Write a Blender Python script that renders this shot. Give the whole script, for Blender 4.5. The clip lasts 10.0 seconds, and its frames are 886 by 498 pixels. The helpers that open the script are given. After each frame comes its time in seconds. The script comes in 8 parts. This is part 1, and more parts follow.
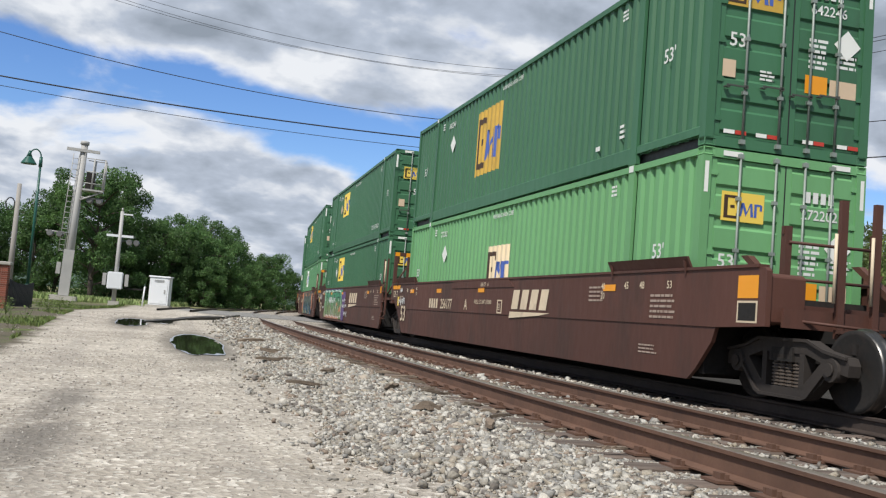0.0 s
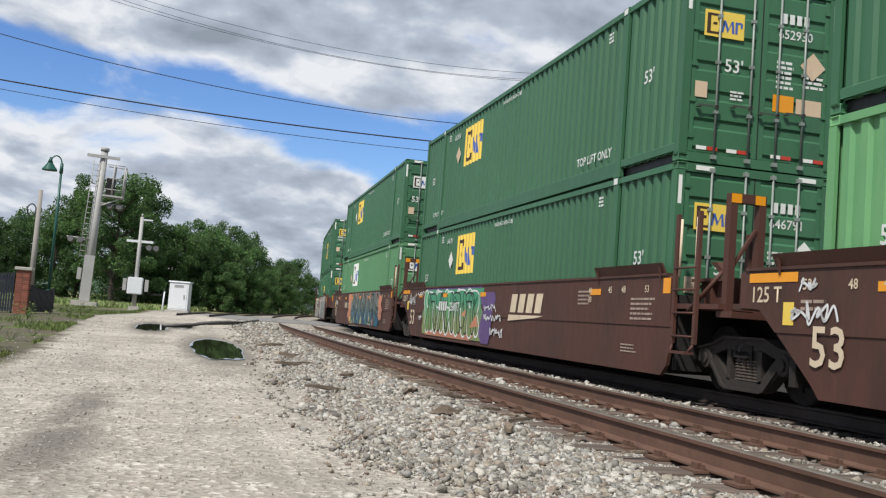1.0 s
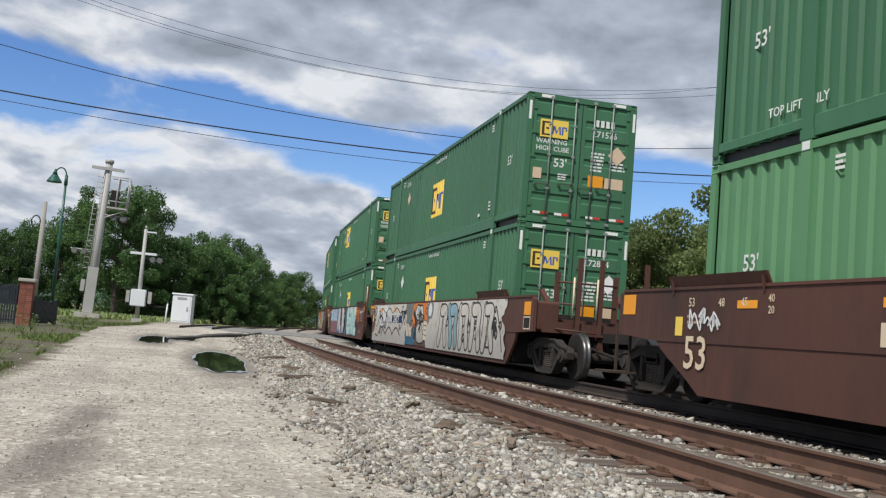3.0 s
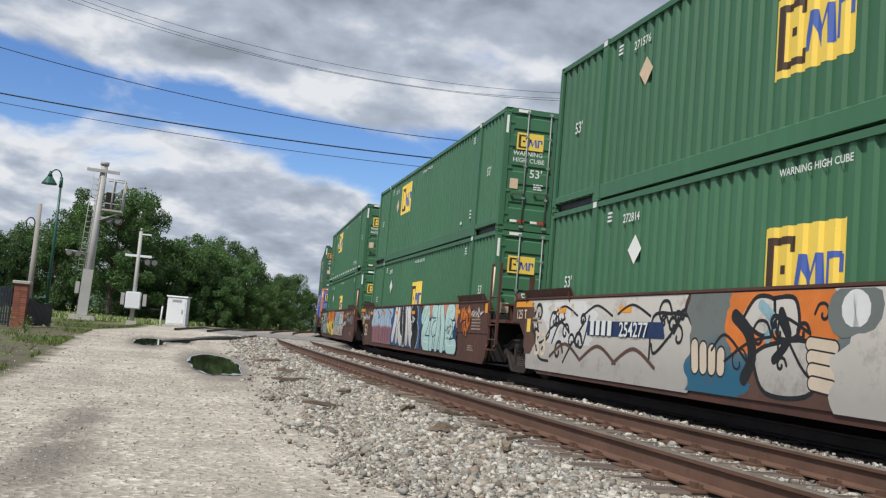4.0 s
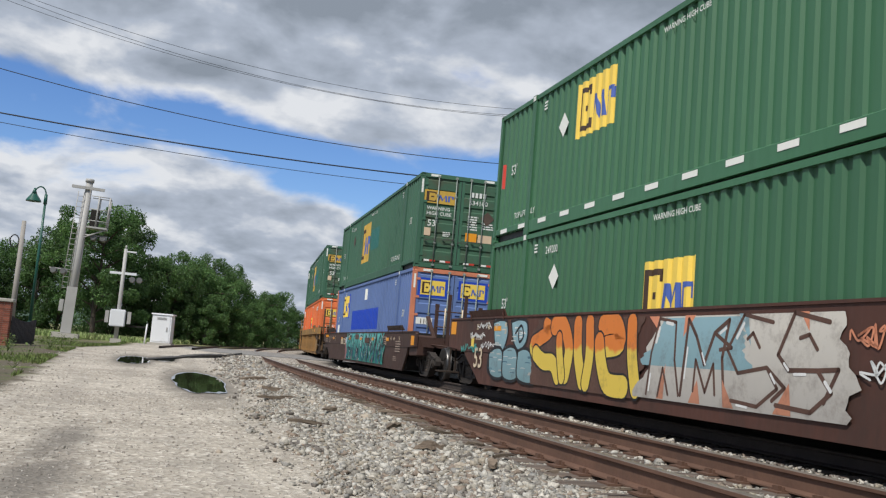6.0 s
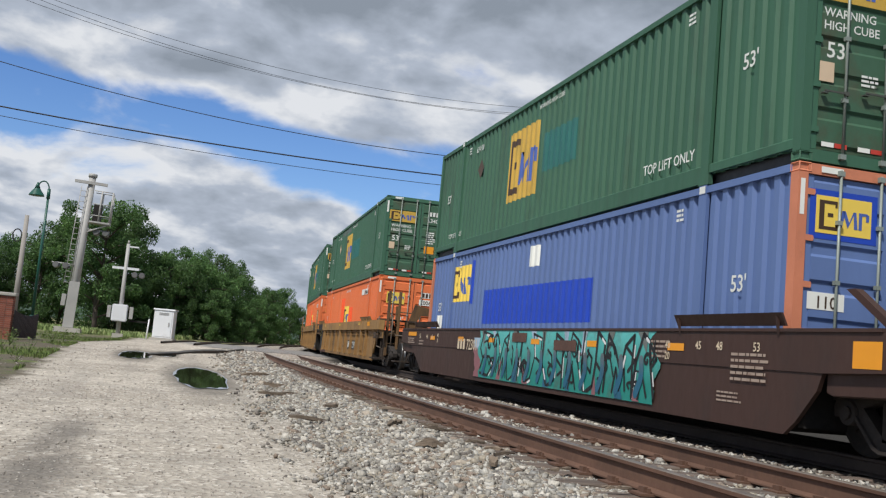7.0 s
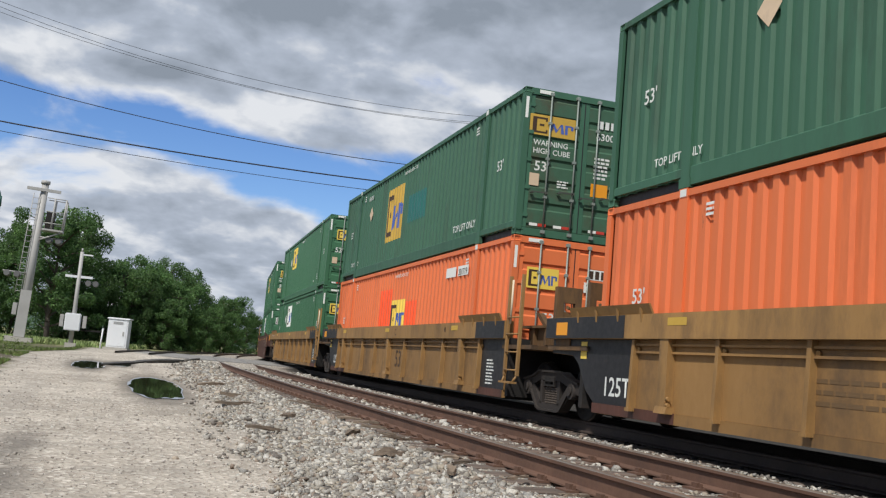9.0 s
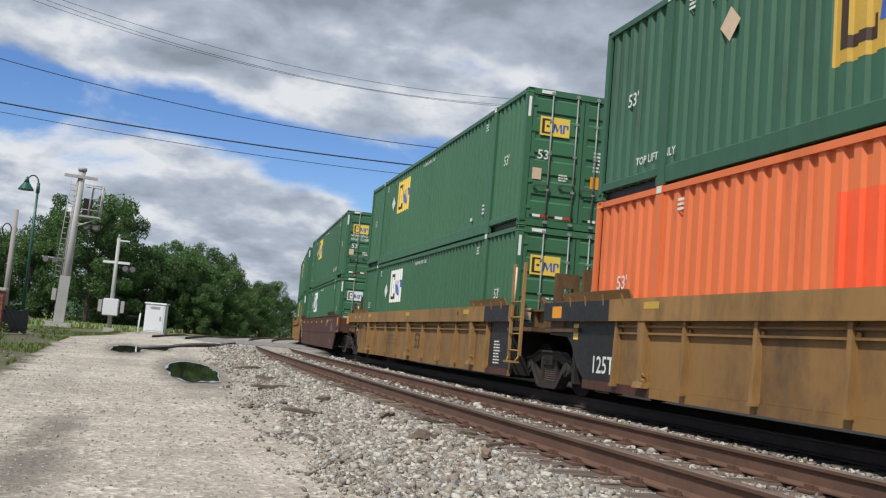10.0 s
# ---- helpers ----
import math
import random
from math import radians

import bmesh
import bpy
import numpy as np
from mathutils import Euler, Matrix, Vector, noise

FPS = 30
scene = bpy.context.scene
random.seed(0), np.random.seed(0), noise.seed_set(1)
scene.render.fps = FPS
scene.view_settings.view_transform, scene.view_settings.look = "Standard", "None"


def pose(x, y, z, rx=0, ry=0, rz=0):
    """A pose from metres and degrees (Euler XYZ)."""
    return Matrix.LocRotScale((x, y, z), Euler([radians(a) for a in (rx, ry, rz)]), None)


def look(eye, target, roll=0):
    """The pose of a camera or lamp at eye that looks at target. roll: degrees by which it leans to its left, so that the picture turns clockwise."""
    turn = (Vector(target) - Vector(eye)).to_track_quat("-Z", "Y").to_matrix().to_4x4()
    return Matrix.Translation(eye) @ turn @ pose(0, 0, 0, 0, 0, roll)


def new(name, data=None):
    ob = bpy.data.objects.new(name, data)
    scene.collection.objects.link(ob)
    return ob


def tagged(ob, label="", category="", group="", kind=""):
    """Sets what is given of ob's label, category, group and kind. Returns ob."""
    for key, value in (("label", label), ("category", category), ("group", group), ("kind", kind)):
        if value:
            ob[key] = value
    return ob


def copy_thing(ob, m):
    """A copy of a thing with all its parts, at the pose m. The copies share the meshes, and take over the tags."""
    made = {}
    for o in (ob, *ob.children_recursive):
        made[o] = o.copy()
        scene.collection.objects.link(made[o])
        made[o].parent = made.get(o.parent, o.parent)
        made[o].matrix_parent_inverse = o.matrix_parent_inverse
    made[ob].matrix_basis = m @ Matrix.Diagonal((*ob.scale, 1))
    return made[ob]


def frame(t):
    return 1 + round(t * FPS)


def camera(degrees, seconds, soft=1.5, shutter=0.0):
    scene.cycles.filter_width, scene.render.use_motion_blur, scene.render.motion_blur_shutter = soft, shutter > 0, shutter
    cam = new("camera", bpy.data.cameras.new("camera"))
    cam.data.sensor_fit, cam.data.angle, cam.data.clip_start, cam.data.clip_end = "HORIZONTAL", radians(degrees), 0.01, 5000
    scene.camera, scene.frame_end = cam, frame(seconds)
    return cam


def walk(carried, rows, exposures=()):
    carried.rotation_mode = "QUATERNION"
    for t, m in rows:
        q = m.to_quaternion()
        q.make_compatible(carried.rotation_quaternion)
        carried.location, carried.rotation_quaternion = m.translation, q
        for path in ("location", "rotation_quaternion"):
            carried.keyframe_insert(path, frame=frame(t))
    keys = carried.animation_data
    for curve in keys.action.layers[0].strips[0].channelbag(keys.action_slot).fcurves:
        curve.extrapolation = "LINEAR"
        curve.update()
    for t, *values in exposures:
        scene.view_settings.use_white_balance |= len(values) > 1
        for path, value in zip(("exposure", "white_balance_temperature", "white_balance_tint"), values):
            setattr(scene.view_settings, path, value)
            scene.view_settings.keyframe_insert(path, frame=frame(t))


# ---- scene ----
# ---- camera: hand-held on the dirt road, turning only ----
RAIL = 0.40                      # rail top above the road
CAM_Z = RAIL + 0.701
cam = camera(49.36, 10.0, soft=1.25)
TURNS = [(0.0, -16.26, 4.02, -4.51),
        (0.5, -16.39, 3.46, -4.58),
        (1.0, -15.17, 4.18, -4.34),
        (1.5, -14.85, 5.04, -4.32),
        (2.0, -15.30, 4.97, -4.43),
        (2.5, -14.94, 4.91, -4.62),
        (4.0, -15.28, 5.18, -4.76),
        (4.5, -15.64, 5.04, -4.44),
        (5.0, -15.93, 5.73, -4.03),
        (5.2, -16.09, 6.18, -3.53),
        (6.5, -16.10, 6.31, -5.27),
        (7.0, -16.01, 6.13, -5.15),
        (7.5, -16.99, 5.78, -5.25),
        (8.0, -18.31, 6.25, -5.49),
        (8.5, -18.95, 6.92, -5.53),
        (9.0, -18.47, 6.86, -4.97),
        (9.5, -17.84, 6.58, -5.16),
        (10.0, -16.48, 5.70, -4.76)]
walk(cam, [(t, pose(0, 0, CAM_Z, 90 + p, r, y)) for t, y, p, r in TURNS],
     [(0.0, 0.13), (0.5, 0.12), (1.5, 0.06), (2.5, 0.0), (5.0, 0.0), (6.5, -0.06), (8.0, 0.0), (10.0, -0.04)])

# ---- world and sun: bright, broken cloud ----
def ln(tree, a, b):
    tree.links.new(a, b)


def make_world():
    w = bpy.data.worlds.new("sky")
    scene.world = w
    w.use_nodes = True
    t = w.node_tree
    t.nodes.clear()
    N = t.nodes.new

    def math_(op, a, b=None, c=None, clamp=False):
        n = N("ShaderNodeMath")
        n.operation = op
        n.use_clamp = clamp
        for i, v in enumerate((a, b, c)):
            if v is None:
                continue
            if isinstance(v, (int, float)):
                n.inputs[i].default_value = v
            else:
                ln(t, v, n.inputs[i])
        return n.outputs[0]

    def noise_(vec, scale, detail, rough, dist=0.0):
        n = N("ShaderNodeTexNoise")
        n.inputs["Scale"].default_value = scale
        n.inputs["Detail"].default_value = detail
        n.inputs["Roughness"].default_value = rough
        n.inputs["Distortion"].default_value = dist
        ln(t, vec, n.inputs["Vector"])
        return n.outputs["Fac"]

    def step_(v, a, b, lo=0.0, hi=1.0):
        n = N("ShaderNodeMapRange")
        n.interpolation_type = "SMOOTHSTEP"
        ln(t, v, n.inputs["Value"])
        for k, x in (("From Min", a), ("From Max", b), ("To Min", lo), ("To Max", hi)):
            n.inputs[k].default_value = x
        return n.outputs[0]

    tc = N("ShaderNodeTexCoord")
    sep = N("ShaderNodeSeparateXYZ")
    ln(t, tc.outputs["Generated"], sep.inputs[0])
    x, y, z = sep.outputs
    zc = math_("ADD", math_("MAXIMUM", z, 0.0), CLOUD_FLAT)
    comb = N("ShaderNodeCombineXYZ")
    ln(t, math_("DIVIDE", x, zc), comb.inputs[0])
    ln(t, math_("DIVIDE", y, zc), comb.inputs[1])
    comb.inputs[2].default_value = CLOUD_SEED
    vec = comb.outputs[0]
    big = noise_(vec, 0.7, 2.0, 0.5, 0.2)
    mid = noise_(vec, 3.3, 9.0, 0.55, 0.2)
    cover = math_("ADD", math_("MULTIPLY", big, 0.55), math_("MULTIPLY", mid, 0.6))
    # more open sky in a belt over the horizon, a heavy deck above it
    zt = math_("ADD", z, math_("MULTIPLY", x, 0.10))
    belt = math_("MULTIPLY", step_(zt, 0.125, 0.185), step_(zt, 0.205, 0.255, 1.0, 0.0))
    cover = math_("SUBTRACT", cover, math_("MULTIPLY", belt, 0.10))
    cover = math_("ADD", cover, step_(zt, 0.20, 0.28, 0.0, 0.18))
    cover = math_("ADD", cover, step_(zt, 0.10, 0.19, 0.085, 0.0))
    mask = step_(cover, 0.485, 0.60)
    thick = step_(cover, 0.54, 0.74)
    # puffs: lit where the cloud is denser than it is higher up, grey at its base
    higher = N("ShaderNodeVectorMath")
    higher.operation = "MULTIPLY"
    higher.inputs[1].default_value = (0.955, 0.955, 1.0)
    ln(t, vec, higher.inputs[0])
    puff = math_("SUBTRACT", noise_(vec, 5.2, 7.0, 0.50, 0.2), noise_(higher.outputs[0], 5.2, 7.0, 0.50, 0.2))
    shade = noise_(vec, 2.6, 5.0, 0.55, 0.3)
    high = math_("ADD", step_(z, 0.20, 0.34, 0.0, 0.21), step_(z, 0.02, 0.13, 0.12, -0.04))
    dark = math_("ADD", math_("ADD", math_("MULTIPLY", thick, 0.46), math_("MULTIPLY", step_(shade, 0.36, 0.64), 0.22)), high)
    dark = math_("SUBTRACT", dark, math_("MULTIPLY", puff, 2.5), clamp=True)
    ramp = N("ShaderNodeValToRGB")
    ramp.color_ramp.elements[0].position = 0.0
    ramp.color_ramp.elements[0].color = (0.98, 1.01, 1.06, 1)
    ramp.color_ramp.elements[1].position = 1.0
    ramp.color_ramp.elements[1].color = (0.34, 0.395, 0.475, 1)
    e = ramp.color_ramp.elements.new(0.42)
    e.color = (0.565, 0.635, 0.755, 1)
    ln(t, dark, ramp.inputs[0])
    sky = N("ShaderNodeTexSky")
    sky.sky_type = "NISHITA"
    sky.sun_disc = False
    sky.sun_elevation = radians(SUN_EL)
    sky.sun_rotation = radians(SUN_AZ)
    sky.air_density = 1.0
    sky.dust_density = 0.0
    sky.ozone_density = 5.0
    b1, b2, mix, out = N("ShaderNodeBackground"), N("ShaderNodeBackground"), N("ShaderNodeMixShader"), N("ShaderNodeOutputWorld")
    b1.inputs["Strength"].default_value = 0.125
    b2.inputs["Strength"].default_value = CLOUD_LIGHT
    deep = N("ShaderNodeHueSaturation")
    deep.inputs["Saturation"].default_value = 1.18
    deep.inputs["Hue"].default_value = 0.512
    ln(t, sky.outputs[0], deep.inputs["Color"])
    ln(t, deep.outputs[0], b1.inputs[0])
    ln(t, ramp.outputs[0], b2.inputs[0])
    ln(t, mask, mix.inputs[0])
    ln(t, b1.outputs[0], mix.inputs[1])
    ln(t, b2.outputs[0], mix.inputs[2])
    ln(t, mix.outputs[0], out.inputs[0])


SUN_EL, SUN_AZ = 52, 226         # azimuth clockwise from +y: behind the camera and to its left
CLOUD_FLAT, CLOUD_SEED, CLOUD_LIGHT = 0.34, 3.7, 0.79
make_world()
sun = new("sun", bpy.data.lights.new("sun", "SUN"))
sun.data.energy, sun.data.angle, sun.data.color = 4.0, radians(3), (1.0, 0.96, 0.90)
_a, _e = radians(SUN_AZ), radians(SUN_EL)
sun.matrix_world = look((math.sin(_a) * math.cos(_e) * 50, math.cos(_a) * math.cos(_e) * 50, math.sin(_e) * 50), (0, 0, 0))


# ---- materials ----
RUST = (0.10, 0.042, 0.022)


def mat(name, col, rough=0.6, var=0.25, scale=6.0, metal=0.0, bump=0.0, bscale=None, dirt=None, dirt_amt=0.0, dirt_scale=1.2, island=0.0, objrand=0.0, stretch=(1, 1, 1), spec=0.5, chips=0.0):
    """A painted, worn or mineral surface: colour varied at two scales, stains of a second colour, fine relief."""
    m = bpy.data.materials.new(name)
    m.use_nodes = True
    t = m.node_tree
    b = t.nodes["Principled BSDF"]
    N = t.nodes.new
    tc, mp = N("ShaderNodeTexCoord"), N("ShaderNodeMapping")
    mp.inputs["Scale"].default_value = stretch
    ln(t, tc.outputs["Object"], mp.inputs[0])

    def noise_(scale, detail=6.0, rough=0.6):
        n = N("ShaderNodeTexNoise")
        n.inputs["Scale"].default_value, n.inputs["Detail"].default_value, n.inputs["Roughness"].default_value = scale, detail, rough
        ln(t, mp.outputs[0], n.inputs["Vector"])
        return n.outputs["Fac"]

    def mix_(kind, fac, a, bb):
        n = N("ShaderNodeMix")
        n.data_type, n.blend_type = "RGBA", kind
        for sock, v in ((n.inputs[0], fac), (n.inputs[6], a), (n.inputs[7], bb)):
            if isinstance(v, (int, float)):
                sock.default_value = v
            elif isinstance(v, tuple):
                sock.default_value = (*v, 1) if len(v) == 3 else v
            else:
                ln(t, v, sock)
        return n.outputs[2]

    def range_(v, a, bb, lo, hi):
        n = N("ShaderNodeMapRange")
        ln(t, v, n.inputs[0])
        for i, q in enumerate((a, bb, lo, hi)):
            n.inputs[i + 1].default_value = q
        return n.outputs[0]

    fine = noise_(scale * 5, 8.0, 0.65)
    wide = noise_(scale * 0.35, 4.0, 0.55)
    hi, lo = tuple(min(1, c * (1 + var)) for c in col), tuple(c * (1 - var) for c in col)
    c = mix_("MIX", range_(wide, 0.3, 0.7, 0, 1), lo, hi)
    c = mix_("MIX", range_(fine, 0.3, 0.7, 0, 0.5), c, tuple(q * (1 - 0.6 * var) for q in col))
    if dirt:
        c = mix_("MIX", range_(noise_(dirt_scale, 9.0, 0.7), 0.62 - 0.3 * dirt_amt, 0.78 - 0.2 * dirt_amt, 0, min(1, 0.4 + dirt_amt)), c, dirt)
    if chips:
        c = mix_("MIX", range_(noise_(1.1, 10.0, 0.75), 0.69 - 0.1 * chips, 0.72 - 0.1 * chips, 0, 0.85), c, RUST)
    for amount, node, sock in ((island, "ShaderNodeNewGeometry", "Random Per Island"), (objrand, "ShaderNodeObjectInfo", "Random")):
        if amount:
            n = N("ShaderNodeHueSaturation")
            ln(t, range_(N(node).outputs[sock], 0, 1, 1 - amount, 1 + amount), n.inputs["Value"])
            ln(t, c, n.inputs["Color"])
            c = n.outputs[0]
    ln(t, c, b.inputs["Base Color"])
    ln(t, range_(fine, 0.2, 0.8, max(0.03, rough - 0.12), min(1, rough + 0.12)), b.inputs["Roughness"])
    b.inputs["Metallic"].default_value = metal
    b.inputs["Specular IOR Level"].default_value = spec
    if bump:
        n = N("ShaderNodeBump")
        n.inputs["Strength"].default_value = 1.0
        n.inputs["Distance"].default_value = bump
        ln(t, noise_(bscale or scale * 8, 6.0, 0.6), n.inputs["Height"])
        ln(t, n.outputs[0], b.inputs["Normal"])
    return m


M = {
    "green": mat("container_green", (0.047, 0.150, 0.074), 0.5, 0.14, 1.2, dirt=(0.042, 0.096, 0.056), dirt_amt=0.25, dirt_scale=0.9, objrand=0.10, stretch=(1, 1, 0.22), chips=0.12),
    "dullgreen": mat("container_faded_green", (0.043, 0.130, 0.078), 0.62, 0.16, 1.2, dirt=(0.03, 0.055, 0.036), dirt_amt=0.35, dirt_scale=0.9, objrand=0.06, stretch=(1, 1, 0.22), chips=0.20),
    "lightgreen": mat("container_light_green", (0.150, 0.365, 0.155), 0.55, 0.12, 1.2, dirt=(0.075, 0.24, 0.115), dirt_amt=0.2, dirt_scale=0.9, objrand=0.05, stretch=(1, 1, 0.22), chips=0.12),
    "midgreen": mat("container_sage_green", (0.105, 0.265, 0.125), 0.58, 0.12, 1.2, dirt=(0.07, 0.17, 0.085), dirt_amt=0.25, dirt_scale=0.9, stretch=(1, 1, 0.22), chips=0.12),
    "blue": mat("container_blue", (0.112, 0.180, 0.385), 0.55, 0.12, 1.2, dirt=(0.08, 0.12, 0.24), dirt_amt=0.2, dirt_scale=0.9, stretch=(1, 1, 0.22), chips=0.12),
    "orange": mat("container_orange", (0.74, 0.180, 0.058), 0.55, 0.10, 1.2, dirt=(0.42, 0.10, 0.035), dirt_amt=0.25, dirt_scale=0.9, objrand=0.06, stretch=(1, 1, 0.22), chips=0.35),
    "orangepost": mat("faded_orange_paint", (0.62, 0.22, 0.12), 0.6, 0.15, 2.0, dirt=(0.3, 0.12, 0.07), dirt_amt=0.3),
    "brightblue": mat("bright_blue_paint", (0.012, 0.06, 0.46), 0.45, 0.08),
    "redorange": mat("bright_orange_paint", (0.95, 0.115, 0.03), 0.45, 0.08),
    "tealpaint": mat("teal_paint", (0.014, 0.135, 0.12), 0.5, 0.1),
    "brown": mat("wagon_brown", (0.090, 0.035, 0.0235), 0.66, 0.18, 1.5, dirt=(0.040, 0.023, 0.017), dirt_amt=0.5, dirt_scale=0.8, objrand=0.08, stretch=(1, 1, 0.35), chips=0.2),
    "darkbrown": mat("wagon_dark_brown", (0.055, 0.026, 0.019), 0.65, 0.18, 1.5, dirt=(0.03, 0.02, 0.017), dirt_amt=0.35, objrand=0.05, stretch=(1, 1, 0.35), chips=0.2),
    "ochre": mat("wagon_ochre", (0.335, 0.188, 0.063), 0.65, 0.2, 1.5, dirt=(0.13, 0.078, 0.036), dirt_amt=0.5, dirt_scale=1.3, objrand=0.08, stretch=(1, 1, 0.35), chips=0.2),
    # wagon ochre with grime, darkened in its colour for shade under the chord
    "ochreweb": mat("grimy_shaded_ochre_web", (0.275, 0.152, 0.052), 0.7, 0.2, 1.5, dirt=(0.10, 0.06, 0.03), dirt_amt=0.5, dirt_scale=0.9, objrand=0.10, stretch=(1, 1, 0.6), chips=0.2),
    "black": mat("wagon_black", (0.018, 0.018, 0.020), 0.55, 0.3, 2.0, dirt=(0.05, 0.042, 0.036), dirt_amt=0.2),
    "ochregrime": mat("grimy_ochre", (0.135, 0.074, 0.029), 0.75, 0.3, 2.0, dirt=(0.045, 0.030, 0.020), dirt_amt=0.6, dirt_scale=2.2, objrand=0.15, stretch=(1, 1, 0.35), chips=0.2),
    # bogie grime, its base lowered to near black for shade beneath the wagons
    "truck": mat("bogie_grime_and_shade", (0.013, 0.0115, 0.0105), 0.9, 0.35, 3.0, dirt=(0.036, 0.024, 0.018), dirt_amt=0.35, dirt_scale=3.0, bump=0.002),
    "frame": mat("bogie_frame_grime", (0.034, 0.027, 0.023), 0.85, 0.3, 3.0, dirt=(0.02, 0.017, 0.015), dirt_amt=0.4, dirt_scale=2.0, bump=0.002),
    "spring": mat("spring_steel", (0.085, 0.066, 0.052), 0.6, 0.3, 6.0),
    "tread": mat("wheel_tread", (0.15, 0.145, 0.14), 0.34, 0.3, 3.0, metal=0.9, dirt=(0.03, 0.025, 0.02), dirt_amt=0.4, dirt_scale=3.0),
    "steel": mat("galvanised_steel", (0.39, 0.385, 0.37), 0.55, 0.12, 2.0, dirt=(0.3, 0.29, 0.27), dirt_amt=0.3),
    "rod": mat("lock_rod_zinc", (0.27, 0.31, 0.28), 0.5, 0.2, 3.0, metal=0.2, dirt=RUST, dirt_amt=0.2, dirt_scale=3.0),
    "rustyrod": mat("dark_handle", (0.07, 0.075, 0.065), 0.6, 0.3, 4.0),
    "white": mat("white_marking", (0.74, 0.76, 0.72), 0.55, 0.08, 3.0, dirt=(0.4, 0.42, 0.38), dirt_amt=0.25, dirt_scale=2.5),
    "faint": mat("worn_stencil", (0.40, 0.31, 0.25), 0.65, 0.15, 3.0, dirt=(0.22, 0.15, 0.12), dirt_amt=0.4, dirt_scale=4.0),
    "cream": mat("cream_marking", (0.68, 0.56, 0.40), 0.6, 0.12, 3.0, dirt=(0.42, 0.33, 0.24), dirt_amt=0.3, dirt_scale=2.5),
    "yellow": mat("yellow_panel", (0.86, 0.62, 0.10), 0.5, 0.08, 2.0, dirt=(0.62, 0.44, 0.10), dirt_amt=0.2),
    "gold": mat("faded_gold_panel", (0.58, 0.37, 0.06), 0.6, 0.15, 2.0, dirt=(0.36, 0.24, 0.05), dirt_amt=0.35),
    "whitepanel": mat("white_panel", (0.82, 0.83, 0.78), 0.5, 0.06, 2.0),
    "amber": mat("reflective_amber", (0.86, 0.34, 0.015), 0.4, 0.1, 3.0),
    "redtape": mat("reflective_red", (0.55, 0.05, 0.03), 0.4, 0.1, 3.0),
    "ink": mat("dark_brown_ink", (0.055, 0.028, 0.014), 0.55, 0.1),
    "blueink": mat("blue_ink", (0.06, 0.12, 0.42), 0.55, 0.1),
    "peach": mat("faded_placard", (0.68, 0.52, 0.36), 0.6, 0.15, 3.0, dirt=(0.4, 0.3, 0.22), dirt_amt=0.3),
    "dulldoor": mat("grimy_green_door", (0.046, 0.120, 0.070), 0.66, 0.2, 1.4, dirt=(0.075, 0.056, 0.034), dirt_amt=0.5, dirt_scale=1.0, chips=0.3),
    "faintink": mat("faded_black_stencil", (0.15, 0.09, 0.04), 0.7, 0.2, 3.0),
    # dark rail: train shadow put into the colour; the siding rails share it
    "darkrail": mat("dark_rail", (0.045, 0.032, 0.026), 0.75, 0.3, 5.0),
    "rust": mat("rail_rust", (0.125, 0.066, 0.043), 0.8, 0.25, 5.0, bump=0.001, dirt=(0.07, 0.04, 0.03), dirt_amt=0.3, dirt_scale=3.0),
    "railtop": mat("rail_head", (0.27, 0.225, 0.185), 0.42, 0.2, 6.0, metal=0.55, dirt=(0.16, 0.10, 0.07), dirt_amt=0.3, dirt_scale=5.0),
    "sleeper": mat("weathered_sleeper", (0.115, 0.085, 0.068), 0.9, 0.35, 3.0, bump=0.006, bscale=14, stretch=(0.25, 4, 4), dirt=(0.22, 0.19, 0.165), dirt_amt=0.4, dirt_scale=2.0, objrand=0.25),
}


# ---- mesh helpers ----
def bx(bm, x0, x1, y0, y1, z0, z1):
    vs = [bm.verts.new(c) for c in ((x0, y0, z0), (x1, y0, z0), (x1, y1, z0), (x0, y1, z0), (x0, y0, z1), (x1, y0, z1), (x1, y1, z1), (x0, y1, z1))]
    for f in ((3, 2, 1, 0), (4, 5, 6, 7), (0, 1, 5, 4), (1, 2, 6, 5), (2, 3, 7, 6), (3, 0, 4, 7)):
        bm.faces.new([vs[i] for i in f])
    return vs


def prism(bm, pts, axis, a, b):
    """A polygon in the two other axes, drawn from a to b along axis (0 x, 1 y, 2 z)."""
    def place(p, w):
        q = list(p)
        q.insert(axis, w)
        return q
    lo, hi = [bm.verts.new(place(p, a)) for p in pts], [bm.verts.new(place(p, b)) for p in pts]
    n = len(pts)
    bm.faces.new(lo)
    bm.faces.new(hi[::-1])
    for i in range(n):
        bm.faces.new((lo[i], hi[i], hi[(i + 1) % n], lo[(i + 1) % n]))


def tube(bm, a, b, r0, r1=None, n=10, cap=True):
    a, b = Vector(a), Vector(b)
    r1 = r0 if r1 is None else r1
    q = (b - a).to_track_quat("Z", "Y")
    ra, rb = [], []
    for i in range(n):
        w = Vector((math.cos(math.tau * i / n), math.sin(math.tau * i / n), 0))
        ra.append(bm.verts.new(a + q @ (w * r0)))
        rb.append(bm.verts.new(b + q @ (w * r1)))
    for i in range(n):
        f = bm.faces.new((ra[i], ra[(i + 1) % n], rb[(i + 1) % n], rb[i]))
        f.smooth = True
    if cap:
        bm.faces.new(ra[::-1])
        bm.faces.new(rb)


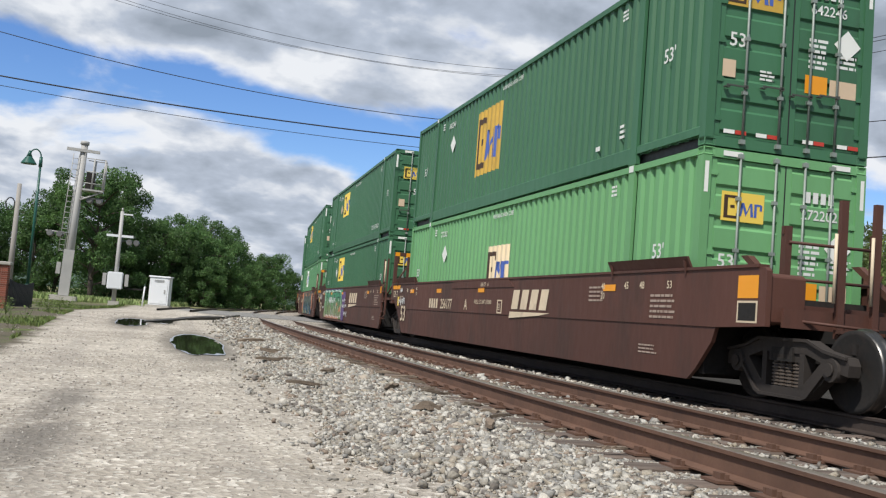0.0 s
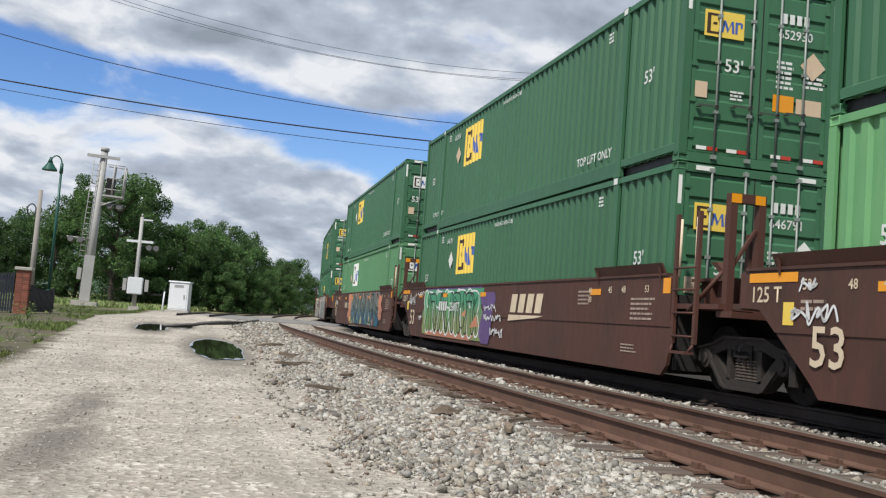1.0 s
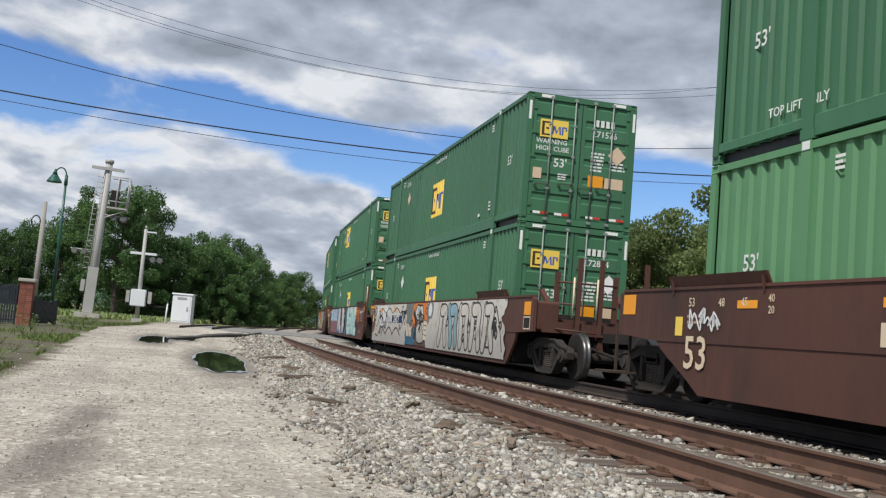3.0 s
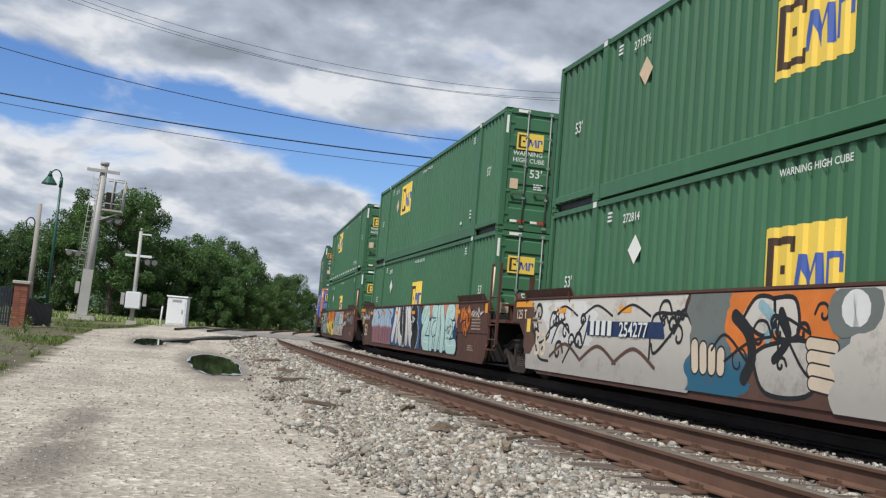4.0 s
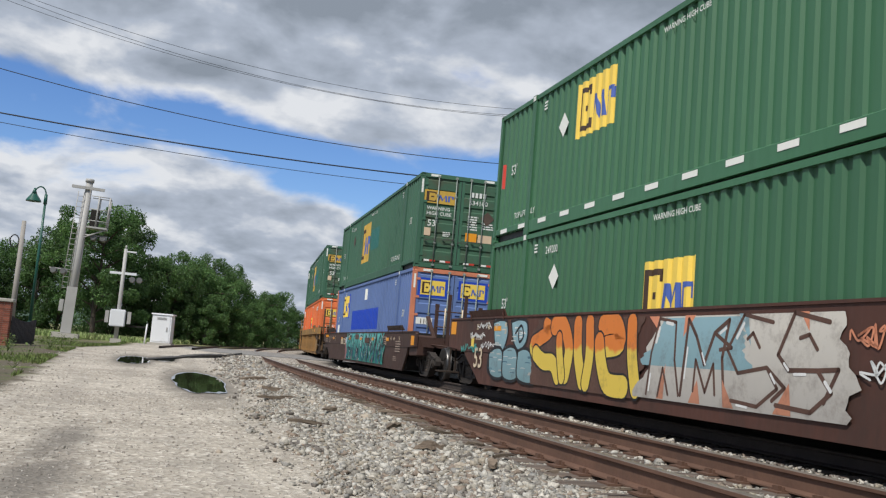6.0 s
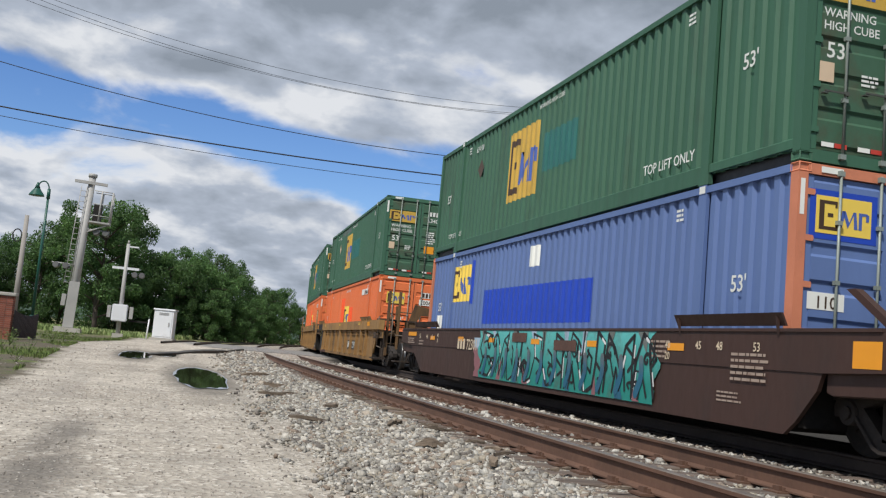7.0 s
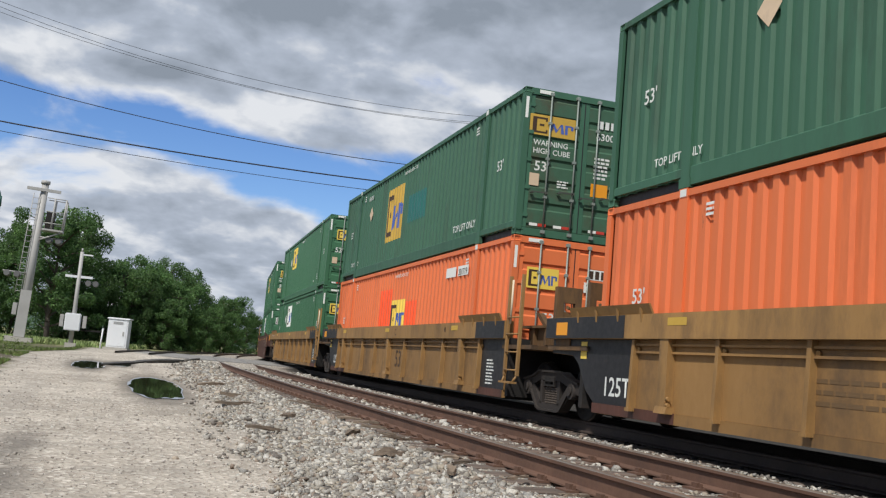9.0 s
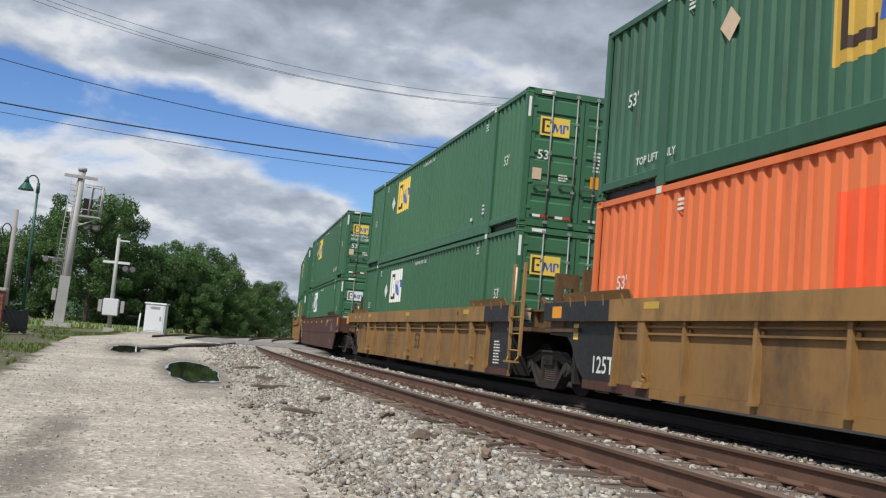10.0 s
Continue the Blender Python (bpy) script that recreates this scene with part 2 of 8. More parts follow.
def lathe(bm, profile, axis_a, n=28):
    """Profile (along, radius) turned about the x axis through axis_a."""
    rings = []
    for u, r in profile:
        rings.append([bm.verts.new((axis_a[0] + u, axis_a[1] + r * math.cos(math.tau * i / n), axis_a[2] + r * math.sin(math.tau * i / n))) for i in range(n)])
    for p, q in zip(rings, rings[1:]):
        for i in range(n):
            bm.faces.new((p[i], p[(i + 1) % n], q[(i + 1) % n], q[i])).smooth = True
    bm.faces.new(rings[0][::-1])
    bm.faces.new(rings[-1])


def mesh_of(name, bm, *mats, fix=True):
    if fix:
        bmesh.ops.recalc_face_normals(bm, faces=bm.faces)
    me = bpy.data.meshes.new(name)
    bm.to_mesh(me)
    bm.free()
    for m in mats:
        me.materials.append(m)
    return me


def part(name, bm, material, parent, label="", at=None):
    """Links a bmesh (or a finished mesh) as one mesh object under a thing or part."""
    me = bm if isinstance(bm, bpy.types.Mesh) else mesh_of(name, bm, material)
    ob = new(name, me)
    ob.parent = parent
    if at is not None:
        ob.matrix_basis = at
    if label:
        ob["label"] = label
    return ob


SHARED = {}


def shared(key, name, build, material):
    """One mesh for all the alike pieces of one colour."""
    if key not in SHARED:
        bm = bmesh.new()
        build(bm)
        SHARED[key] = mesh_of(name, bm, material)
    return SHARED[key]


WORDS = {}


def words(string, size, material):
    """Lettering as a flat mesh in x, z, its lower left corner at the origin, facing -y."""
    key = (string, size, material.name)
    if key not in WORDS:
        cu = bpy.data.curves.new("lettering", "FONT")
        cu.body, cu.size, cu.offset, cu.resolution_u = string, size, size * 0.012, 2
        ob = bpy.data.objects.new("lettering", cu)
        scene.collection.objects.link(ob)
        bpy.context.view_layer.update()
        me = bpy.data.meshes.new_from_object(ob.evaluated_get(bpy.context.evaluated_depsgraph_get()))
        bpy.data.objects.remove(ob)
        me.transform(Matrix.Rotation(radians(90), 4, "X"))
        me.materials.clear()
        me.materials.append(material)
        WORDS[key] = me
    return WORDS[key]


def wobble(seed):
    return random.Random(seed)


# ---- the line of the tracks: straight beside the camera, then an easing curve to the right ----
EASE, EASE_END = 2.58e-5, 48.0
_s = np.arange(-80.0, 420.0, 0.25)
_h = np.where(_s < 0, 0, np.where(_s < EASE_END, EASE * _s ** 2, EASE * EASE_END ** 2 + 2 * EASE * EASE_END * (_s - EASE_END)))
_h = _h - 3.3e-5 * np.clip(_s, -80, 78)
_x = np.concatenate([[0], np.cumsum(np.sin((_h[1:] + _h[:-1]) / 2) * 0.25)])
_y = np.concatenate([[0], np.cumsum(np.cos((_h[1:] + _h[:-1]) / 2) * 0.25)])
_x, _y = _x - np.interp(0, _s, _x), _y - np.interp(0, _s, _y)
NEAR_X, SPACING = 4.347, 3.706
GAUGE = 0.755                    # centre line to rail centre


def on_line(s, side):
    """Plan place and heading at s along the near track's centre line, side metres to its right."""
    h = float(np.interp(s, _s, _h))
    return NEAR_X + float(np.interp(s, _s, _x)) + side * math.cos(h), float(np.interp(s, _s, _y)) - side * math.sin(h), h


def unit_pose(s, reach=10.0, z=RAIL):
    """Pose of a wagon whose bogies stand on the far track, reach before and behind s."""
    ax, ay, _ = on_line(s + reach, SPACING)
    bx_, by_, _ = on_line(s - reach, SPACING)
    return pose((ax + bx_) / 2, (ay + by_) / 2, z, 0, 0, -math.degrees(math.atan2(ax - bx_, ay - by_)))


def smooth(v, a, b):
    k = min(1, max(0, (v - a) / (b - a)))
    return k * k * (3 - 2 * k)


# (x, y, half width, half length, water level)
PUDDLES = [(0.88, 23.2, 0.60, 4.9, 0.035), (-0.85, 33.2, 0.52, 4.2, 0.135), (0.05, 35.5, 0.42, 2.6, 0.150)]


def lift(x, y):
    """Height of the ground: the road lies low beside the camera and climbs to the level crossing."""
    s = y
    cx = NEAR_X + float(np.interp(s, _s, _x))
    d = x - cx                                   # to the right of the near track
    base = 0.25 * smooth(y, 14, 46)
    edge = -1.75 - 0.15 * smooth(y, 5, 12)
    bed = smooth(d, edge - 1.0, edge + 0.55) * (1 - smooth(d, 6.6, 8.5))
    top = RAIL - 0.225
    z = base + (max(top, base) - base) * bed
    cross = smooth(y, 41, 44.5) * (1 - smooth(y, 61, 66)) * smooth(d, -9, -3) * (1 - smooth(d, 7, 13))
    z += (RAIL - 0.012 - z) * cross
    z -= 0.10 * (1 - smooth(y, 30, 60)) * smooth(-x, 3.6, 7.0)
    for px, py, rx, ry, pz in PUDDLES:
        q = math.hypot((x - px) / rx, (y - py) / ry)
        if q < 1.8:
            z += (pz + 0.03 * (q - 1.0) - z) * (1 - smooth(q, 1.05, 1.8))
    return z


def grid_sheet(name, xs, ys, material, zfun):
    me = bpy.data.meshes.new(name)
    nx, ny = len(xs), len(ys)
    me.from_pydata([(x, y, zfun(x, y)) for y in ys for x in xs], [], [(j * nx + i, j * nx + i + 1, (j + 1) * nx + i + 1, (j + 1) * nx + i) for j in range(ny - 1) for i in range(nx - 1)])
    me.polygons.foreach_set("use_smooth", [True] * len(me.polygons))
    me.materials.append(material)
    return new(name, me)


def ground_material():
    """Dirt road, grass, ballast and asphalt told apart by place on the ground."""
    m = bpy.data.materials.new("ground")
    m.use_nodes = True
    t = m.node_tree
    b = t.nodes["Principled BSDF"]
    N = t.nodes.new
    tc, sep = N("ShaderNodeTexCoord"), N("ShaderNodeSeparateXYZ")
    ln(t, tc.outputs["Object"], sep.inputs[0])
    X, Y = sep.outputs[0], sep.outputs[1]

    def val(op, a, bb=None, clamp=False):
        n = N("ShaderNodeMath")
        n.operation, n.use_clamp = op, clamp
        for i, v in enumerate((a, bb)):
            if isinstance(v, (int, float)):
                n.inputs[i].default_value = v
            elif v is not None:
                ln(t, v, n.inputs[i])
        return n.outputs[0]

    def noise_(scale, detail=6.0, rough=0.6, dim=None):
        n = N("ShaderNodeTexNoise")
        n.inputs["Scale"].default_value, n.inputs["Detail"].default_value, n.inputs["Roughness"].default_value = scale, detail, rough
        ln(t, dim or tc.outputs["Object"], n.inputs["Vector"])
        return n.outputs["Fac"]

    def ramp_(v, a, bb, lo=0.0, hi=1.0):
        n = N("ShaderNodeMapRange")
        n.interpolation_type = "SMOOTHSTEP"
        for i, q in enumerate((v, a, bb, lo, hi)):
            if isinstance(q, (int, float)):
                n.inputs[i].default_value = q
            else:
                ln(t, q, n.inputs[i])
        return n.outputs[0]

    def mix_(fac, a, bb):
        n = N("ShaderNodeMix")
        n.data_type = "RGBA"
        for sock, v in ((n.inputs[0], fac), (n.inputs[6], a), (n.inputs[7], bb)):
            if isinstance(v, tuple):
                sock.default_value = (*v, 1)
            elif isinstance(v, (int, float)):
                sock.default_value = v
            else:
                ln(t, v, sock)
        return n.outputs[2]

    wide, mid, fine = noise_(0.35, 5), noise_(2.2, 6), noise_(18, 8, 0.7)
    vor = N("ShaderNodeTexVoronoi")
    vor.inputs["Scale"].default_value = 21
    ln(t, tc.outputs["Object"], vor.inputs["Vector"])
    pebble = N("ShaderNodeRGBToBW")
    ln(t, vor.outputs["Color"], pebble.inputs[0])
    # dirt: pale packed limestone, darker damp patches, pebbles
    dirt = mix_(ramp_(wide, 0.35, 0.65), (0.42, 0.372, 0.312), (0.575, 0.52, 0.445))
    dirt = mix_(ramp_(mid, 0.4, 0.7, 0, 0.5), dirt, (0.37, 0.33, 0.275))
    dirt = mix_(ramp_(noise_(7, 8, 0.7), 0.44, 0.68, 0, 0.5), dirt, (0.30, 0.262, 0.218))
    dirt = mix_(ramp_(fine, 0.45, 0.75, 0, 0.40), dirt, (0.24, 0.215, 0.185))
    dirt = mix_(ramp_(pebble.outputs[0], 0.66, 0.86, 0, 0.8), dirt, (0.74, 0.69, 0.61))
    dirt = mix_(val("SUBTRACT", 0.55, ramp_(pebble.outputs[0], 0.18, 0.30, 0, 0.55)), dirt, (0.22, 0.192, 0.16))
    # long streaks left by tyres
    mp = N("ShaderNodeMapping")
    mp.inputs["Scale"].default_value = (1.6, 0.10, 1)
    ln(t, tc.outputs["Object"], mp.inputs[0])
    dirt = mix_(ramp_(noise_(1.0, 5, 0.6, mp.outputs[0]), 0.48, 0.66, 0, 0.45), dirt, (0.30, 0.27, 0.235))
    dirt = mix_(ramp_(noise_(0.9, 7, 0.65), 0.50, 0.64, 0, 0.5), dirt, (0.29, 0.262, 0.225))
    # old wheel track, damp and dark
    rut = val("SUBTRACT", 1.0, ramp_(val("ABSOLUTE", val("ADD", X, 0.82)), 0.03, 0.42))
    rut = val("MULTIPLY", val("MULTIPLY", rut, val("MULTIPLY", ramp_(Y, 5.2, 7), val("SUBTRACT", 1.0, ramp_(Y, 10.5, 13)))), ramp_(noise_(0.9, 3), 0.30, 0.5))
    dirt = mix_(val("MULTIPLY", rut, 0.62), dirt, (0.105, 0.095, 0.085))
    # damp rims round the puddles, stony fines towards the ballast
    for px, py, rx, ry, pz in PUDDLES:
        q = val("SQRT", val("ADD", val("POWER", val("DIVIDE", val("SUBTRACT", X, px), rx), 2.0), val("POWER", val("DIVIDE", val("SUBTRACT", Y, py), ry), 2.0)))
        q = val("ADD", q, val("MULTIPLY", val("SUBTRACT", noise_(1.7, 4), 0.5), 0.7))
        dirt = mix_(val("SUBTRACT", 0.75, ramp_(q, 1.0, 1.75, 0, 0.75)), dirt, (0.15, 0.135, 0.115))
    # grass left of the road and beyond
    grass = mix_(ramp_(mid, 0.35, 0.65), (0.075, 0.115, 0.028), (0.14, 0.17, 0.05))
    grass = mix_(ramp_(noise_(0.7, 6), 0.36, 0.52, 0, 0.95), grass, (0.125, 0.105, 0.08))
    grass = mix_(ramp_(Y, 55, 68, 0, 0.7), grass, mix_(ramp_(mid, 0.4, 0.6), (0.17, 0.20, 0.065), (0.29, 0.27, 0.14)))
    edge = val("ADD", ramp_(Y, 12, 40, -2.15, -3.1), val("MULTIPLY", val("SUBTRACT", noise_(0.8, 4), 0.5), 1.1))
    edge = val("ADD", edge, ramp_(Y, 38, 52, 0, 1.4))
    isgrass = val("SUBTRACT", 1.0, ramp_(val("SUBTRACT", X, edge), -0.35, 0.1))
    far = val("MAXIMUM", ramp_(Y, 66, 70), ramp_(val("SUBTRACT", X, val("MULTIPLY", val("POWER", val("MAXIMUM", Y, 0.01), 3.0), EASE / 3)), 11.5, 12.5))
    col = mix_(val("MAXIMUM", isgrass, far), dirt, grass)
    # crushed stone under and beside the tracks
    stone = mix_(ramp_(pebble.outputs[0], 0.2, 0.8), (0.22, 0.195, 0.165), (0.54, 0.49, 0.43))
    stone = mix_(ramp_(wide, 0.4, 0.62, 0, 0.5), stone, (0.21, 0.18, 0.155))
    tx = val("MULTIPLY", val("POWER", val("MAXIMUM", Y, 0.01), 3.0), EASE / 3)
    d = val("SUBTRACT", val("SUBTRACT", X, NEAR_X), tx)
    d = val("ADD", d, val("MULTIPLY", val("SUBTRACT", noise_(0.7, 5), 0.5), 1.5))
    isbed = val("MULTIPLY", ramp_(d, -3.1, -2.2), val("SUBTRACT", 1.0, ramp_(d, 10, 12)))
    col = mix_(isbed, col, stone)
    # bed of the running line, with the train's shadow put into its colour
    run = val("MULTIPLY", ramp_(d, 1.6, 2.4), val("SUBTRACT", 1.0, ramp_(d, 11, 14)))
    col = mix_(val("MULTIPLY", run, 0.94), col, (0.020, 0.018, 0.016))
    # level crossing and its street
    street = val("MULTIPLY", ramp_(val("ADD", Y, val("MULTIPLY", val("SUBTRACT", noise_(1.5, 4), 0.5), 1.6)), 44.2, 44.7), val("SUBTRACT", 1.0, ramp_(Y, 65, 66)))
    street = val("MULTIPLY", street, ramp_(val("ADD", X, val("MULTIPLY", Y, 0.12)), 6.6, 8.0))
    asphalt = mix_(ramp_(mid, 0.35, 0.65), (0.19, 0.185, 0.18), (0.30, 0.29, 0.275))
    lip = val("MULTIPLY", street, val("SUBTRACT", 1.0, ramp_(Y, 45.2, 46.4)))
    asphalt = mix_(val("MULTIPLY", lip, 0.8), asphalt, (0.055, 0.052, 0.05))
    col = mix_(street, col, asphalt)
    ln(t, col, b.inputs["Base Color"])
    b.inputs["Roughness"].default_value = 0.95
    b.inputs["Specular IOR Level"].default_value = 0.25
    bump = N("ShaderNodeBump")
    bump.inputs["Strength"].default_value, bump.inputs["Distance"].default_value = 1.0, 0.028
    ln(t, val("ADD", val("MULTIPLY", fine, 0.6), val("MULTIPLY", vor.outputs["Distance"], 0.6)), bump.inputs["Height"])
    ln(t, bump.outputs[0], b.inputs["Normal"])
    return m


def span(a, b, step):
    return list(np.arange(a, b, step))


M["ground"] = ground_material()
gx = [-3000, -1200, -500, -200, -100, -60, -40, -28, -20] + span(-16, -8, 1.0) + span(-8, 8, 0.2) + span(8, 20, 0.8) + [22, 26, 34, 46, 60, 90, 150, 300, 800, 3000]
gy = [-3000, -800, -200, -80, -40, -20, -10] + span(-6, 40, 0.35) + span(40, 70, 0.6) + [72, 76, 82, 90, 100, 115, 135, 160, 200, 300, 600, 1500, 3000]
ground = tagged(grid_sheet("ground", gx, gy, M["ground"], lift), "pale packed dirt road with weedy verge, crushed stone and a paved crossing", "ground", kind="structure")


# ---- tracks ----
def rail_mesh(side, s0, s1, foot, head):
    """A T rail swept along the line, with its worn head of another colour."""
    prof = [(-0.07, -0.185), (0.07, -0.185), (0.07, -0.172), (0.012, -0.15), (0.010, -0.045), (0.036, -0.034), (0.037, -0.008), (0.028, 0.0), (-0.028, 0.0), (-0.037, -0.008), (-0.036, -0.034), (-0.010, -0.045), (-0.012, -0.15), (-0.07, -0.172)]
    vs, fs, mi = [], [], []
    st = np.concatenate([np.arange(s0, 60, 1.0), np.arange(60, s1, 2.0)])
    n = len(prof)
    for s in st:
        x, y, h = on_line(s, side)
        for u, z in prof:
            vs.append((x + u * math.cos(h), y - u * math.sin(h), RAIL + z))
    for k in range(len(st) - 1):
        for i in range(n):
            j = (i + 1) % n
            fs.append((k * n + i, k * n + j, (k + 1) * n + j, (k + 1) * n + i))
            mi.append(1 if 6 <= i <= 8 else 0)
    me = bpy.data.meshes.new("rail")
    me.from_pydata(vs, [], fs)
    me.materials.append(foot)
    me.materials.append(head)
    me.polygons.foreach_set("material_index", mi)
    return me


def sleeper_build(bm):
    bx(bm, -1.3, 1.3, -0.115, 0.115, -0.18, 0.0)
    bmesh.ops.bevel(bm, geom=bm.edges[:], offset=0.012, segments=1, affect="EDGES")


def plate_build(bm):
    bx(bm, -0.18, 0.18, -0.1, 0.1, 0.0, 0.018)
    for u in (-0.095, 0.095):
        bx(bm, u - 0.012, u + 0.012, -0.075, -0.055, 0.018, 0.055)
        bx(bm, u - 0.012, u + 0.012, 0.055, 0.075, 0.018, 0.055)
    bx(bm, -0.12, -0.085, -0.03, 0.03, 0.018, 0.06)


SLEEPER_S = []


def make_track(name, offset, label):
    tr = tagged(new(name), label, "railway track", kind="structure")
    for u in (-GAUGE, GAUGE):
        # far rails get the dark colour in place of the train's shadow
        part("rail", rail_mesh(offset + u, -30, 150, M["rust"] if offset == 0 else M["darkrail"], M["railtop"] if offset == 0 else M["darkrail"]), None, tr, "rusty steel rail with a worn head" if offset == 0 else "steel rail coloured dark for train shadow")
    rnd = wobble(5)
    sl = shared("sleeper", "sleeper", sleeper_build, M["sleeper"])
    pl = shared("plate", "tie_plate", plate_build, M["rust"])
    s = -8.0
    while s < 43 if offset == 0 else s < 40:
        x, y, h = on_line(s, offset)
        if offset == 0:
            SLEEPER_S.append(s)
        part("sleeper", sl, None, tr, at=pose(x, y, RAIL - 0.20 + rnd.uniform(-0.008, 0.006), 0, 0, -math.degrees(h) + rnd.uniform(-1.5, 1.5)))
        if s < 26 and offset == 0:
            for u in (-GAUGE, GAUGE):
                px, py, _ = on_line(s, offset + u)
                part("tie_plate", pl, None, tr, at=pose(px, py, RAIL - 0.20, 0, 0, -math.degrees(h)))
        s += rnd.uniform(0.49, 0.55)
    return tr


make_track("track_near", 0.0, "empty rusty railway track on weathered wooden sleepers")
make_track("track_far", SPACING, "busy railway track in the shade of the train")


# ---- shipping containers, 53 feet, local y along the train, doors at -y, base at z 0 ----
CL, CW, CH = 8.20, 1.295, 2.895
PITCH, DEEP = 0.285, 0.048


def rib(y):
    """How far the side sheet stands back from its outer face at y."""
    u = ((y + 40) % PITCH) / PITCH
    if u < 0.40:
        return 0.0
    if u < 0.52:
        return DEEP * (u - 0.40) / 0.12
    if u < 0.88:
        return DEEP
    return DEEP * (1 - (u - 0.88) / 0.12)


def rib_breaks(y0, y1):
    out = [y0]
    k = math.floor((y0 + 40) / PITCH)
    while True:
        for u in (0.0, 0.40, 0.52, 0.88):
            y = (k + u) * PITCH - 40
            if y >= y1 - 1e-4:
                out.append(y1)
                return out
            if y > y0 + 1e-4:
                out.append(y)
        k += 1


def side_patch(bm, y0, y1, lo, hi, off=0.0, extra=(), mi=0, sign=-1):
    """Paint or sheet that follows the ribs of the side, between heights lo and hi (numbers, or functions of y)."""
    ys = sorted(set(rib_breaks(y0, y1)) | {e for e in extra if y0 < e < y1})
    prev = None
    for y in ys:
        x = sign * (CW - 0.032 - rib(y) + off)
        a, b = (lo(y) if callable(lo) else lo), (hi(y) if callable(hi) else hi)
        cur = (bm.verts.new((x, y, a)), bm.verts.new((x, y, b)))
        if prev:
            f = bm.faces.new((prev[0], prev[1], cur[1], cur[0]) if sign < 0 else (prev[0], cur[0], cur[1], prev[1]))
            f.material_index = mi
        prev = cur


def build_side(sign):
    def go(bm):
        side_patch(bm, -CL + 0.14, CL - 0.14, 0.14, CH - 0.10, sign=sign)
    return go


def build_roof(bm):
    n = 56
    ys = np.linspace(-CL + 0.12, CL - 0.12, n * 2 + 1)
    prev = None
    for i, y in enumerate(ys):
        z = CH - 0.02 - (0.022 if i % 2 else 0)
        cur = (bm.verts.new((-CW + 0.06, y, z)), bm.verts.new((CW - 0.06, y, z)))
        if prev:
            bm.faces.new((prev[0], prev[1], cur[1], cur[0]))
        prev = cur


def build_front(bm):
    bx(bm, -CW + 0.1, CW - 0.1, CL - 0.06, CL - 0.02, 0.14, CH - 0.1)
    for i in range(8):
        x = -CW + 0.25 + i * 0.3
        bx(bm, x, x + 0.14, CL - 0.02, CL - 0.004, 0.2, CH - 0.16)


def build_post(bm):
    prism(bm, [(-0.0, 0.0), (0.13, 0.0), (0.13, 0.05), (0.06, 0.05), (0.06, 0.15), (0.0, 0.15)], 2, 0.118, CH - 0.118)


def build_casting(bm):
    bx(bm, -0.09, 0.09, -0.09, 0.09, 0.0, 0.118)
    bmesh.ops.bevel(bm, geom=bm.edges[:], offset=0.012, segments=1, affect="EDGES")
    for f in [f for f in bm.faces if f.calc_area() > 0.008]:
        r = bmesh.ops.inset_individual(bm, faces=[f], thickness=0.03, depth=-0.02)


def build_lift_post(bm):
    bx(bm, -0.004, 0.05, -0.10, 0.10, 0.13, CH - 0.10)
    bx(bm, -0.010, 0.06, -0.13, 0.13, 0.0, 0.13)
    bx(bm, -0.010, 0.10, -0.10, 0.10, CH - 0.118, CH + 0.003)


def build_top_rail(bm):
    bx(bm, -CW + 0.004, -CW + 0.07, -CL + 0.15, CL - 0.15, CH - 0.105, CH - 0.012)


def build_bottom_rail(bm):
    for a, b in ((-CL + 0.15, -6.2), (-5.98, 5.98), (6.2, CL - 0.15)):
        z = 0.03 if abs(a + b) < 1 else 0.16
        prism(bm, [(-CW + 0.006, z), (-CW + 0.09, z), (-CW + 0.09, 0.30), (-CW + 0.05, 0.30), (-CW + 0.006, 0.27)], 1, a, b)
    # recessed under-frame over the end bays
    for a, b in ((-CL + 0.15, -6.2), (6.2, CL - 0.15)):
        bx(bm, -CW + 0.12, -CW + 0.2, a, b, 0.0, 0.16)


def build_under(bm):
    bx(bm, -CW + 0.1, CW - 0.1, -CL + 0.12, CL - 0.12, 0.02, 0.15)


def build_header(bm):
    bx(bm, -CW + 0.13, CW - 0.13, -CL + 0.005, -CL + 0.1, CH - 0.13, CH - 0.005)


def build_sill(bm):
    bx(bm, -CW + 0.13, CW - 0.13, -CL + 0.005, -CL + 0.12, 0.01, 0.15)


DOOR_Z = (0.16, CH - 0.14)


def build_door(sign):
    """One leaf: a sheet pressed into six broad horizontal ribs with troughs between."""
    def go(bm):
        a, b = (-CW + 0.225, -0.098) if sign < 0 else (0.098, CW - 0.225)
        y = -CL + 0.03
        z0, z1 = DOOR_Z
        n = 6
        h = (z1 - z0) / n
        pts = [(y + 0.05, z1), (y + 0.05, z0), (y + 0.014, z0)]
        for i in range(n):
            c = z0 + h * (i + 0.5)
            q = h * 0.5 - 0.085
            pts += [(y + 0.014, c - q - 0.035), (y - 0.014, c - q), (y - 0.014, c + q), (y + 0.014, c + q + 0.035)]
        prism(bm, pts + [(y + 0.014, z1)], 0, a, b)
    return go


def build_stile(bm):
    bx(bm, -0.045, 0.045, -CL + 0.024, -CL + 0.08, *DOOR_Z)


def build_hinge(bm):
    prism(bm, [(-0.06, 0.0), (0.06, 0.0), (0.07, 0.035), (0.06, 0.07), (-0.06, 0.07)], 1, -CL + 0.004, -CL + 0.022)


